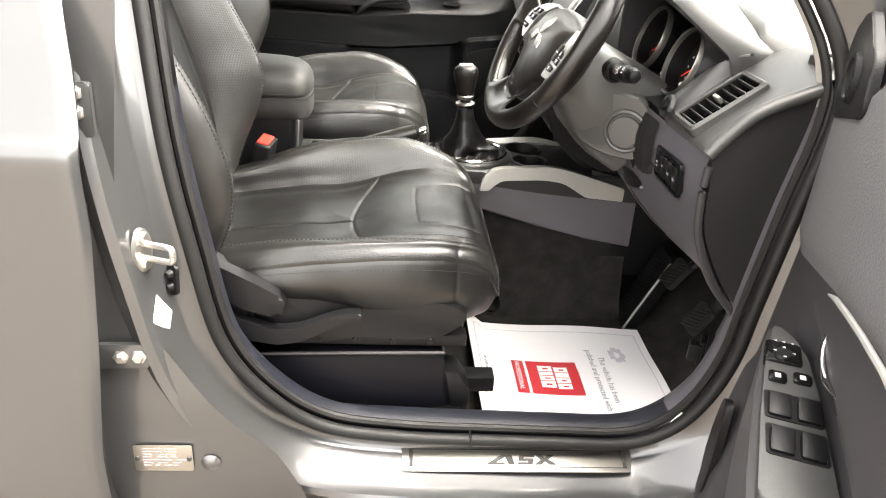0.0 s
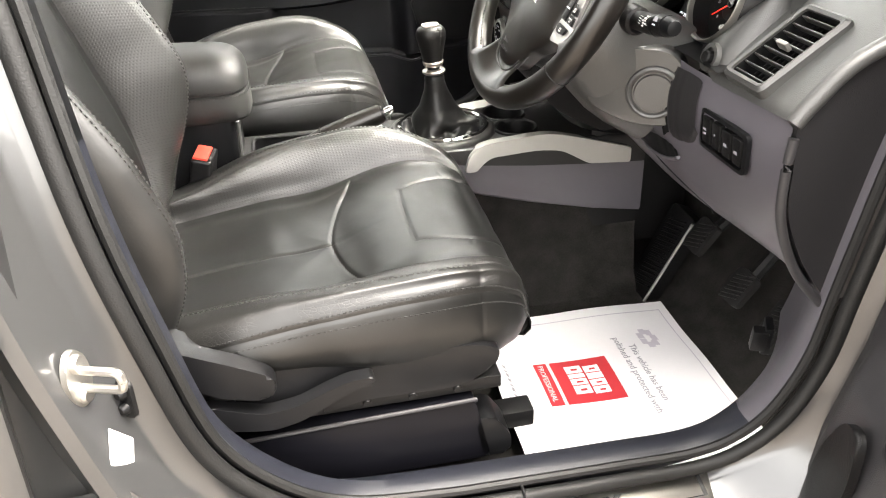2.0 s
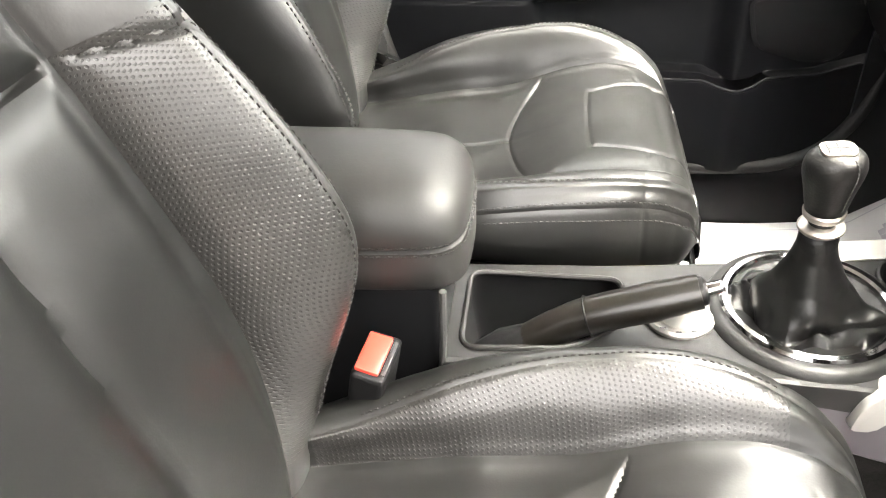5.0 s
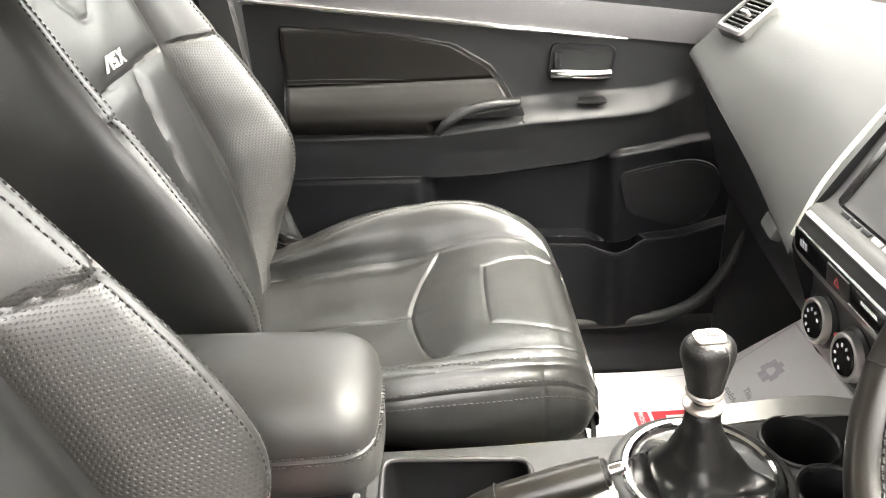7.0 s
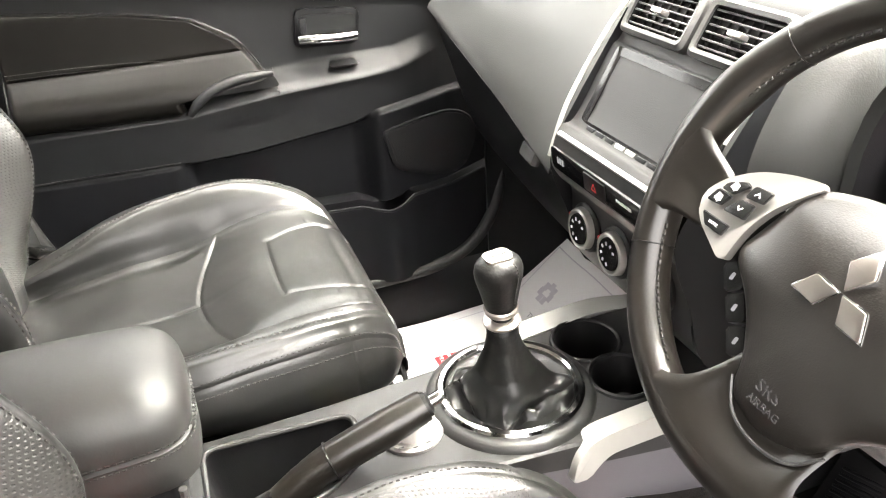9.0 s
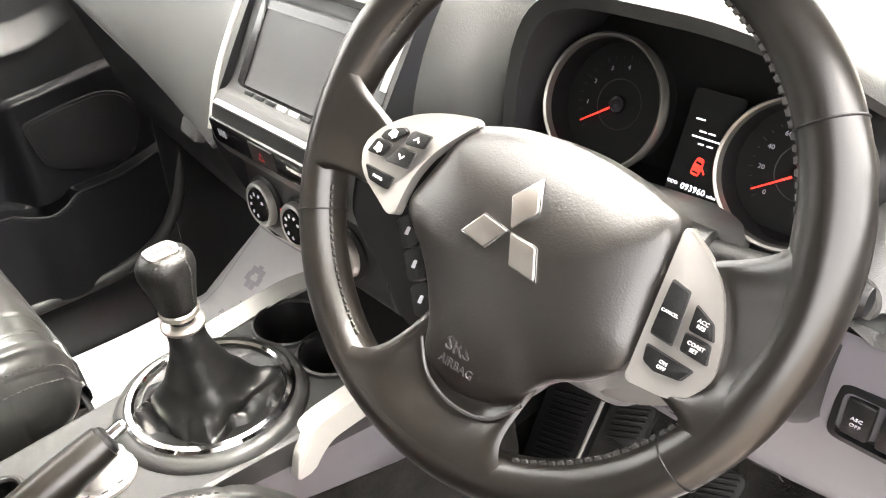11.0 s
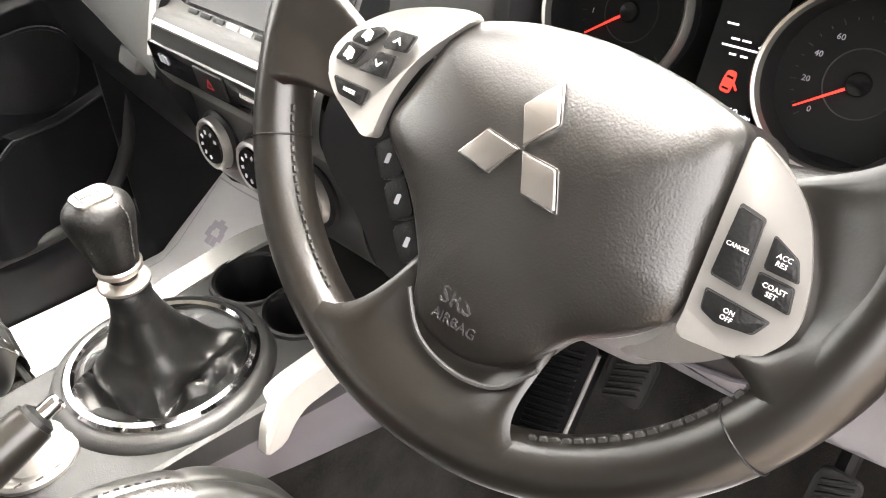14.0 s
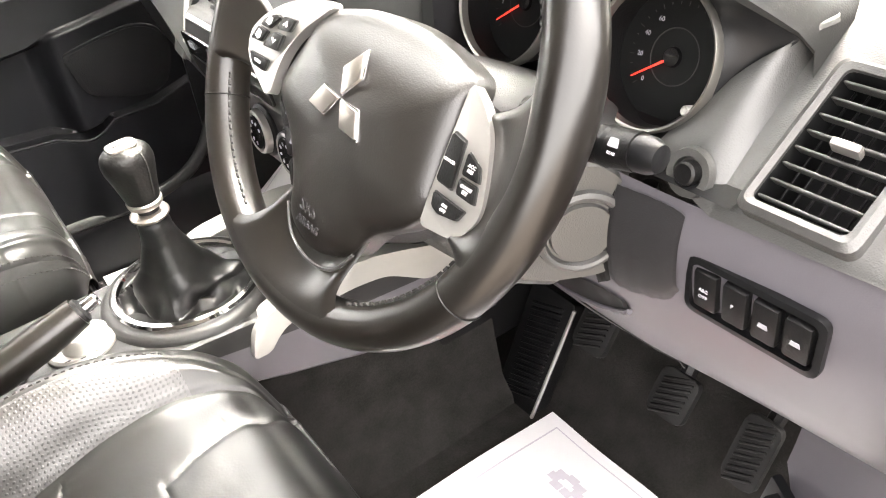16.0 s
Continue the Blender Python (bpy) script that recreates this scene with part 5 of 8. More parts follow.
# gear lever with its gaiter
gl = thing("gear_lever", (0.148, 0.685, TOP), "gear lever with black leather knob and creased gaiter", "gear lever")
gc = (0.148, 0.685)
part("base_ring", bm_lathe([(0.108, -0.030), (0.104, 0.000), (0.101, 0.006), (0.096, 0.009), (0.090, 0.0095), (0.084, 0.008)], pose(gc[0], gc[1], TOP), 60), CONSOLE, gl)
part("chrome_ring", bm_lathe([(0.0905, 0.008), (0.0900, 0.0125), (0.0870, 0.0152), (0.0815, 0.0155), (0.0785, 0.0130), (0.077, 0.006)], pose(gc[0], gc[1], TOP), 72), CHROME, gl, "polished chrome ring")
tip = (0.133, 0.669, 0.808)
rows = []
for k, f in enumerate(np.linspace(0, 1, 60)):
    r = np.interp(f, [0, 0.08, 0.2, 0.35, 0.6, 0.85, 1.0], [0.0785, 0.0780, 0.070, 0.058, 0.034, 0.0215, 0.0180])
    z = np.interp(f, [0, 0.08, 0.2, 0.35, 0.6, 0.85, 1.0], [0.709, 0.704, 0.702, 0.716, 0.752, 0.788, 0.808])
    row = []
    for a in np.linspace(0, 2 * math.pi, 120, endpoint=False):
        mid = math.sin(math.pi * min(1.0, max(0.0, (f - 0.06) / 0.86))) ** 0.8
        low = math.exp(-((f - 0.27) / 0.15) ** 2)
        # four flat panels between corner seams, and slack leather that folds over itself near the ring
        flats = (abs(math.cos(a - 0.5)) ** 3.2 + abs(math.sin(a - 0.5)) ** 3.2) ** (-1 / 3.2) - 1.0
        crease = 1 - 2 * abs(math.sin(2.0 * a + 0.4 + 1.6 * f)) ** 0.6
        slack = 0.8 * crease + 0.55 * math.sin(3 * a + 1.1 + 7.0 * f) + 0.9 * noise.noise(Vector((1.5 * math.cos(a), 1.5 * math.sin(a), 5.0 * f + 2)))
        fold = min(1 + mid * 0.55 * flats + low * 0.24 * slack, 0.0775 / r if f > 0.08 else 2.0)
        dz = 0.020 * low * (0.6 * math.sin(2 * a + 1.9 + 3 * f) + 0.6 * abs(math.sin(2.5 * a)) - 0.3 + 0.8 * noise.noise(Vector((2.2 * math.cos(a), 2.2 * math.sin(a), 9.0 * f)))) + 0.004 * math.exp(-((f - 0.5) / 0.12) ** 2) * math.sin(4 * a + 2)
        row.append((gc[0] + (tip[0] - gc[0]) * f + r * fold * math.cos(a), gc[1] + (tip[1] - gc[1]) * f + r * fold * math.sin(a), z + dz))
    rows.append(row)
part("gaiter_base", bm_lathe([(0.082, 0.008), (0.074, 0.0065), (0.060, 0.004), (0.0, 0.0035)], pose(gc[0], gc[1], TOP), 60), GAITER_LEATHER, gl)
part("gaiter", bm_loft(rows, True, False), GAITER_LEATHER, gl, "creased black leather gaiter")
axis = Vector((-0.05, -0.02, 1.0)).normalized()
lm = Matrix.Translation(tip) @ Vector((0, 0, 1)).rotation_difference(axis).to_matrix().to_4x4()
part("neck", bm_lathe([(0.0185, -0.012), (0.0185, 0.004), (0.0165, 0.008), (0.012, 0.012), (0.0115, 0.030)], lm, 28), TRIM_BLACK, gl)
part("lift_ring", bm_lathe([(0.010, 0.012), (0.019, 0.012), (0.0215, 0.0145), (0.0215, 0.017), (0.019, 0.019), (0.012, 0.020)], lm, 32), EMBLEM, gl, "ribbed silver lift ring")
part("collar", bm_lathe([(0.0165, 0.027), (0.0185, 0.029), (0.0195, 0.034), (0.018, 0.036)], lm, 32), EMBLEM, gl, "satin silver collar")
kz = spline([(0.0175, 0.035), (0.0195, 0.045), (0.0225, 0.060), (0.0258, 0.074), (0.0268, 0.084), (0.0245, 0.093), (0.018, 0.0985), (0.009, 0.1005), (0.0, 0.101)], 30)
knob = bm_loft([[tuple(lm @ Vector((r * 1.02 * math.cos(a), r * 0.92 * math.sin(a) * (0.94 + 0.06 * math.cos(a)), z))) for a in np.linspace(0, 2 * math.pi, 36, endpoint=False)] for r, z in kz[:-1]], True, True)
part("knob", knob, KNOB_LEATHER, gl, "black leather gear knob")
part("shift_map", bm_prism(rounded([(-0.015, -0.011), (0.013, -0.013), (0.016, 0.0), (0.013, 0.013), (-0.015, 0.011)], 0.006), 0.0025, lm @ pose(0, 0, 0.0992), 0.001), EMBLEM, gl, "silver shift pattern plate")
for x0, y0, x1, y1 in ((-0.009, -0.008, -0.009, 0.008), (0, -0.008, 0, 0.008), (0.009, -0.008, 0.009, 0.0), (-0.009, 0, 0.009, 0)):
    part("shift_line", bm_prism([(min(x0, x1) - 0.0008, min(y0, y1) - 0.0008), (max(x0, x1) + 0.0008, min(y0, y1) - 0.0008), (max(x0, x1) + 0.0008, max(y0, y1) + 0.0008), (min(x0, x1) - 0.0008, max(y0, y1) + 0.0008)], 0.0008, lm @ pose(0, 0, 0.1015)), DARK_MARK, gl)
for s in (-1, 1):
    path = []
    for r, z in kz[3:22]:
        a = s * 0.85 - 0.2
        nrm = lm.to_3x3() @ Vector((math.cos(a), math.sin(a), 0))
        path.append((lm @ Vector((r * 1.02 * math.cos(a), r * 0.92 * math.sin(a) * (0.94 + 0.06 * math.cos(a)), z)), nrm))
    part("knob_stitching", bm_stitches(path, 0.004, 0.0028, 0.0006), THREAD, gl)

# handbrake
hb = thing("handbrake", (-0.12, 0.64, TOP), "black leather handbrake lever with a chrome release button", "handbrake")
hp = spline([(-0.165, 0.640, 0.672), (-0.125, 0.640, 0.700), (-0.085, 0.640, 0.724), (-0.02, 0.640, 0.746), (0.026, 0.640, 0.762)], 30)
part("lever", bm_tube(hp, np.concatenate([np.linspace(0.018, 0.020, 10), np.linspace(0.0195, 0.0205, 12), np.linspace(0.0205, 0.0175, 8)]), 16), WHEEL_LEATHER, hb, "leather-wrapped grip")
part("grip_seam", bm_tube([(-0.083 + 0.0185 * math.cos(a) * -0.35, 0.640 + 0.0208 * math.sin(a), 0.7245 + 0.0208 * math.cos(a)) for a in np.linspace(0, 2 * math.pi, 24, endpoint=False)], 0.0012, 6, closed=True), TRIM_BLACK, hb)
hd = Vector((0.046, 0, 0.016)).normalized()
bmx = Matrix.Translation((0.026, 0.640, 0.762)) @ Vector((0, 0, 1)).rotation_difference(hd).to_matrix().to_4x4()
part("end_cap", bm_lathe([(0.0155, -0.004), (0.0145, 0.004), (0.009, 0.007)], bmx, 20), TRIM_BLACK, hb)
part("release_button", bm_lathe([(0.0075, 0.004), (0.0075, 0.020), (0.006, 0.023), (0, 0.0235)], bmx, 20), CHROME, hb, "chrome release button")
part("boot", bm_tube([(-0.185, 0.640, 0.65), (-0.165, 0.640, 0.675), (-0.14, 0.640, 0.690)], [0.03, 0.024, 0.018], 14), TRIM_BLACK, hb)

sel = thing("drive_selector", (0.015, 0.672, TOP), "round silver drive selector dial on the console", "dial")
part("dial_ring", bm_lathe([(0.038, -0.001), (0.038, 0.004), (0.035, 0.0065), (0.030, 0.0055), (0.026, 0.001), (0.0, 0.001)], pose(0.015, 0.672, TOP), 48), SILVER, sel, "satin silver dial ring")
part("dial_knob", bm_lathe([(0.021, 0.001), (0.0205, 0.016), (0.018, 0.019), (0.010, 0.0195), (0, 0.0195)], pose(0.015, 0.672, TOP), 36), SATIN, sel)
part("dial_grip", bm_box((0.034, 0.009, 0.009), pose(0.015, 0.672, TOP + 0.021, 0, 0, 35), 0.003), SILVER, sel)
for k in range(3):
    part("dial_print", bm_prism([(-0.003, -0.0009), (0.003, -0.0009), (0.003, 0.0009), (-0.003, 0.0009)], 0.0005, pose(0.015 + 0.033 * math.cos(0.5 * k - 2.2), 0.672 + 0.033 * math.sin(0.5 * k - 2.2), TOP + 0.0062)), DARK_MARK, sel)

arm = thing("armrest_box", (-0.35, CL, 0.69), "padded black leather centre armrest on the console", "armrest")


def arm_outline(inset, r):
    """The armrest's plan, drawn in by inset, with round front corners and a slightly bowed front."""
    e = inset
    return rounded([(-0.60 + e, -0.079 + e), (-0.30, -0.082 + e), (-0.206 - e, -0.077 + e), (-0.200 - e, 0.0), (-0.206 - e, 0.077 - e), (-0.30, 0.082 - e), (-0.60 + e, 0.079 - e)],
                   [0.02, 0.05, max(0.012, r - e * 0.4), 0.06, max(0.012, r - e * 0.4), 0.05, 0.02], 10)


rows = []
for z, e in ((0.786, 0.012), (0.788, 0.004), (0.793, 0.0005), (0.815, 0.0), (0.834, 0.0012), (0.8365, 0.0045), (0.839, 0.0012), (0.850, 0.0), (0.864, 0.0015), (0.876, 0.006), (0.886, 0.014), (0.893, 0.024), (0.898, 0.038), (0.9005, 0.055), (0.9015, 0.070)):
    rows.append([(x, CL + y, z + 0.010 * np.clip((-0.24 - x) / 0.3, -0.15, 1) * np.clip((z - 0.86) / 0.03, 0, 1)) for x, y in arm_outline(e, 0.042)])
part("cushion", bm_loft(rows, True, True), ARM_LEATHER, arm, "padded leather lid")
for z in (0.8325, 0.8425):
    edge = arm_outline(-0.0004, 0.042)
    edge = np.vstack([edge, edge[:1]])
    path = [((x, CL + y, z), (0.2, np.sign(y), 0) if abs(y) > 0.06 else (1, y * 8, 0)) for x, y in edge if x > -0.585]
    part("stitching", bm_stitches(path, 0.006), THREAD, arm)
part("box", bm_loft([[(x, CL + y, z) for x, y in rounded([(-0.60, -0.076), (-0.232, -0.076), (-0.232, 0.076), (-0.60, 0.076)], 0.015)] for z in (0.36, 0.70, 0.79)], True, True), TRIM_DARK, arm, "dark plastic storage box")
part("box_edge", bm_tube([(-0.226, CL - 0.079, 0.79), (-0.230, CL - 0.079, 0.72), (-0.236, CL - 0.079, 0.66)], 0.004, 8), DASH, arm)

buckle = thing("belt_buckle", (-0.29, 0.53, 0.69), "black seat belt buckle with a red release button", "belt buckle")
bk = Matrix.Translation((-0.292, 0.538, 0.722)) @ Euler((radians(4), radians(14), radians(-8))).to_matrix().to_4x4()
part("housing", bm_box((0.034, 0.058, 0.084), bk, 0.006, 3), TRIM_BLACK, buckle)
part("release_button", bm_box((0.024, 0.047, 0.010), bk @ pose(-0.003, 0, 0.0405), 0.003), RED_PLASTIC, buckle, "bright red release button")
part("slot", bm_box((0.004, 0.042, 0.004), bk @ pose(0.0125, 0, 0.0415), 0.001), DARK_MARK, buckle)
part("stalk", bm_box((0.018, 0.030, 0.10), bk @ pose(-0.004, 0, -0.08), 0.005), TRIM_BLACK, buckle)


# ---- dashboard ----
dash = thing("dashboard", (0.6, CL, 0.7), "grey moulded dashboard with air vents, display and instrument hood", "dashboard")


def swept(sections, n_y=40, n_p=70):
    """A skin through profiles of x and z that stand at several y."""
    ys = [s[0] for s in sections]
    prof = np.array([spline(s[1], n_p) for s in sections])
    step = np.diff(prof, axis=0) / np.diff(ys)[:, None, None]
    slope = np.concatenate([step[:1], (step[:-1] + step[1:]) / 2, step[-1:]])
    for k in range(1, len(ys) - 1):
        least = np.minimum(abs(step[k - 1]), abs(step[k]))
        slope[k] = np.where(step[k - 1] * step[k] <= 0, 0.0, np.sign(slope[k]) * np.minimum(abs(slope[k]), 2.5 * least))
    grid = []
    for y in np.linspace(ys[0], ys[-1], n_y):
        i = min(max(int(np.searchsorted(ys, y)) - 1, 0), len(ys) - 2)
        h = ys[i + 1] - ys[i]
        t = (y - ys[i]) / h
        p = ((2 * t ** 3 - 3 * t ** 2 + 1) * prof[i] + (t ** 3 - 2 * t ** 2 + t) * h * slope[i]
             + (3 * t ** 2 - 2 * t ** 3) * prof[i + 1] + (t ** 3 - t ** 2) * h * slope[i + 1])
        grid.append([(x, y, z) for x, z in p])
    return grid


# driver's side: upper pad, vent face and knee panel
up = [(0.0, [(0.84, 1.05), (0.64, 1.062), (0.56, 1.055), (0.508, 1.032), (0.456, 0.990), (0.414, 0.954), (0.404, 0.940)]),
      (0.16, [(0.86, 1.055), (0.64, 1.070), (0.56, 1.062), (0.504, 1.034), (0.450, 0.992), (0.406, 0.952), (0.396, 0.938)])]
vm = frame_of((0.452, 0.102, 0.984), (0, -1, 0), (0.80, -0.06, 0.62))


def pierced(bm, m, w, h):
    """Cuts a rectangle out of a skin, so that a vent can stand in a real opening."""
    back = m.inverted()
    spots = [(f, back @ f.calc_center_median()) for f in bm.faces]
    bmesh.ops.delete(bm, geom=[f for f, p in spots if abs(p.x) < w / 2 and abs(p.y) < h / 2 and abs(p.z) < 0.05], context="FACES")
    return bm


part("vent_face", pierced(bm_sheet(swept(up, 60)), vm, 0.072, 0.112), DASH, dash, "grey dash corner round the side vent")
over = [(0.16, [(0.86, 1.055), (0.64, 1.070), (0.56, 1.062), (0.504, 1.034), (0.480, 1.0), (0.470, 0.95), (0.44, 0.935)]),
        (0.20, [(0.86, 1.06), (0.62, 1.092), (0.56, 1.095), (0.525, 1.080), (0.515, 1.0), (0.51, 0.95), (0.50, 0.935)]),
        (0.496, [(0.86, 1.065), (0.64, 1.112), (0.56, 1.125), (0.530, 1.105), (0.518, 1.03), (0.51, 0.97), (0.50, 0.94)]),
        (0.508, [(0.86, 1.068), (0.62, 1.120), (0.50, 1.137), (0.445, 1.124), (0.405, 1.080), (0.388, 1.02), (0.385, 0.94)]),
        (0.552, [(0.85, 1.07), (0.62, 1.12), (0.48, 1.140), (0.405, 1.130), (0.362, 1.085), (0.335, 1.02), (0.330, 0.94)])]
part("upper_pad", bm_sheet(swept(over, 30)), DASH_UPPER, dash, "soft grained upper dash pad")
low = [(0.004, [(0.408, 0.942), (0.404, 0.900), (0.412, 0.845), (0.440, 0.775), (0.478, 0.722), (0.53, 0.705), (0.70, 0.72)]),
       (0.16, [(0.398, 0.940), (0.393, 0.900), (0.402, 0.845), (0.425, 0.780), (0.452, 0.735), (0.50, 0.715), (0.70, 0.72)]),
       (0.30, [(0.390, 0.945), (0.375, 0.900), (0.380, 0.845), (0.405, 0.785), (0.440, 0.735), (0.49, 0.712), (0.70, 0.72)]),
       (0.44, [(0.40, 0.945), (0.395, 0.900), (0.405, 0.845), (0.425, 0.785), (0.450, 0.730), (0.50, 0.700), (0.70, 0.70)]),
       (0.57, [(0.37, 0.95), (0.37, 0.900), (0.39, 0.845), (0.42, 0.785), (0.455, 0.730), (0.51, 0.690), (0.70, 0.68)])]
knee = swept(low, 60)
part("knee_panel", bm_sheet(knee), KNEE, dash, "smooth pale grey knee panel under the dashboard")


def knee_at(y, z, proud):
    """A place on the knee panel, a little proud of it."""
    k = int(np.argmin([abs(r[0][1] - y) for r in knee]))
    zs, xs = [p[2] for p in knee[k][:50]][::-1], [p[0] for p in knee[k][:50]][::-1]
    return (float(np.interp(z, zs, xs)) - proud, y, z)


# no opening is cut: a black sheet on the knee panel paints its shade
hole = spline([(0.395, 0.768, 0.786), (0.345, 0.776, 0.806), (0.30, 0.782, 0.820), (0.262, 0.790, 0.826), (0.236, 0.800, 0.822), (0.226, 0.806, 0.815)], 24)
part("key_recess_shade", bm_sheet([[knee_at(y, z0 + (z1 - z0) * f, 0.002) for f in np.linspace(0, 1, 6)] for y, z0, z1 in hole]), INSTRUMENT, dash, "black sheet for the shaded opening under the steering column")
part("recess_lip", bm_tube([knee_at(y, z0, 0.003) for y, z0, z1 in hole], 0.0030, 8), KNEE, dash)
plate_rows = spline([(0.176, 0.862, 0.932), (0.186, 0.846, 0.935), (0.205, 0.838, 0.936), (0.228, 0.836, 0.936), (0.236, 0.840, 0.936)], 16)
part("column_plate", bm_sheet([[knee_at(y, z0 + (z1 - z0) * f, 0.0035 * math.sin(math.pi * min(1, max(0.0, 3 * f))) ** 0.5 if f < 0.17 else 0.0035) for f in np.linspace(0, 1, 14)] for y, z0, z1 in plate_rows]), END_CAP, dash, "dark grained plate beside the column")
# shade between plate and column, drawn as a narrow black sheet
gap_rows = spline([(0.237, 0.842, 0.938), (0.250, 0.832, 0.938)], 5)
part("column_gap_shade", bm_sheet([[knee_at(y, z0 + (z1 - z0) * f, 0.0025) for f in np.linspace(0, 1, 14)] for y, z0, z1 in gap_rows]), INSTRUMENT, dash, "black sheet for the shade in the gap beside the column")
part("knee_seam", bm_tube([knee_at(y, z, 0.0005) for y, z in spline([(0.345, 0.775), (0.30, 0.768), (0.25, 0.752), (0.215, 0.735), (0.200, 0.722)], 20)], 0.0010, 6), TRIM_BLACK, dash)
# end cap that faces the open door
cap = rounded([(0.405, 0.945), (0.412, 0.905), (0.417, 0.83), (0.455, 0.755), (0.502, 0.695), (0.60, 0.70), (0.64, 0.86), (0.62, 1.05), (0.545, 1.035), (0.46, 0.998)], [0.008, 0.008, 0.03, 0.03, 0.01, 0.02, 0.02, 0.02, 0.03, 0.04], 6)
part("end_cap", bm_prism(cap, 0.014, frame_of((0, 0.012, 0), (1, 0, 0), (0, 0, 1)), 0.006, 3), END_CAP, dash, "dark removable end cover")
rim = [(x, -0.004, z) for x, z in spline([(0.545, 1.043), (0.46, 1.006), (0.418, 0.965), (0.400, 0.942)], 20)]
part("end_rim", bm_tube(rim, 0.010, 10), DASH, dash)
rim2 = [(x, -0.003, z) for x, z in spline([(0.405, 0.925), (0.404, 0.880), (0.412, 0.82), (0.445, 0.75), (0.494, 0.692)], 24)]
part("end_rim_lower", bm_tube(rim2, 0.006, 10), END_COVER, dash)

# side vent: frame, dark box and slats
def vent(owner, m, w, h, n_slat, skew=0.0, label="air vent", deep=0.0):
    m = m @ pose(0, 0, 0.012)
    o = [(-w / 2 - 0.009, -h / 2 - 0.009), (w / 2 + 0.009, -h / 2 - 0.009), (w / 2 + 0.009 + skew, h / 2 + 0.009), (-w / 2 - 0.009 + skew, h / 2 + 0.009)]
    i = [(-w / 2, -h / 2), (w / 2, -h / 2), (w / 2 + skew, h / 2), (-w / 2 + skew, h / 2)]
    ro, ri = rounded(o, 0.010), rounded(i, 0.006)
    rings = [[tuple(m @ Vector((x, y, z))) for x, y in r] for r, z in ((ro, -0.020), (ro, 0.000), ((np.array(ro) + np.array(ri)) / 2, 0.004), (ri, 0.0025), (ri, -0.001))]
    v = part("vent_frame", bm_loft(rings, True, False), DASH, owner, label)
    part("vent_wall", bm_loft([[tuple(m @ Vector((x, y, z))) for x, y in ri] for z in (-0.001, -0.0105 - deep)], True, False), INSTRUMENT, v)
    part("vent_box", bm_prism(ri, 0.002, m @ pose(0, 0, -0.0115 - deep)), INSTRUMENT, v)
    for k in range(n_slat):
        f = (k + 0.5) / n_slat - 0.5
        part("slat", bm_box((w - 0.002, 0.0022, 0.0040 + deep * 0.2), m @ pose(skew * (f + 0.5), f * h, -0.003 - deep * 0.1, 12), 0.0008, 1), DASH, v)
    for k in range(7):
        f = (k + 0.5) / 7 - 0.5
        part("vane", bm_box((0.0015, h * 0.96, 0.003), m @ pose(f * w + skew / 2, 0, -0.0078 - deep * 0.35), 0.0004, 1), TRIM_BLACK, v)
    part("vane_tab", bm_box((0.020, 0.006, 0.012), m @ pose(skew / 2, 0, 0.003), 0.002), SILVER, v, "bright adjuster tab")
    return v


vent(dash, vm, 0.066, 0.106, 8, 0.004, "side air vent with thin slats", 0.045)
# demister slot by the screen
vm2 = frame_of((0.585, 0.060, 1.058), (0.3, -1, 0), (1, 0, 0.05))
vent(dash, vm2, 0.05, 0.03, 5, 0.012, "small demister vent")

# switch panel
sp = frame_of((0.3955, 0.115, 0.877), (0.0, -1, 0), (-0.06, 0, 1))
o = rounded([(-0.055, -0.0265), (0.055, -0.0265), (0.055, 0.0265), (-0.055, 0.0265)], 0.010)
i = rounded([(-0.050, -0.0215), (0.050, -0.0215), (0.050, 0.0215), (-0.050, 0.0215)], 0.008)
sw = part("switch_panel", bm_loft([[tuple(sp @ Vector((x, y, z))) for x, y in r] for r, z in ((o, -0.004), (o, 0.002), (i, 0.003), (i, -0.008))], True, True), TRIM_DARK, dash, "row of dark push switches")
for k, wds in enumerate((("ASC", "OFF"), ("P", ""), ("", ""), ("", ""))):
    x = -0.037 + 0.0245 * k
    part("switch", bm_box((0.020, 0.036, 0.012), sp @ pose(x, 0, -0.002, 4), 0.003), TRIM_BLACK, sw)
    for r, wd in enumerate(wds):
        if wd:
            part("switch_print", bm_text(wd, 0.0045, sp @ pose(x, 0.002 - 0.006 * r, 0.0053, 4)), INK_GREY, sw)
        elif r == 0:
            part("switch_print", bm_prism([(-0.004, -0.001), (0.004, -0.001), (0.003, 0.003), (-0.003, 0.003)], 0.0006, sp @ pose(x, -0.002, 0.0042, 4)), INK_GREY, sw)

# ignition cover disc beside the column and the mirror knob
dm = frame_of((0.3695, 0.262, 0.897), (0.88, -0.47, 0.0), (0.0, 0.0, 1.0)) @ pose(0, 0, 0.020)
part("cover_disc", bm_lathe([(0.039, -0.010), (0.037, -0.0015), (0.0335, 0.0), (0.031, -0.001), (0.0290, -0.0045), (0.0270, -0.0045), (0.0255, -0.001), (0, 0.0)], dm, 48), DASH, dash, "round blanking cover")
shell = rounded([(-0.095, -0.022), (-0.035, -0.050), (0.026, -0.050), (0.043, -0.026), (0.043, 0.032), (0.018, 0.062), (-0.095, 0.066)], [0.02, 0.03, 0.024, 0.024, 0.03, 0.03, 0.02], 6)
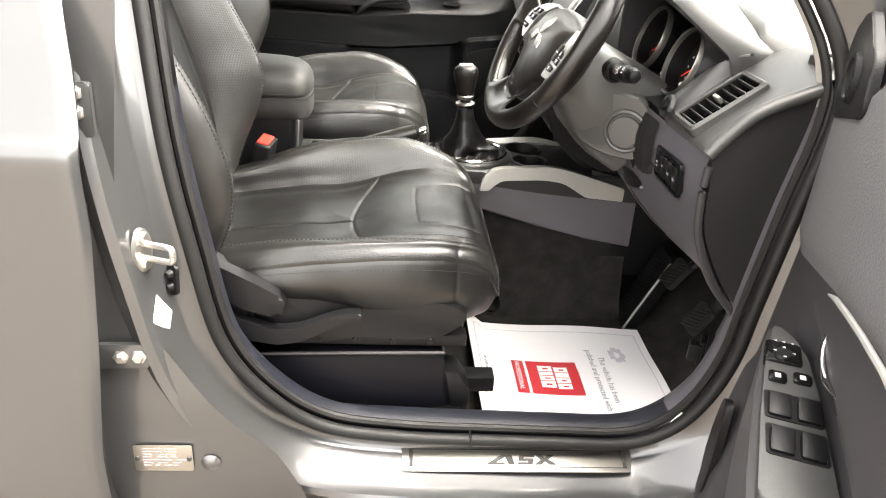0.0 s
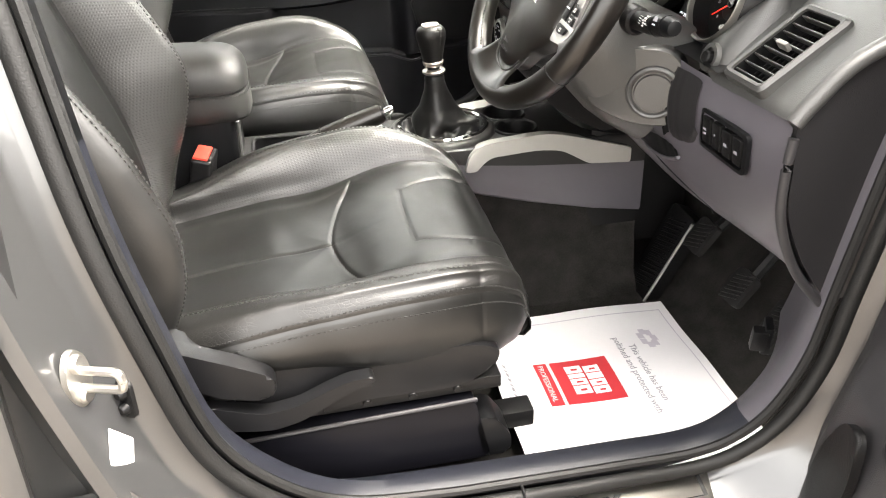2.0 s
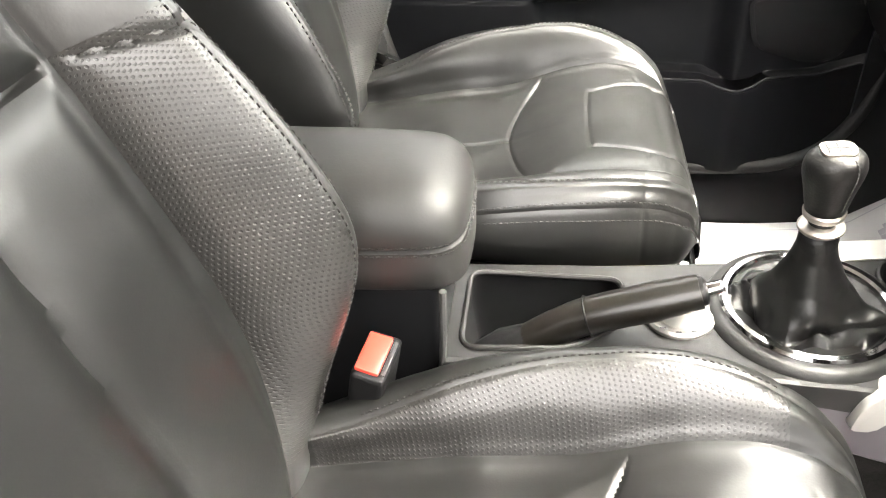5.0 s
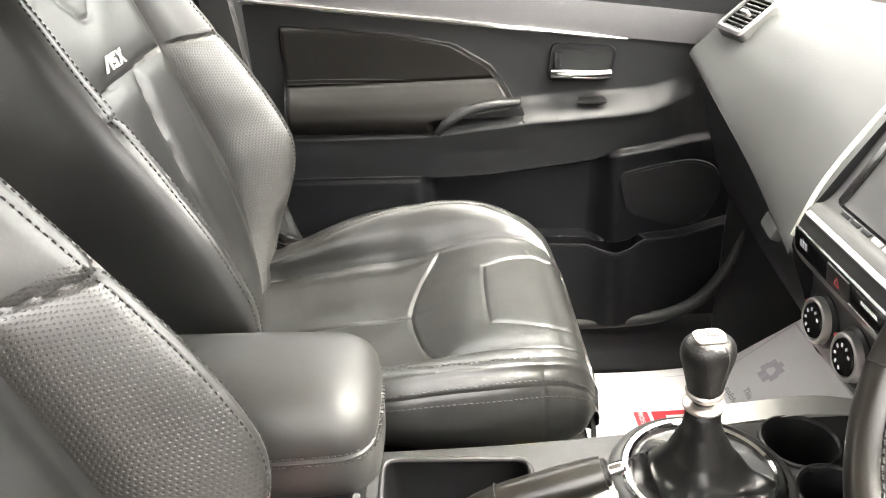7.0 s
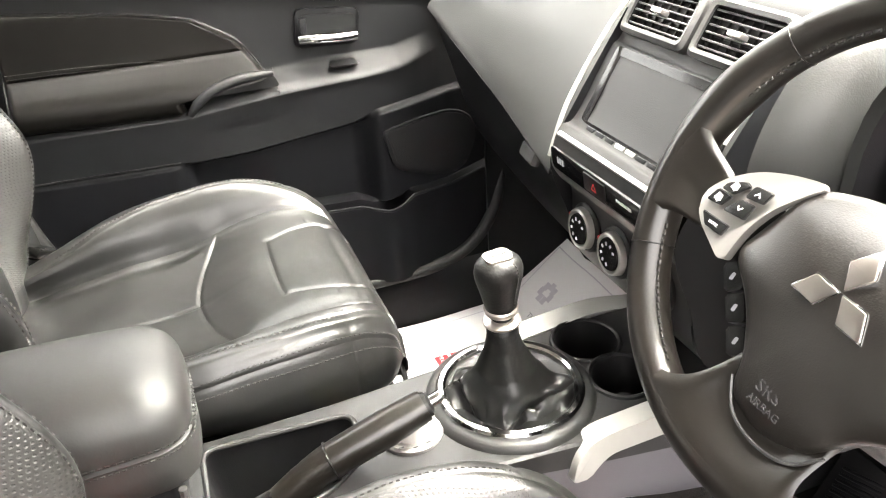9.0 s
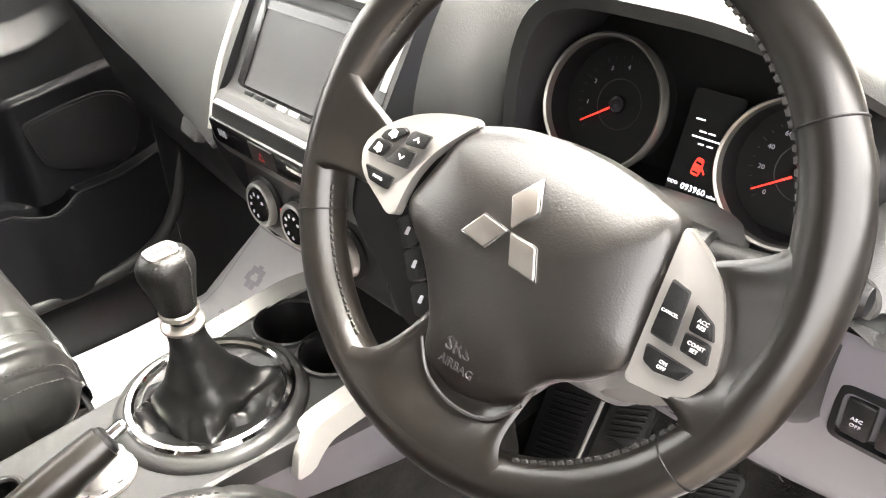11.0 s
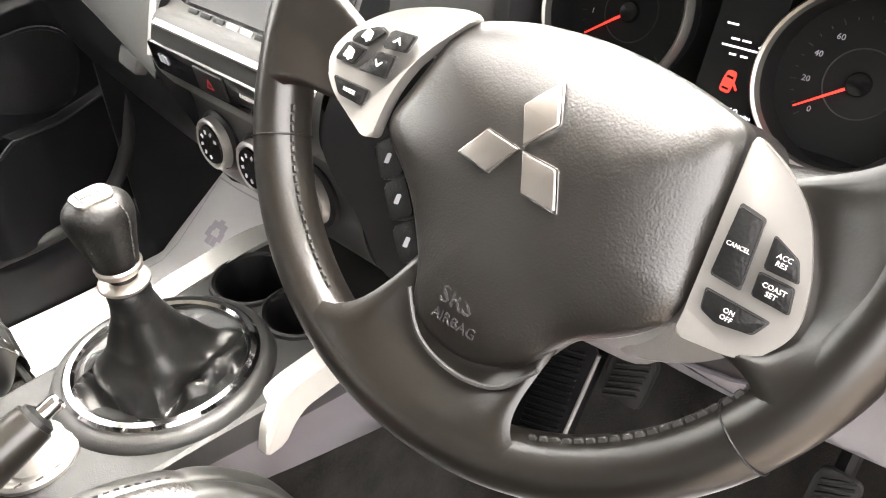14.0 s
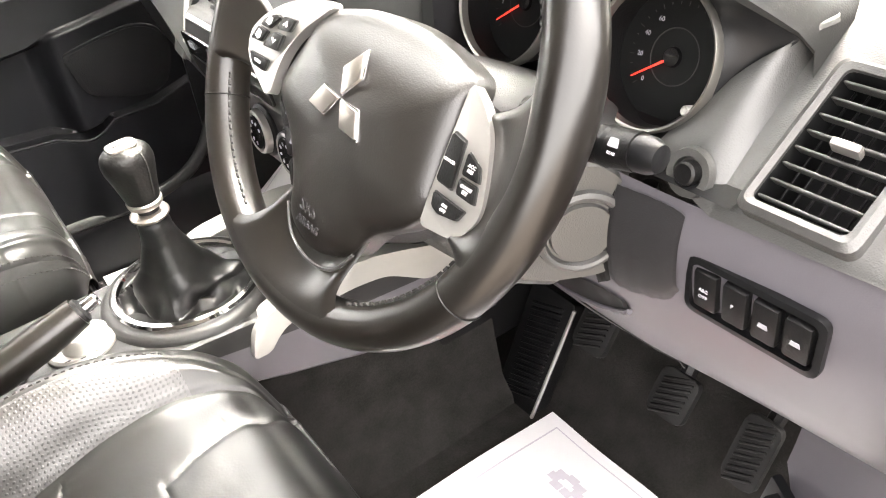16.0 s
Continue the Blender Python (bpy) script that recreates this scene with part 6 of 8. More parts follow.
part("lock_housing", bm_loft([[tuple(dm @ Vector((x * f + 0.004 * (1 - f), y * f, z))) for x, y in shell] for f, z in ((1.08, -0.085), (1.04, -0.040), (1.0, -0.016), (0.975, -0.009), (0.93, -0.006))], True, True), DASH, dash, "rounded housing round the ignition cover")
part("reset_stem", bm_tube([(0.445, 0.212, 0.984), (0.428, 0.212, 0.990), (0.426, 0.212, 0.991)], [0.0045, 0.0042, 0.003], 14), SATIN, dash, "small silver reset stem")
km = frame_of((0.400, 0.183, 0.962), (0.0, -1, 0), (0.3, 0, 1))
part("knob_surround", bm_lathe([(0.019, -0.004), (0.0175, 0.002), (0.012, 0.002), (0.011, -0.002)], km, 30), DASH, dash)
part("trip_knob", bm_lathe([(0.0088, -0.003), (0.0088, 0.006), (0.007, 0.0075), (0, 0.007)], km, 24), TRIM_BLACK, dash)

# instrument hood and gauges
hood = []
for k, x in enumerate((0.56, 0.50, 0.44, 0.395, 0.385, 0.392, 0.45)):
    zt = (1.10, 1.128, 1.140, 1.137, 1.130, 1.120, 1.105)[k]
    g = (0.0, 0.0, 0.0, 0.0, 0.0, -0.008, -0.02)[k]
    ring = [(x + 0.02 * abs(a) ** 3, 0.342 + a * (0.166 + g + 0.004 * max(0.0, (x - 0.40) / 0.16)), 0.94 + (zt - 0.94 + g * 0.3) * (1 - abs(a) ** 5.0) ** 0.42) for a in np.linspace(1, 0, 23)]
    # towards the door the hood sweeps forward and falls into the dash top
    end = (1.058, 1.058, 1.056, 1.052, 1.048, 1.043, 1.03)[k]
    mid = ring[-1][2]
    for s in np.linspace(0.045, 1.0, 22):
        ring.append((0.392 + 0.083 * s ** 2.5 + (x - 0.392) * (1 - 0.5 * s), 0.342 - 0.18 * s, mid - (mid - end) * s ** 2.3))
    ring.append((ring[-1][0] + 0.006, 0.152, end - 0.012))
    ring.append((ring[-2][0] + 0.012, 0.148, end - 0.06))
    hood.append(ring)
part("hood_lining", bm_sheet([[(p[0] + dx, 0.342 + (p[1] - 0.342) * f, p[2] - dz) for p in hood[5]] for dx, f, dz in ((0.0, 1.0, 0.0), (0.03, 0.985, 0.004), (0.07, 0.97, 0.008), (0.12, 0.96, 0.010))]), END_COVER, dash, "dark lining inside the instrument hood")
part("instrument_hood", bm_sheet(hood[:6]), DASH_UPPER, dash, "grained hood over the instruments")
back = [[(0.475 + 0.03 * v, 0.342 + a * 0.20, 0.93 + (0.18 - 0.11 * max(0.0, -a) ** 1.5) * v) for a in np.linspace(-0.72, 1, 12)] for v in np.linspace(0, 1, 6)]
part("instrument_panel", bm_sheet(back), INSTRUMENT, dash, "black instrument cluster face")
lo = [[(0.39 + 0.085 * v, 0.342 + a * 0.20, 0.955 + 0.01 * v) for a in np.linspace(-1, 1, 8)] for v in np.linspace(0, 1, 4)]
part("cluster_shelf", bm_sheet(lo), TRIM_DARK, dash)
# facia between the outer instrument and the edge of the hood
lip = spline([hood[5][i] for i in (32, 35, 38, 41, 44)] + [(0.456, 0.188, 1.020), (0.430, 0.216, 0.981), (0.412, 0.235, 0.953)], 40)
ringm = frame_of((0.439, 0.255, 1.017), (0, -1, 0), (0.32, 0, 0.95))
inner = [tuple(ringm @ Vector((0.0565 * math.cos(a), 0.0565 * math.sin(a), -0.004))) for a in np.linspace(radians(105), radians(-95), 40)]
part("hood_facia", bm_sheet([[tuple(Vector(p).lerp(Vector(q), f) + Vector((0.006, 0.004, 0)) * math.sin(math.pi * f)) for p, q in zip(lip, inner)] for f in np.linspace(0, 1, 8)]), DOOR_PLASTIC, dash, "dark facia beside the instruments")
edge = spline([(0.520, 0.160, 1.043), (0.504, 0.160, 1.034), (0.450, 0.160, 0.992), (0.406, 0.160, 0.952), (0.396, 0.160, 0.938)], 30)
crest = spline([(0.500, 0.150, 1.050), (0.474, 0.164, 1.041), (0.456, 0.188, 1.020), (0.430, 0.216, 0.981), (0.412, 0.235, 0.950)], 30)
part("corner_roll", bm_sheet([[tuple(Vector(p).lerp(Vector(q), f) + Vector((-0.004, 0, 0.007)) * math.sin(math.pi * f)) for p, q in zip(edge, crest)] for f in np.linspace(0, 1, 8)]), DASH, dash, "rounded dash corner beside the instruments")
for (gy, gz2, R) in ((0.423, 1.026, 0.057), (0.255, 1.017, 0.055)):
    gm = frame_of((0.439, gy, gz2), (0, -1, 0), (0.32, 0, 0.95))
    g = part("gauge", bm_lathe([(R + 0.002, -0.008), (R + 0.0025, 0.002), (R + 0.0010, 0.0045), (R - 0.001, 0.003), (R - 0.002, -0.004)], gm, 64), RING, dash, "round instrument with a satin silver ring")
    part("dial_wall", bm_lathe([(R - 0.0015, -0.003), (R - 0.003, -0.030)], gm, 64), TRIM_BLACK, g)
    part("dial_face", bm_lathe([(R - 0.002, 0.0), (0, 0.0)], gm @ pose(0, 0, -0.029), 48), INSTRUMENT, g)
    part("inner_ring", bm_lathe([(0.0225, 0.0), (0.022, 0.0003), (0.0215, 0.0)], gm @ pose(0, 0, -0.0285), 48), THREAD, g)
    for k in range(25):
        a = radians(222 - k * 264 / 24)
        L = 0.004 if k % 3 == 0 else 0.002
        part("tick", bm_prism([(-L / 2, -0.0003), (L / 2, -0.0003), (L / 2, 0.0003), (-L / 2, 0.0003)], 0.0003, gm @ pose(0.0405 * math.cos(a), 0.0405 * math.sin(a), -0.0287) @ pose(0, 0, 0, 0, 0, math.degrees(a))), THREAD, g)
    a = radians(205)
    part("needle", bm_prism([(0.008, -0.0009), (0.040, -0.0005), (0.040, 0.0005), (0.008, 0.0009)], 0.0008, gm @ pose(0, 0, -0.026, 0, 0, 215)), LIT_RED, g, "red needle")
    part("needle_hub", bm_lathe([(0.008, 0), (0.007, 0.003), (0, 0.0035)], gm @ pose(0, 0, -0.027), 24), GLOSS_BLACK, g)
    words = (("0", 224), ("20", 188), ("40", 158), ("60", 130)) if gy < 0.3 else (("1", 190), ("2", 155), ("3", 120), ("4", 90))
    for wd, deg in words:
        a = radians(deg)
        part("numeral", bm_text(wd, 0.0055, gm @ pose(0.0325 * math.cos(a), 0.0325 * math.sin(a), -0.0285), 0.0002), INK_GREY, g)
mm = frame_of((0.454, 0.331, 1.008), (0, -1, 0), (0.32, 0, 0.95))
disp = part("info_display", bm_prism(rounded([(-0.022, -0.045), (0.022, -0.045), (0.022, 0.045), (-0.022, 0.045)], 0.003), 0.001, mm), INSTRUMENT, dash, "lit information display")
part("odometer", bm_text("093960", 0.0075, mm @ pose(0.002, -0.034, 0.0012), 0.0001), LIT_WHITE, disp)
part("unit_print", bm_text("miles", 0.004, mm @ pose(0.019, -0.035, 0.0012), 0.0001), LIT_WHITE, disp)
part("unit_print", bm_text("ODO", 0.004, mm @ pose(-0.017, -0.033, 0.0012), 0.0001), LIT_WHITE, disp)
part("warning_symbol", bm_prism(rounded([(-0.0038, -0.0075), (0.0038, -0.0075), (0.0042, 0.002), (0.003, 0.0075), (-0.003, 0.0075), (-0.0042, 0.002)], 0.002), 0.0006, mm @ pose(0.0, -0.015, 0.001, 0, 0, -8)), LIT_RED, disp, "red open door warning symbol")
for y0, y1 in ((0.0022, 0.0040), (-0.0055, -0.0040)):
    part("warning_gap", bm_prism([(-0.0028, y0), (0.0028, y0), (0.0024, y1), (-0.0024, y1)], 0.0009, mm @ pose(0.0, -0.015, 0.001, 0, 0, -8)), INSTRUMENT, disp)
part("warning_wing", bm_prism([(0.004, 0.001), (0.008, -0.003), (0.0075, -0.0042), (0.004, -0.001)], 0.0006, mm @ pose(0.0, -0.015, 0.001, 0, 0, -8)), LIT_RED, disp)
for x0, x1, y in ((-0.008, -0.002, 0.012), (0.0, 0.006, 0.012), (-0.013, 0.012, 0.007), (-0.006, -0.001, 0.002), (0.002, 0.007, 0.002), (-0.014, -0.006, 0.021), (0.012, 0.021, 0.010), (0.013, 0.022, 0.001)):
    part("display_bar", bm_prism([(x0, y), (x1, y), (x1, y + 0.0012), (x0, y + 0.0012)], 0.0003, mm @ pose(0, 0, 0.001)), LIT_WHITE, disp)

# centre stack
cs = [(0.552, [(0.85, 1.07), (0.60, 1.125), (0.44, 1.146), (0.392, 1.142), (0.352, 1.080), (0.338, 1.066), (0.296, 0.994), (0.277, 0.984), (0.268, 0.972), (0.262, 0.940), (0.275, 0.915), (0.292, 0.895), (0.296, 0.83), (0.315, 0.79), (0.38, 0.73), (0.50, 0.70)]),
      (0.80, [(0.85, 1.07), (0.60, 1.125), (0.44, 1.146), (0.392, 1.142), (0.352, 1.080), (0.338, 1.066), (0.296, 0.994), (0.277, 0.984), (0.268, 0.972), (0.262, 0.940), (0.275, 0.915), (0.292, 0.895), (0.296, 0.83), (0.315, 0.79), (0.38, 0.73), (0.50, 0.70)])]
part("centre_panel", bm_sheet(swept(cs, 20, 120)), CONSOLE, dash, "dark grey centre stack")
for s, y in ((-1, 0.550), (1, 0.803)):
    path = spline([(0.36, y, 1.118), (0.334, y, 1.088), (0.285, y, 1.010), (0.2615, y, 0.945)], 40)[:40 if s > 0 else 22]
    part("stack_trim", bm_tube(path, 0.0030, 10), SATIN, dash, "satin silver edge strip")
    side = [[(x, y, z) for x, z in ((a, b), (a + 0.15, b))] for a, b in [(p[0], p[2]) for p in spline([(0.36, y, 1.11), (0.29, y, 1.0), (0.262, y, 0.94), (0.29, y, 0.86), (0.32, y, 0.78), (0.42, y, 0.72)], 20)]]
    part("side_cheek", bm_sheet(side), TRIM_DARK, dash)
scm = frame_of((0.318, 0.676, 1.026), (0, -1, 0), (0.50, 0, 0.86))
o = rounded([(-0.112, -0.052), (0.112, -0.052), (0.112, 0.052), (-0.112, 0.052)], 0.006)
i = rounded([(-0.098, -0.040), (0.098, -0.040), (0.098, 0.042), (-0.098, 0.042)], 0.003)
scr = part("head_unit", bm_loft([[tuple(scm @ Vector((x, y, z))) for x, y in r] for r, z in ((o, -0.004), (o, 0.003), (i, 0.004), (i, 0.001))], True, True), GLOSS_BLACK, dash, "gloss black head unit")
part("touch_screen", bm_prism(i, 0.002, scm @ pose(0, 0, 0.0), 0.0004), SCREEN, scr, "switched-off touch screen")
for k in range(9):
    part("head_unit_key", bm_box((0.016, 0.005, 0.004), scm @ pose(-0.082 + 0.0205 * k, -0.0465, 0.004), 0.001), SATIN if k in (3, 4) else TRIM_DARK, scr)
part("silver_ledge", bm_loft([[(0.286, y, 0.9850), (0.276, y, 0.9815), (0.2665, y, 0.9765), (0.267, y, 0.9740), (0.30, y, 0.975)] for y in np.linspace(0.56, 0.795, 6)], True, True), SILVER, dash, "satin silver ledge under the display")
hz = frame_of((0.2595, 0.676, 0.952), (0, -1, 0), (-0.15, 0, 1))
strip = part("switch_strip", bm_prism(rounded([(-0.112, -0.014), (0.112, -0.014), (0.112, 0.014), (-0.112, 0.014)], 0.004), 0.003, hz, 0.001), GLOSS_BLACK, dash, "black strip with the hazard switch")
part("hazard_switch", bm_box((0.044, 0.022, 0.004), hz @ pose(-0.012, 0, 0.003), 0.001), TRIM_BLACK, strip)
tri_o, tri_i = [(-0.006, -0.005), (0.006, -0.005), (0, 0.0055)], [(-0.0035, -0.0035), (0.0035, -0.0035), (0, 0.0025)]
part("hazard_symbol", bm_loft([[tuple(hz @ pose(-0.012, 0, 0.0053) @ Vector((x, y, 0))) for x, y in r] for r in (tri_o, tri_i)], True, False), RED_MARK, strip, "red warning triangle", smooth=False)
part("strip_print", bm_text("PASSENGER", 0.0055, hz @ pose(0.045, 0.002, 0.0032), 0.0002), WHITE_MARK, strip)
for k in range(3):
    part("strip_mark", bm_prism([(-0.098 + 0.0055 * k, -0.004), (-0.0945 + 0.0055 * k, -0.004), (-0.0945 + 0.0055 * k, 0.004), (-0.098 + 0.0055 * k, 0.004)], 0.0034, hz), INK_GREY, strip)
for k, y in enumerate((0.760, 0.690, 0.612)):
    dm = frame_of((0.290, y, 0.858), (0, -1, 0), (0.05, 0, 1))
    d = part("climate_dial", bm_lathe([(0.0275, -0.006), (0.0268, 0.006), (0.0258, 0.010), (0.0235, 0.0115), (0.0215, 0.0105), (0.0205, 0.008)], dm, 44), SILVER, dash, "round climate dial with a satin rim")
    part("dial_skirt", bm_lathe([(0.0325, -0.006), (0.0318, 0.0), (0.0278, 0.003)], dm, 44), TRIM_BLACK, d)
    part("dial_cap", bm_lathe([(0.0205, 0.0085), (0.0195, 0.0115), (0, 0.012)], dm, 36), GLOSS_BLACK, d)
    for q in range(7):
        a = radians(30 + q * 40)
        part("dial_mark", bm_prism([(-0.002, -0.0015), (0.002, -0.0015), (0.002, 0.0015), (-0.002, 0.0015)], 0.0004, dm @ pose(0.013 * math.cos(a), 0.013 * math.sin(a), 0.0118, 0, 0, q * 50)), INK_PALE, d)
    part("pointer", bm_lathe([(0, 0.004), (0.003, 0.003), (0.0034, 0)], dm @ pose(-0.034, 0.004, 0.0), 12), RED_MARK, d, "red pointer dot")
for s in (-1, 1):
    cvm = frame_of((0.372, 0.676 + s * 0.062, 1.110), (0, -1, 0), (0.50, 0, 0.86))
    vent(dash, cvm, 0.100, 0.046, 6, 0.0, "centre air vent with thin slats")

# passenger side: upper pad, edge and glovebox
pu = [(0.806, [(0.86, 1.06), (0.62, 1.115), (0.45, 1.135), (0.385, 1.118), (0.335, 1.06), (0.288, 0.98), (0.266, 0.932), (0.262, 0.920)]),
      (1.06, [(0.85, 1.06), (0.62, 1.110), (0.46, 1.128), (0.395, 1.110), (0.350, 1.06), (0.315, 1.00), (0.300, 0.965), (0.296, 0.953)]),
      (1.345, [(0.80, 1.05), (0.58, 1.095), (0.46, 1.108), (0.400, 1.100), (0.360, 1.078), (0.328, 1.048), (0.308, 1.030), (0.303, 1.020)])]
part("upper_pad", bm_sheet(swept(pu, 50)), DASH_UPPER, dash, "soft grained upper dash pad")
pl = [(0.806, [(0.262, 0.919), (0.272, 0.914), (0.290, 0.880), (0.32, 0.80), (0.38, 0.72), (0.46, 0.66), (0.66, 0.62)]),
      (1.06, [(0.296, 0.952), (0.306, 0.946), (0.318, 0.900), (0.34, 0.82), (0.39, 0.73), (0.46, 0.67), (0.66, 0.62)]),
      (1.345, [(0.303, 1.019), (0.314, 1.010), (0.332, 0.95), (0.36, 0.86), (0.40, 0.76), (0.47, 0.69), (0.66, 0.64)])]
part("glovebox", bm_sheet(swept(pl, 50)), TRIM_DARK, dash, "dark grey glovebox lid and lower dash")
part("glovebox_latch", bm_box((0.014, 0.05, 0.020), pose(0.287, 0.905, 0.905, 0, 22, -7), 0.004), DASH, dash, "grey glovebox latch")
pvm = frame_of((0.372, 1.275, 1.086), (0.10, -1, 0), (0.62, 0, 0.5))
vent(dash, pvm, 0.07, 0.06, 8, 0.0, "passenger air vent with fine slats")

# steering column with stalks
col = thing("steering_column", (0.36, 0.33, 0.95), "grey steering column cover with control stalks", "steering column")
ax = Vector((0.8776, 0.0815, -0.4723))
rows = []
for d, w, top, low in ((0.030, 0.044, 0.022, 0.055), (0.045, 0.060, 0.026, 0.090), (0.11, 0.076, 0.028, 0.125), (0.17, 0.086, 0.030, 0.146), (0.23, 0.088, 0.030, 0.150)):
    c = Vector((0.2354, 0.3336, 1.0466)) + ax * d
    rows.append([tuple(c + Vector((0.0925, -0.9957, 0)) * x + Vector((0.4703, 0.0437, 0.8814)) * y) for x, y in rounded([(-w, -low * 0.5), (-w * 0.6, -low), (w * 0.6, -low), (w, -low * 0.5), (w, top * 0.4), (w * 0.7, top), (-w * 0.7, top), (-w, top * 0.4)], 0.02, 5)])
part("shroud", bm_loft(rows, True, True), DASH, col, "smooth grey column shroud")


def stalk(s):
    base = Vector((0.2354, 0.3336, 1.0466)) + ax * 0.108
    r = Vector((0.0925, -0.9957, 0)) * s
    pts = [base + r * d + Vector((0, 0, 0.0)) + Vector((-0.012, 0, 0.012)) * (d / 0.16) - Vector((0, 0, 0.006)) * min(1.0, max(0.0, (0.166 - d) / 0.05)) for d in (0.070, 0.131, 0.147, 0.170, 0.188)]
    part("stalk", bm_tube([tuple(p) for p in pts[:3]], [0.0125, 0.0130, 0.0132], 20, up=(0.4, 0, 1)), TRIM_BLACK, col, "black control stalk")
    part("stalk_boot", bm_tube([tuple(pts[0] - r * 0.004), tuple(pts[0] + r * 0.016), tuple(pts[0] + r * 0.019)], [0.020, 0.0185, 0.015], 24, up=(0.4, 0, 1)), TRIM_BLACK, col, "round collar at the root of the stalk")
    part("stalk_barrel", bm_tube([tuple(p) for p in pts[2:4]], [0.0138, 0.0132], 20, up=(0.4, 0, 1)), TRIM_BLACK, col)
    part("stalk_tip", bm_tube([tuple(pts[3]), tuple(pts[3].lerp(pts[4], 0.5)), tuple(pts[3].lerp(pts[4], 0.9)), tuple(pts[4])], [0.0126, 0.0120, 0.009, 0.003], 20, up=(0.4, 0, 1)), TRIM_DARK, col)
    part("stalk_ring", bm_tube([tuple(pts[2] - r * 0.002), tuple(pts[2] + r * 0.002)], 0.0142, 20, up=(0.4, 0, 1)), TRIM_DARK, col)
    return pts


pts = stalk(1)
tm = frame_of(pts[1] + Vector((-0.0104, 0, 0.0051)), (0.0925, -0.9957, 0), (0.45, 0, 0.9))
for wd, x, y in (("MIST", 0.002, 0.0062), ("OFF", 0.0, 0.0030), ("AUTO", -0.001, -0.0002), ("LO PULL", 0.003, -0.0034), ("HI", -0.002, -0.0064)):
    part("stalk_print", bm_text(wd, 0.0033, tm @ pose(x, y, 0.002 - 38 * y * y), 0.0003), WHITE_MARK, col)
for k in range(4):
    y = -0.0052 + 0.0030 * k
    part("stalk_mark", bm_prism([(-0.013, y), (-0.0075, y - 0.0004), (-0.0075, y), (-0.013, y + 0.0004)], 0.0006, tm @ pose(0, 0, 0.002 - 38 * y * y)), WHITE_MARK, col)
tm2 = frame_of(pts[2].lerp(pts[3], 0.5) + Vector((-0.0115, 0, 0.0060)), (0.0925, -0.9957, 0), (0.45, 0, 0.9))
part("stalk_print", bm_text("REAR", 0.0026, tm2 @ pose(0, -0.004, 0.0008), 0.0003), INK_PALE, col)
part("stalk_mark", bm_prism(rounded([(-0.004, -0.002), (0.004, -0.002), (0.003, 0.004), (-0.003, 0.004)], 0.001), 0.0006, tm2 @ pose(0, 0.002, 0.001)), INK_GREY, col)
stalk(-1)


# ---- steering wheel ----
sw = thing("steering_wheel", (0.2354, 0.3336, 1.0466), "black leather three-spoke steering wheel with silver button panels", "steering wheel")
WM = frame_of((0.2354, 0.3336, 1.0466), (0.09249, -0.99571, 0), (0.47032, 0.04369, 0.88142))
HUB = WM @ pose(0.006, -0.018, 0, 0, 0, -6)
RIM, TUBE = 0.172, 0.0165


def rim_ring(a, m=24):
    """A ring of the rim's skin at an angle from the hub's own top, thicker at the thumb rests."""
    t = TUBE * (1 + 0.10 * math.exp(-((abs(abs(a) - 1.25)) / 0.22) ** 2))
    return [tuple(WM @ Vector(((RIM + t * 1.0 * math.cos(b)) * math.sin(a + radians(8)), (RIM + t * 1.0 * math.cos(b)) * math.cos(a + radians(8)), t * 1.12 * math.sin(b)))) for b in np.linspace(0, 2 * math.pi, m, endpoint=False)]


part("rim", bm_loft([rim_ring(a) for a in np.linspace(-math.pi, math.pi, 160, endpoint=False)], True, False, True), WHEEL_LEATHER, sw, "worn black leather rim")
for deg in (-118, -52, 52, 118):
    a = radians(deg)
    part("rim_seam", bm_tube([tuple(Vector(p) + (Vector(p) - WM @ Vector((RIM * math.sin(a + radians(8)), RIM * math.cos(a + radians(8)), 0))) * 0.02) for p in rim_ring(a, 28)], 0.0006, 6, closed=True), TRIM_BLACK, sw)
# inner lacing
for a0, a1 in ((-68, 68), (112, 152), (-152, -112)):
    path = []
    for d in np.linspace(a0, a1, int(abs(a1 - a0) * 1.1)):
        a = radians(d)
        c = WM @ Vector(((RIM - TUBE * 0.94) * math.sin(a + radians(8)), (RIM - TUBE * 0.94) * math.cos(a + radians(8)), TUBE * 0.45))
        n = WM.to_3x3() @ Vector((-math.sin(a + radians(8)), -math.cos(a + radians(8)), 0.5))
        path.append((c, n))
    part("lacing", bm_stitches(path, 0.0060, 0.0046, 0.0011, 0.0006), THREAD, sw, "zigzag lacing of the rim cover")


def bowed(bm, m):
    """Bends hub work back towards its top edge, then sets it on the hub."""
    for v in bm.verts:
        v.co.z -= 5.0 * max(0.0, v.co.y + 0.004) ** 2
    bm.transform(m)
    return bm


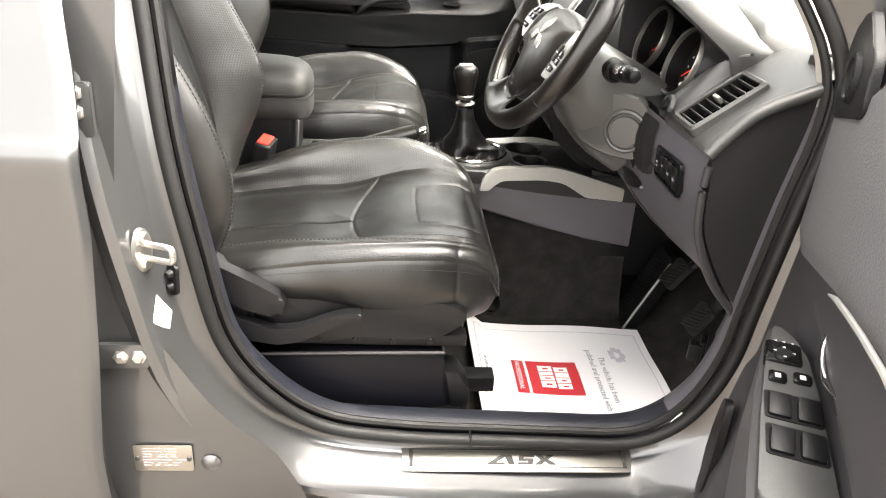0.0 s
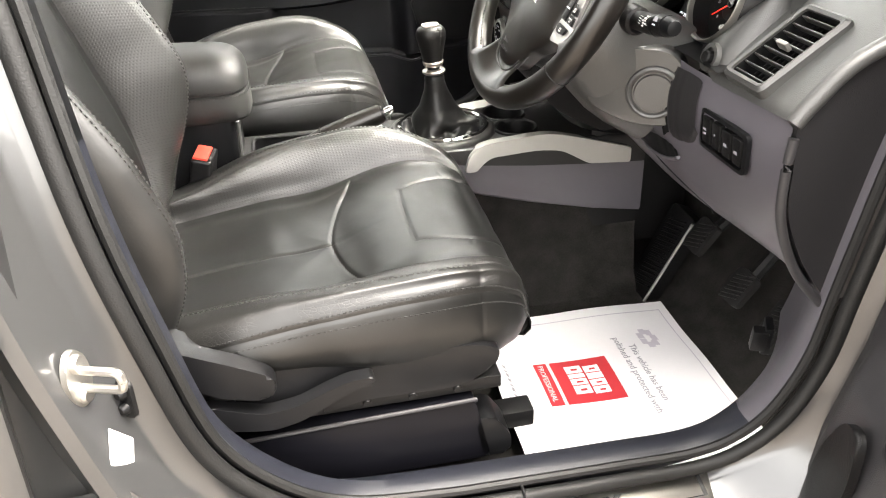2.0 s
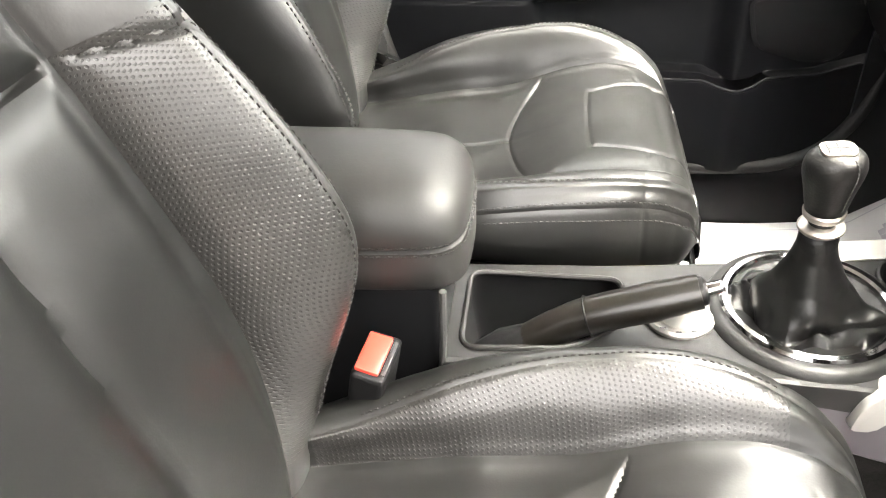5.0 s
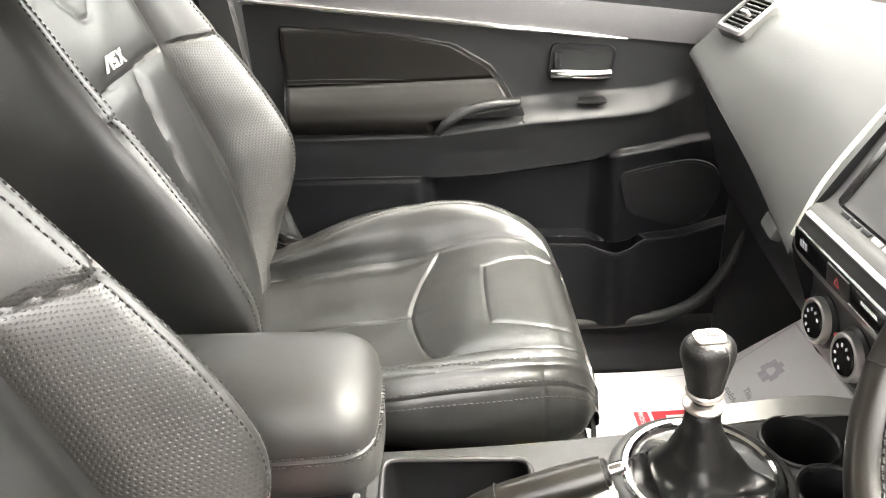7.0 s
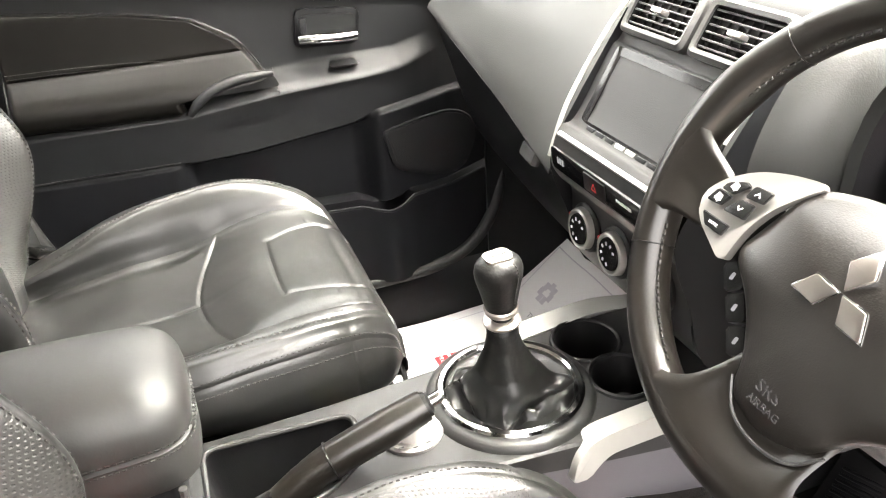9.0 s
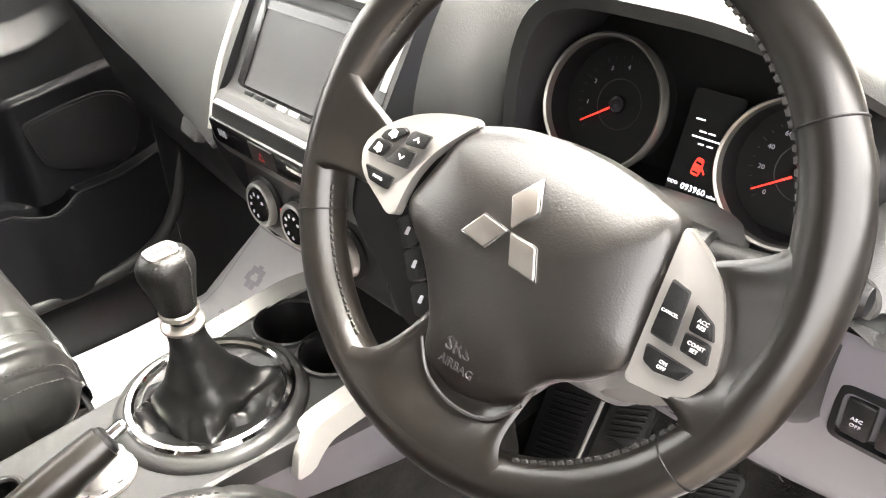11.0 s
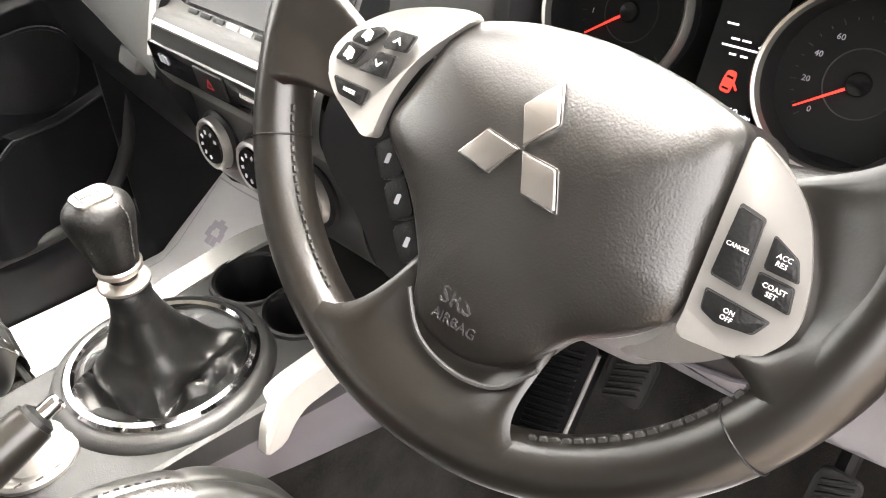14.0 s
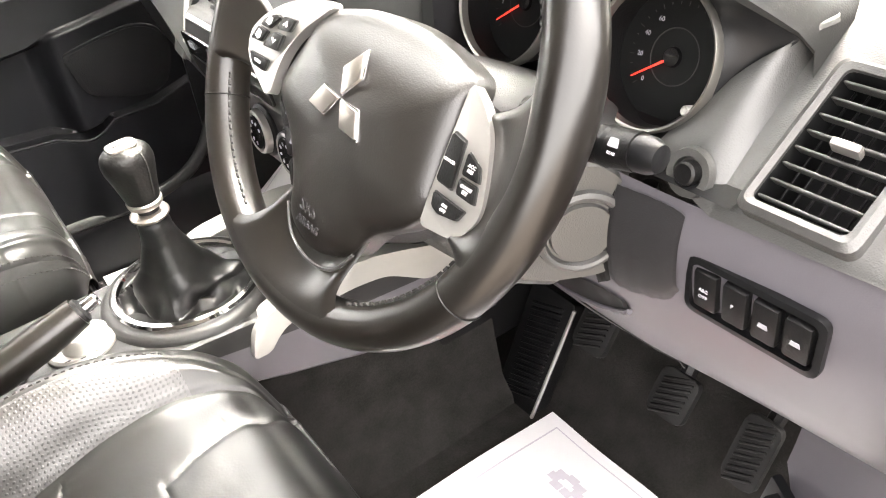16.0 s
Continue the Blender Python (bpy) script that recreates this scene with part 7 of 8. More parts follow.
def spoke_skin(inner, a0, a1, z_in, spread=0.7):
    """Leather that flows from a line on the hub into the crest of the rim between two angles (degrees from straight down, towards +x)."""
    inner = spline(inner, 41)
    mid_rim = HUB.inverted() @ WM.translation
    rows = []
    for v in np.linspace(0, 1, 16):
        row = []
        for k, p in enumerate(inner):
            u = k / 20 - 1
            mid = (a0 + a1) / 2
            t = radians(mid + (a1 - a0) / 2 * u * (spread + (1 - spread) * v ** 4))
            q = np.array([mid_rim.x + RIM * math.sin(t), mid_rim.y - RIM * math.cos(t)])
            xy = p * (1 - v) + q * v
            e = v * v * (3 - 2 * v)
            z = z_in * (1 - e) + TUBE * 1.10 * e
            z -= 5.0 * max(0.0, xy[1] + 0.004) ** 2 * (1 - e) * 1.1
            z -= 0.004 * np.clip((abs(u) - 0.80) / 0.20, 0, 1) ** 2.0
            row.append((xy[0], xy[1], z))
        rows.append(row)
    bm = bm_loft(rows, False, False)
    bm.transform(HUB)
    return bm


def hub_sheet(outline, z_edge, z_mid, n=9, m=HUB, dome=0.5):
    """A domed cover over an outline: rings shrink towards the middle as it rises."""
    p = np.array(outline)
    c = p.mean(0)
    rings = [[(x, y, z_edge - 0.022) for x, y in p], [(x, y, z_edge - 0.004) for x, y in p]]
    for f in np.linspace(0, 0.97, n):
        s = 1 - f
        z = z_edge + (z_mid - z_edge) * (1 - s ** 2.2) ** dome
        k = 1 if f > 0 else 0.985
        q = c + (p - c) * (s if f > 0 else 0.99)
        rings.append([(x, y, z) for x, y in q])
    return bowed(bm_loft(rings, True, True), m)


pad = rounded([(-0.070, 0.046), (-0.038, 0.057), (0.004, 0.061), (0.046, 0.057), (0.086, 0.047), (0.098, -0.036), (0.082, -0.056), (0.054, -0.074), (0.041, -0.100), (0.004, -0.115), (-0.031, -0.104), (-0.036, -0.080), (-0.058, -0.046), (-0.090, -0.022)],
              [0.012, 0.03, 0.03, 0.03, 0.012, 0.012, 0.02, 0.025, 0.02, 0.03, 0.02, 0.025, 0.02, 0.012], 6)
part("airbag_cover", hub_sheet(pad, 0.004, 0.0180, 14, HUB, 0.62), PAD, sw, "grained black airbag cover")
for s in (-1, 1):
    if s > 0:
        pod = rounded([(0.089, 0.046), (0.107, 0.038), (0.124, 0.025), (0.1366, 0.001), (0.141, -0.020), (0.131, -0.036), (0.122, -0.040), (0.098, -0.043), (0.098, -0.032)], [0.004, 0.02, 0.02, 0.02, 0.014, 0.014, 0.012, 0.004, 0.004], 6)
    else:
        pod = rounded([(-0.062, 0.0475), (-0.081, 0.018), (-0.0890, -0.008), (-0.0905, -0.030), (-0.097, -0.032), (-0.111, -0.025), (-0.128, -0.017), (-0.140, -0.002), (-0.131, 0.018), (-0.112, 0.036), (-0.088, 0.046), (-0.068, 0.0505)], [0.003, 0.02, 0.02, 0.003, 0.004, 0.012, 0.012, 0.010, 0.02, 0.02, 0.02, 0.003], 6)
    pod_ob = part("button_panel", bowed(bm_prism(pod, 0.0085, pose(0, 0, 0.0015), 0.003, 3), HUB), SILVER, sw, "satin silver button panel")
    if s > 0:
        edge, a0, a1 = [(0.096, -0.040), (0.120, -0.036), (0.134, -0.022), (0.130, 0.008), (0.116, 0.026), (0.100, 0.030)], 62, 112
    else:
        edge, a0, a1 = [(-0.122, 0.020), (-0.128, 0.013), (-0.133, 0.006), (-0.136, -0.002), (-0.126, -0.014), (-0.112, -0.022)], -105, -72
    part("spoke", spoke_skin(edge, a0, a1, 0.006), WHEEL_LEATHER, sw, "worn leather over the spoke")
    part("spoke_core", bm_prism(rounded([(s * 0.06, 0.02), (s * 0.15, 0.02), (s * 0.15, -0.02), (s * 0.06, -0.03)][::s], 0.01), 0.012, HUB @ pose(0, 0, -0.026), 0.003), TRIM_BLACK, sw)
    if s < 0:
        keys = [([(-0.123, 0.019), (-0.125, 0.013), (-0.114, 0.0135), (-0.1061, 0.024), (-0.111, 0.0255)], ""), ([(-0.127, 0.0115), (-0.1308, 0.0005), (-0.118, 0.0018), (-0.114, 0.011)], ""),
                ([(-0.1023, 0.0264), (-0.1033, 0.0163), (-0.0885, 0.0186), (-0.0874, 0.028)], "^"), ([(-0.1049, 0.0131), (-0.1126, 0.0004), (-0.0937, 0.0022), (-0.0929, 0.0140)], "v"),
                ([(-0.1278, -0.0084), (-0.120, -0.0166), (-0.1038, -0.0169), (-0.1018, -0.0077)], "MODE")]
    else:
        keys = [([(0.099, 0.0175), (0.101, -0.0115), (0.1139, -0.0122), (0.110, 0.0156)], "CANCEL"), ([(0.1164, 0.0122), (0.1183, -0.0008), (0.1319, -0.0006), (0.1279, 0.0074)], "ACC\nRES"),
                ([(0.1178, -0.0030), (0.119, -0.0126), (0.1341, -0.0131), (0.1315, -0.0032)], "COAST\nSET"), ([(0.1026, -0.0185), (0.1044, -0.0272), (0.1117, -0.0295), (0.1255, -0.027), (0.129, -0.0195)], "ON\nOFF")]
    for o, wd in keys:
        part("button_gap", bowed(bm_prism(rounded([tuple(np.array(o).mean(0) + (np.array(q) - np.array(o).mean(0)) * 1.09) for q in o], 0.0016), 0.0008, pose(0, 0, 0.0098)), HUB), DARK_MARK, pod_ob)
        part("button", bowed(bm_prism(rounded(o, 0.0013), 0.0035, pose(0, 0, 0.0090), 0.0008), HUB), TRIM_BLACK, pod_ob, "dark push button")
        c = np.array(o).mean(0)
        if wd == "":
            for a in (0, 1):
                part("button_mark", bm_prism(rounded([(-0.0035, -0.0025), (0.0035, -0.0025), (0.003, 0.0028), (-0.002, 0.002)], 0.001), 0.0004, HUB @ pose(c[0], c[1], 0.0125 - 5.0 * max(0.0, c[1] + 0.004) ** 2, -570 * max(0.0, c[1] + 0.004), 0, 70 * a)), WHITE_MARK, pod_ob)
        elif wd in "^v":
            chevron = [(-0.0028, -0.0014), (-0.0020, -0.0018), (0.0, 0.0006), (0.0020, -0.0018), (0.0028, -0.0014), (0.0, 0.0019)]
            part("button_print", bowed(bm_prism(chevron, 0.0004, pose(c[0], c[1], 0.0124, 0, 0, 0 if wd == "^" else 180)), HUB), WHITE_MARK, pod_ob)
        else:
            part("button_print", bm_text(wd, {"CANCEL": 0.0026, "MODE": 0.0032}.get(wd, 0.0030), HUB @ pose(c[0], c[1], 0.0127 - 5.0 * max(0.0, c[1] + 0.004) ** 2, -570 * max(0.0, c[1] + 0.004)), 0.0002), WHITE_MARK, pod_ob)
part("lower_spoke", spoke_skin([(-0.038, -0.066), (-0.032, -0.092), (-0.016, -0.106), (0.004, -0.110), (0.026, -0.106), (0.038, -0.094), (0.052, -0.074)], -33, 29, 0.001, 0.6), WHEEL_LEATHER, sw, "leather-covered lower spoke")
part("hub_back", bm_prism(rounded([(-0.08, 0.03), (0.09, 0.03), (0.085, -0.04), (0.04, -0.095), (-0.025, -0.095), (-0.075, -0.04)], 0.03, 6), 0.045, HUB @ pose(0, 0, -0.055), 0.008), TRIM_BLACK, sw)
seam = [tuple(HUB @ Vector((x, y, 0.0075))) for x, y in spline([(-0.034, -0.092), (-0.018, -0.112), (0.008, -0.1185), (0.034, -0.112), (0.050, -0.092)], 24)]
part("cover_gap", bm_tube(seam, 0.0013, 6), DARK_MARK, sw)
for a in (90, 210, 330):
    m = pose(0.002, 0.001, 0.0168, 0, 0, a - 5)
    d = [(0.002, 0), (0.0178, 0.0098), (0.0335, 0), (0.0178, -0.0098)]
    part("emblem_diamond", bowed(bm_prism(rounded(d, 0.0006, 2), 0.0035, m, 0.0012), HUB), EMBLEM, sw, "brushed silver emblem diamond")
    part("emblem_edge", bowed(bm_prism(rounded([(0.0005, 0), (0.0178, 0.0112), (0.0358, 0), (0.0178, -0.0112)], 0.0008, 2), 0.0018, m, 0.0006), HUB), CHROME, sw)
part("cover_print", bm_text("SRS", 0.0135, HUB @ pose(-0.001, -0.082, 0.0142), 0.0006), END_COVER, sw)
part("cover_print", bm_text("AIRBAG", 0.0080, HUB @ pose(0.001, -0.0935, 0.0126), 0.0006), END_COVER, sw)
part("horn_mark", bm_prism(rounded([(-0.005, -0.002), (0.001, -0.002), (0.005, 0.003), (0.001, 0.003), (-0.005, 0.001)], 0.001), 0.0006, HUB @ pose(0.006, -0.036, 0.0168)), END_COVER, sw)
# phone buttons on the left of the column side
for k, (x, y) in enumerate(((-0.088, -0.040), (-0.072, -0.058), (-0.056, -0.077))):
    part("phone_key", bm_prism(rounded([(-0.008, -0.011), (0.008, -0.011), (0.008, 0.011), (-0.008, 0.011)], 0.003), 0.012, HUB @ pose(x, y, -0.020, 0, 0, 40), 0.002), TRIM_BLACK, sw)
    part("phone_mark", bm_prism(rounded([(-0.0022, -0.003), (0.001, -0.003), (0.0022, 0.003), (-0.0008, 0.003)], 0.001), 0.0005, HUB @ pose(x, y, -0.0082, 0, 0, 10)), INK_GREY, sw)


# ---- pedals, papers and the open driver's door ----
def pedal(name, c, w, h, tilt, label, arm_to, turn=0.0):
    p = thing(name, c, label, "pedal")
    m = frame_of(c, (math.sin(radians(turn)), -math.cos(radians(turn)), 0), (math.sin(radians(tilt)), 0, math.cos(radians(tilt))))
    part("pad", bm_prism(rounded([(-w / 2, -h / 2), (w / 2, -h / 2), (w / 2, h / 2), (-w / 2, h / 2)], 0.012), 0.012, m, 0.003), RUBBER, p, "ribbed black rubber pad")
    n = int(h / 0.009)
    for k in range(n):
        y = -h / 2 + 0.008 + k * (h - 0.016) / max(1, n - 1)
        part("rib", bm_box((w * 0.78, 0.0035, 0.004), m @ pose(0, y, 0.013, 0, 0, 24), 0.001, 1), RUBBER, p)
    part("arm", bm_tube(spline([tuple(m @ Vector((0, 0, -0.004))), tuple((m @ Vector((0, 0.02, -0.05)) + Vector(arm_to)) / 2 + Vector((0.03, 0, 0))), arm_to], 12), 0.011, 8), TRIM_BLACK, p)
    return p


pedal("brake_pedal", (0.600, 0.302, 0.500), 0.056, 0.064, 35, "ribbed black rubber brake pedal", (0.66, 0.33, 0.74))
pedal("clutch_pedal", (0.590, 0.428, 0.535), 0.056, 0.066, 35, "ribbed black rubber clutch pedal", (0.66, 0.42, 0.74))
pedal("accelerator_pedal", (0.596, 0.185, 0.500), 0.046, 0.090, 30, "long ribbed black accelerator pedal", (0.68, 0.20, 0.66))
fr = thing("foot_rest", (0.53, 0.52, 0.36), "ribbed black plastic foot rest beside the tunnel", "foot rest")
fm = frame_of((0.565, 0.523, 0.450), (0.0, -1, 0), (0.40, 0, 0.92))
part("plate", bm_prism(rounded([(-0.046, -0.102), (0.034, -0.102), (0.046, 0.098), (-0.040, 0.098)], 0.010), 0.03, fm @ pose(0, 0, -0.02), 0.004), TRIM_BLACK, fr)
for k in range(17):
    part("rib", bm_box((0.060, 0.004, 0.004), fm @ pose(0, -0.078 + 0.0095 * k, 0.011, 0, 0, 16), 0.001, 1), TRIM_DARK, fr)
part("edge", bm_tube([tuple(fm @ Vector((0.035, -0.10, 0.010))), tuple(fm @ Vector((0.046, 0.09, 0.010)))], 0.003, 8), SATIN, fr)


def paper_mat(label, corner, ax, ay, lx, ly, curl):
    """A printed protective paper sheet on the floor: ax runs towards the front of the car."""
    p = thing("paper_mat", corner, label, "paper mat", "protective paper mats")
    c, X, Y = Vector(corner), Vector(ax).normalized(), Vector(ay).normalized()

    def at(u, v, lift=0.0):
        z = 0.002 * math.sin(9 * u + 2 * v) + 0.0015 * math.sin(14 * v) + curl(u, v)
        return c + X * (u * lx) + Y * (v * ly) + Vector((0, 0, z + lift))
    part("sheet", bm_sheet([[at(u, v) for v in np.linspace(0, 1, 30)] for u in np.linspace(0, 1, 40)]), PAPER, p)

    def patch(name, u0, u1, v0, v1, mat, lift=0.0006, lab=""):
        return part(name, bm_sheet([[at(u, v, lift) for v in np.linspace(v0, v1, 12)] for u in np.linspace(u0, u1, 12)]), mat, p, lab)
    return p, at, patch


def print_paper(p, at, patch):
    patch("red_block", 0.29, 0.555, 0.40, 0.66, INK_RED, 0.0006, "red printed square")
    patch("red_band", 0.215, 0.275, 0.40, 0.66, INK_RED)
    for u0, u1, v_first, widths in ((0.428, 0.500, 0.612, (0.046, 0.040, 0.040, 0.044)), (0.345, 0.420, 0.622, (0.050, 0.030, 0.040, 0.052))):
        v = v_first
        for k, w in enumerate(widths):
            patch("white_shape", u0, u1, v - w + 0.004, v, PAPER, 0.0010)
            if k != 1:
                patch("red_slot", u0 + 0.026, u1 - 0.020, v - w * 0.62, v - w * 0.38, INK_RED, 0.0014)
            v -= w + 0.001
    side, up = at(0.245, 0.6) - at(0.245, 0.4), at(0.30, 0.5) - at(0.20, 0.5)
    part("band_print", bm_text("PROFESSIONAL", 0.0138, frame_of(at(0.240, 0.53, 0.0014), tuple(-side), tuple(up)), 0.0002), PAPER, p)
    for (u0, u1, v0, v1) in ((0.04, 0.045, 0.06, 0.94), (0.955, 0.96, 0.06, 0.94), (0.04, 0.96, 0.06, 0.066), (0.04, 0.96, 0.934, 0.94)):
        patch("border_line", u0, u1, v0, v1, INK_PALE, 0.0004)
    rr = random.Random(9)
    for k in range(9):
        v = 0.40 + 0.03 * k
        patch("small_print", 0.07, 0.085, v, v + rr.uniform(0.012, 0.026), INK_GREY, 0.0006)
    for k in range(7):
        a = k * 0.9
        patch("emblem_shape", 0.79 + 0.03 * math.cos(a), 0.82 + 0.03 * math.cos(a), 0.72 + 0.05 * math.sin(a), 0.76 + 0.05 * math.sin(a), INK_PALE, 0.0006 + 0.0001 * k)
    for u, wd in ((0.70, "This vehicle has been"), (0.645, "polished and protected with")):
        o = at(u, 0.52, 0.0014)
        yv, xv = (at(u, 0.6) - at(u, 0.4)), (at(u + 0.05, 0.5) - at(u - 0.05, 0.5))
        m = frame_of(o, tuple(-yv), tuple(xv))
        part("print", bm_text(wd, 0.0175, m, 0.0002), INK_GREY, p)


p1, at1, patch1 = paper_mat("white printed paper mat with a red block in the driver's footwell", (0.148, 0.060, 0.370), (1, -0.04, 0.0), (0.0, 1, 0), 0.396, 0.427,
                            lambda u, v: 0.03 * max(0, 0.10 - u) / 0.10 + 0.008 * max(0, 0.2 - v))
print_paper(p1, at1, patch1)
p2, at2, patch2 = paper_mat("white printed paper mat with a red block in the passenger footwell", (0.115, 0.945, 0.372), (1, 0.02, 0.0), (0.0, 1, 0), 0.46, 0.37,
                            lambda u, v: 0.13 * max(0, u - 0.66) / 0.34)
print_paper(p2, at2, patch2)
solo("warning_tag", bm_box((0.03, 0.012, 0.016), pose(-0.03, 0.80, 0.60, 20, 10, 10), 0.003), YELLOW, "yellow plastic tag under the passenger seat", "tag")
solo("seat_wire", bm_tube(spline([(-0.06, 0.83, 0.575), (0.0, 0.825, 0.578), (0.045, 0.83, 0.592), (0.062, 0.85, 0.62), (0.060, 0.87, 0.645)], 24), 0.004, 8), RUBBER, "black cable looped under the seat cushion", "cable")

# open driver's door, in its own axes: u runs out from the hinge, v towards the cabin side, z up
door = thing("driver_door", (0.62, -0.12, 0.45), "open driver's door with grey trim, armrest switches and speaker", "car door")
DU, DV = Vector((-0.40, -0.917, 0)).normalized(), Vector((-0.917, 0.40, 0)).normalized()
DO = Vector((0.600, -0.060, 0))


def dpt(u, v, z):
    return DO + DU * u + DV * v + Vector((0, 0, z))


def dface(u, z):
    """How far the open door's inner face stands out."""
    v = np.interp(z, [0.42, 0.55, 0.68, 0.84, 1.03, 1.16], [0.104, 0.100, 0.080, 0.066, 0.062, 0.050])
    v *= np.interp(u, [0.0, 0.02, 0.05, 0.30, 0.95], [0.1, 0.6, 1.0, 1.0, 0.9])
    v += 0.016 * bump(u, 0.08, 0.24, 0.04) * bump(z, 0.42, 0.69, 0.05)
    v -= 0.020 * bump(z, 0.70, 0.84, 0.05) * bump(u, 0.24, 1.2, 0.06)
    return v


gu, gz = np.linspace(0.0, 0.95, 90), np.linspace(0.42, 1.16, 80)
part("door_panel", bm_sheet([[dpt(u, dface(u, z), z) for z in gz] for u in gu]), END_COVER, door, "dark grey moulded door panel")
ut = []
for u in np.linspace(0.035, 0.95, 50):
    z0 = np.interp(u, [0.03, 0.08, 0.335, 0.526, 0.95], [0.850, 0.846, 0.912, 0.952, 0.975])
    ut.append([dpt(u, dface(u, z) + 0.008 * min(1, 40 * (z - z0)), z) for z in np.concatenate([[z0, z0 + 0.006, z0 + 0.012, z0 + 0.02], np.linspace(z0 + 0.03, np.interp(u, [0.0, 0.15, 0.3], [1.03, 1.05, 1.13]), 20)])])
part("upper_trim", bm_sheet(ut), TRIM_GREY, door, "grey grained upper trim")
part("silver_strip", bm_tube([tuple(dpt(u, dface(u, z) + 0.010, z)) for u, z in ((0.345, 0.915), (0.377, 0.926), (0.43, 0.938), (0.488, 0.950), (0.568, 0.964), (0.75, 0.980))], [0.001, 0.0028, 0.003, 0.003, 0.003, 0.003], 8), SATIN, door, "thin bright trim strip")
sail = rounded([(0.04, 1.02), (0.22, 1.06), (0.20, 1.12), (0.10, 1.16), (0.03, 1.12)], 0.02)
part("mirror_sail", bm_prism(sail, 0.012, frame_of(dpt(0, 0.060, 0), tuple(DU), (0, 0, 1)), 0.004, 3), TRIM_BLACK, door, "black mirror corner cover")
part("tweeter", bm_lathe([(0.030, 0.0), (0.028, 0.006), (0.024, 0.007), (0.022, 0.004), (0, 0.005)], frame_of(dpt(0.125, 0.072, 1.085), tuple(DU), (0, 0, 1)), 32), SPK, door, "round black tweeter")
hr = rounded([(0.316, 0.872), (0.345, 0.838), (0.393, 0.833), (0.473, 0.857), (0.455, 0.899), (0.36, 0.905)], 0.014)
part("handle_bezel", bm_prism(hr, 0.012, frame_of(dpt(0, 0.050, 0), tuple(DU), (0, 0, 1)), 0.004, 3), TRIM_BLACK, door)
part("door_handle", bm_tube(spline([tuple(dpt(0.336, 0.060, 0.872)), tuple(dpt(0.36, 0.066, 0.860)), tuple(dpt(0.40, 0.066, 0.854)), tuple(dpt(0.45, 0.060, 0.864))], 16), 0.0035, 10), CHROME, door, "chrome inside door handle")
# armrest with its switch plate: x runs along u, y along v
AM = frame_of(dpt(0, 0, 0.800), tuple(DU), tuple(DV))
flip_y = 1 if (AM.to_3x3() @ Vector((0, 0, 1))).z > 0 else -1
if flip_y < 0:
    AM = frame_of(dpt(0, 0, 0.800), tuple(-DU), tuple(DV))


def amp(u, v, z=0.0, turn=0.0):
    """A pose on the armrest's top."""
    return AM @ pose(u * flip_y, v, z, 0, 0, turn)


def amo(pts):
    o = [(u * flip_y, v) for u, v in pts]
    return o if flip_y > 0 else o[::-1]


ARM_EDGE = [(0.200, 0.096), (0.220, 0.074), (0.262, 0.058), (0.34, 0.050), (0.72, 0.040), (0.72, 0.126), (0.50, 0.124), (0.36, 0.116), (0.26, 0.106)]
part("armrest", bm_prism(rounded(amo(ARM_EDGE), 0.02), 0.13, AM @ pose(0, 0, -0.135), 0.012, 4), END_COVER, door, "dark grey door armrest")
plate_o = rounded(amo([(0.212, 0.094), (0.240, 0.072), (0.285, 0.060), (0.36, 0.055), (0.535, 0.050), (0.535, 0.117), (0.40, 0.112), (0.29, 0.104)]), 0.012)
swp = part("switch_plate", bm_prism(plate_o, 0.008, AM @ pose(0, 0, -0.003), 0.003, 3), DASH, door, "grey window switch plate")
part("mirror_switch", bm_prism(rounded(amo([(0.262, 0.068), (0.306, 0.068), (0.306, 0.107), (0.262, 0.105)]), 0.004), 0.010, AM @ pose(0, 0, -0.002), 0.002), GLOSS_BLACK, swp, "black mirror adjuster")
part("mirror_pad", bm_lathe([(0.011, 0.0), (0.010, 0.003), (0, 0.0035)], amp(0.290, 0.087, 0.008), 24), TRIM_BLACK, swp)
for u, v in ((0.280, 0.087), (0.300, 0.087), (0.290, 0.077), (0.290, 0.097), (0.268, 0.078), (0.268, 0.087), (0.268, 0.096)):
    part("switch_mark", bm_prism(amo([(-0.0016, -0.0014), (0.0016, -0.0014), (0.0, 0.0018)]), 0.0006, amp(u, v, 0.0115)), WHITE_MARK, swp)
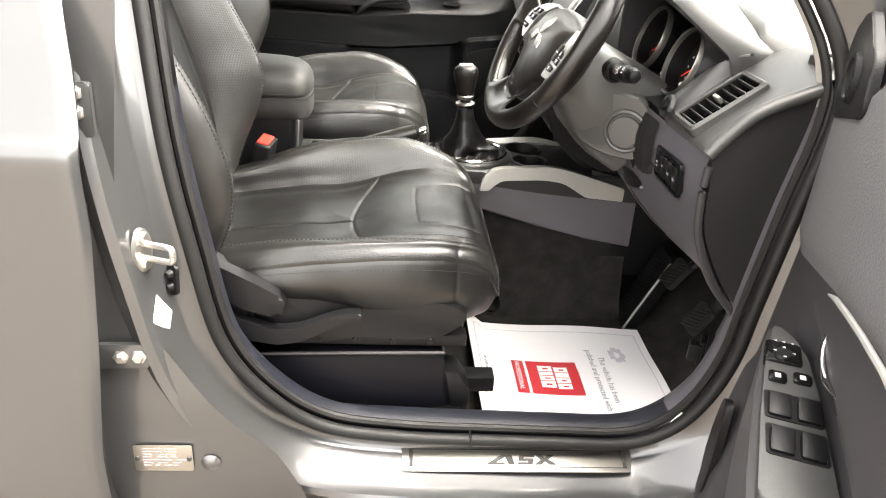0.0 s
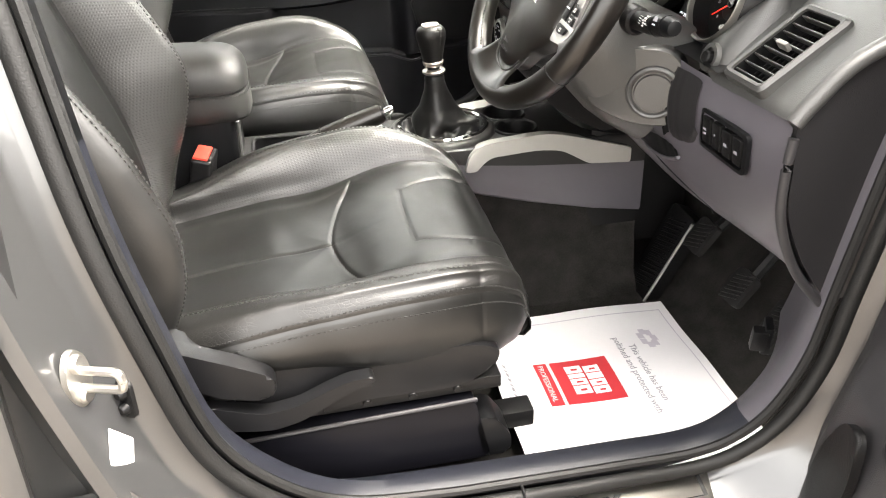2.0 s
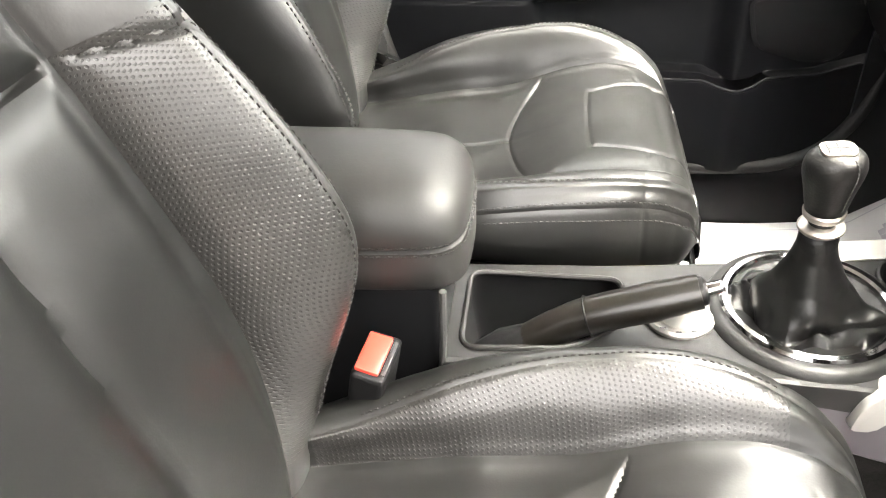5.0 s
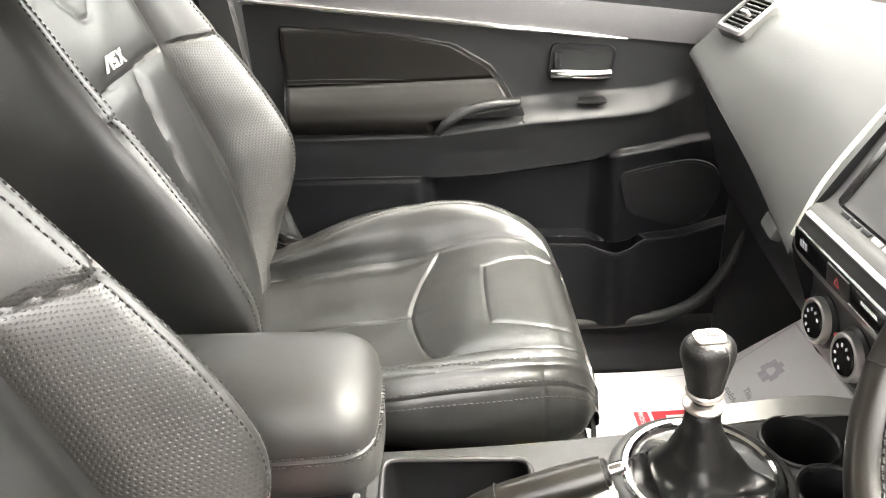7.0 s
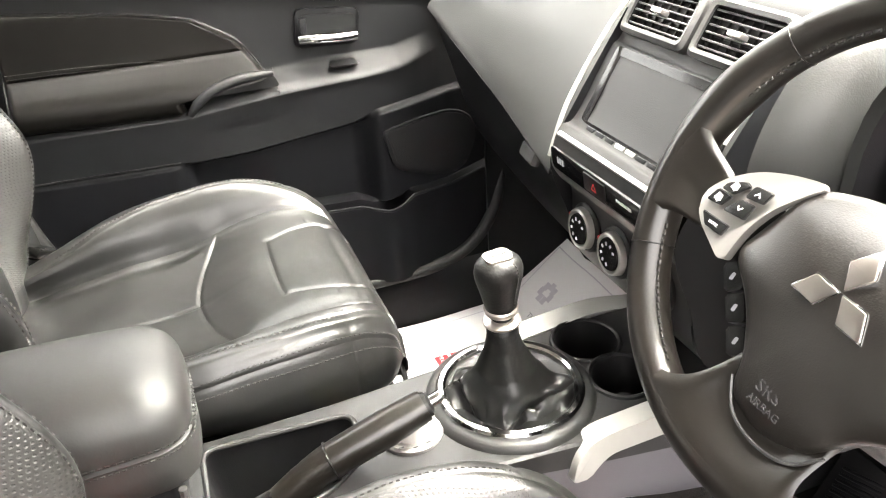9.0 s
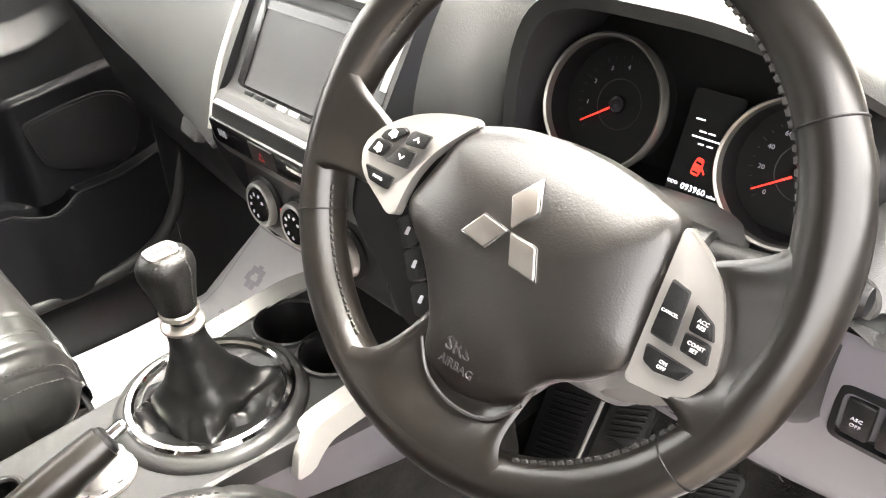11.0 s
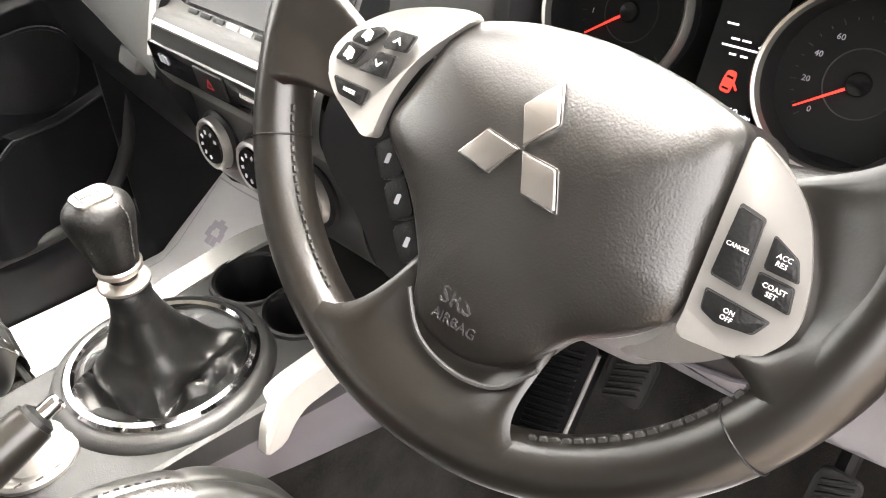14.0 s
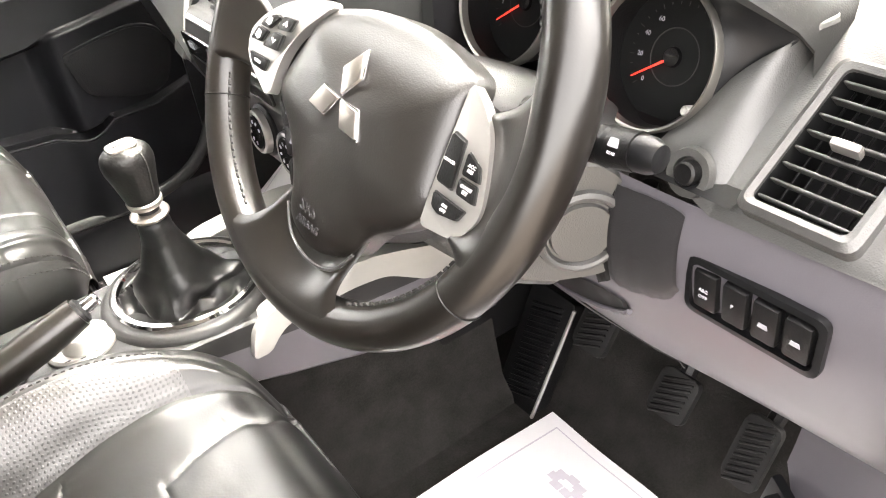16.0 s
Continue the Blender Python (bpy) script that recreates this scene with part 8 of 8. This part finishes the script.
for u, v in ((0.338, 0.095), (0.332, 0.070)):
    part("lock_switch", bm_prism(rounded(amo([(u - 0.009, v - 0.009), (u + 0.009, v - 0.009), (u + 0.009, v + 0.009), (u - 0.009, v + 0.009)]), 0.003), 0.011, AM @ pose(0, 0, -0.002), 0.002), GLOSS_BLACK, swp, "black lock switch")
    part("switch_mark", bm_prism(rounded(amo([(u - 0.004, v - 0.003), (u + 0.004, v - 0.003), (u + 0.004, v + 0.003), (u - 0.004, v + 0.003)]), 0.001), 0.0006, AM @ pose(0, 0, 0.0088)), WHITE_MARK, swp)
for u in (0.392, 0.450):
    part("switch_well", bm_prism(rounded(amo([(u - 0.026, 0.054), (u + 0.022, 0.054), (u + 0.022, 0.109), (u - 0.026, 0.109)]), 0.005), 0.0012, AM @ pose(0, 0, 0.0046)), TRIM_BLACK, swp)
    for v in (0.068, 0.095):
        part("window_switch", bm_box((0.032, 0.022, 0.010), amp(u + 0.002, v, 0.0075) @ pose(0, 0, 0, 0, 12 * flip_y, 0), 0.003), TRIM_DARK, swp, "rocker window switch")
part("pull_cup", bm_prism(rounded(amo([(0.56, 0.055), (0.68, 0.052), (0.68, 0.112), (0.56, 0.112)]), 0.016), 0.002, AM @ pose(0, 0, -0.004 + 0.0005)), TRIM_BLACK, door)
sg = rounded([(0.100, 0.50), (0.135, 0.465), (0.185, 0.50), (0.215, 0.60), (0.205, 0.672), (0.160, 0.655), (0.120, 0.58)], 0.03, 6)
part("speaker_grille", bm_prism(sg, 0.010, frame_of(dpt(0, 0.110, 0), tuple(DU), (0, 0, 1)), 0.004, 3), SPK, door, "black speaker grille")
skin = [[dpt(u, -0.07 - 0.03 * math.sin((z - 0.4) * 4), z) for z in np.linspace(0.38, 1.13, 14)] for u in np.linspace(0.0, 0.98, 14)]
part("outer_skin", bm_sheet(skin), PAINT, door, "grey metallic outer skin")
edge = [[dpt(0.0, v, z) for v in (0.006, 0.0, -0.07)] for z in np.linspace(0.40, 1.13, 10)]
part("hinge_edge", bm_sheet(edge), PAINT, door)
bot = [[dpt(u, v, 0.42) for v in (0.10, -0.07)] for u in np.linspace(0, 0.98, 10)]
part("lower_edge", bm_sheet(bot), PAINT, door)
dframe_path = [tuple(dpt(u, -0.02, z)) for u, z in ((0.0, 1.06), (0.12, 1.20), (0.34, 1.38), (0.60, 1.47), (0.93, 1.49), (0.97, 1.15))]
part("window_frame", bm_tube(dframe_path, 0.02, 8), TRIM_BLACK, door)
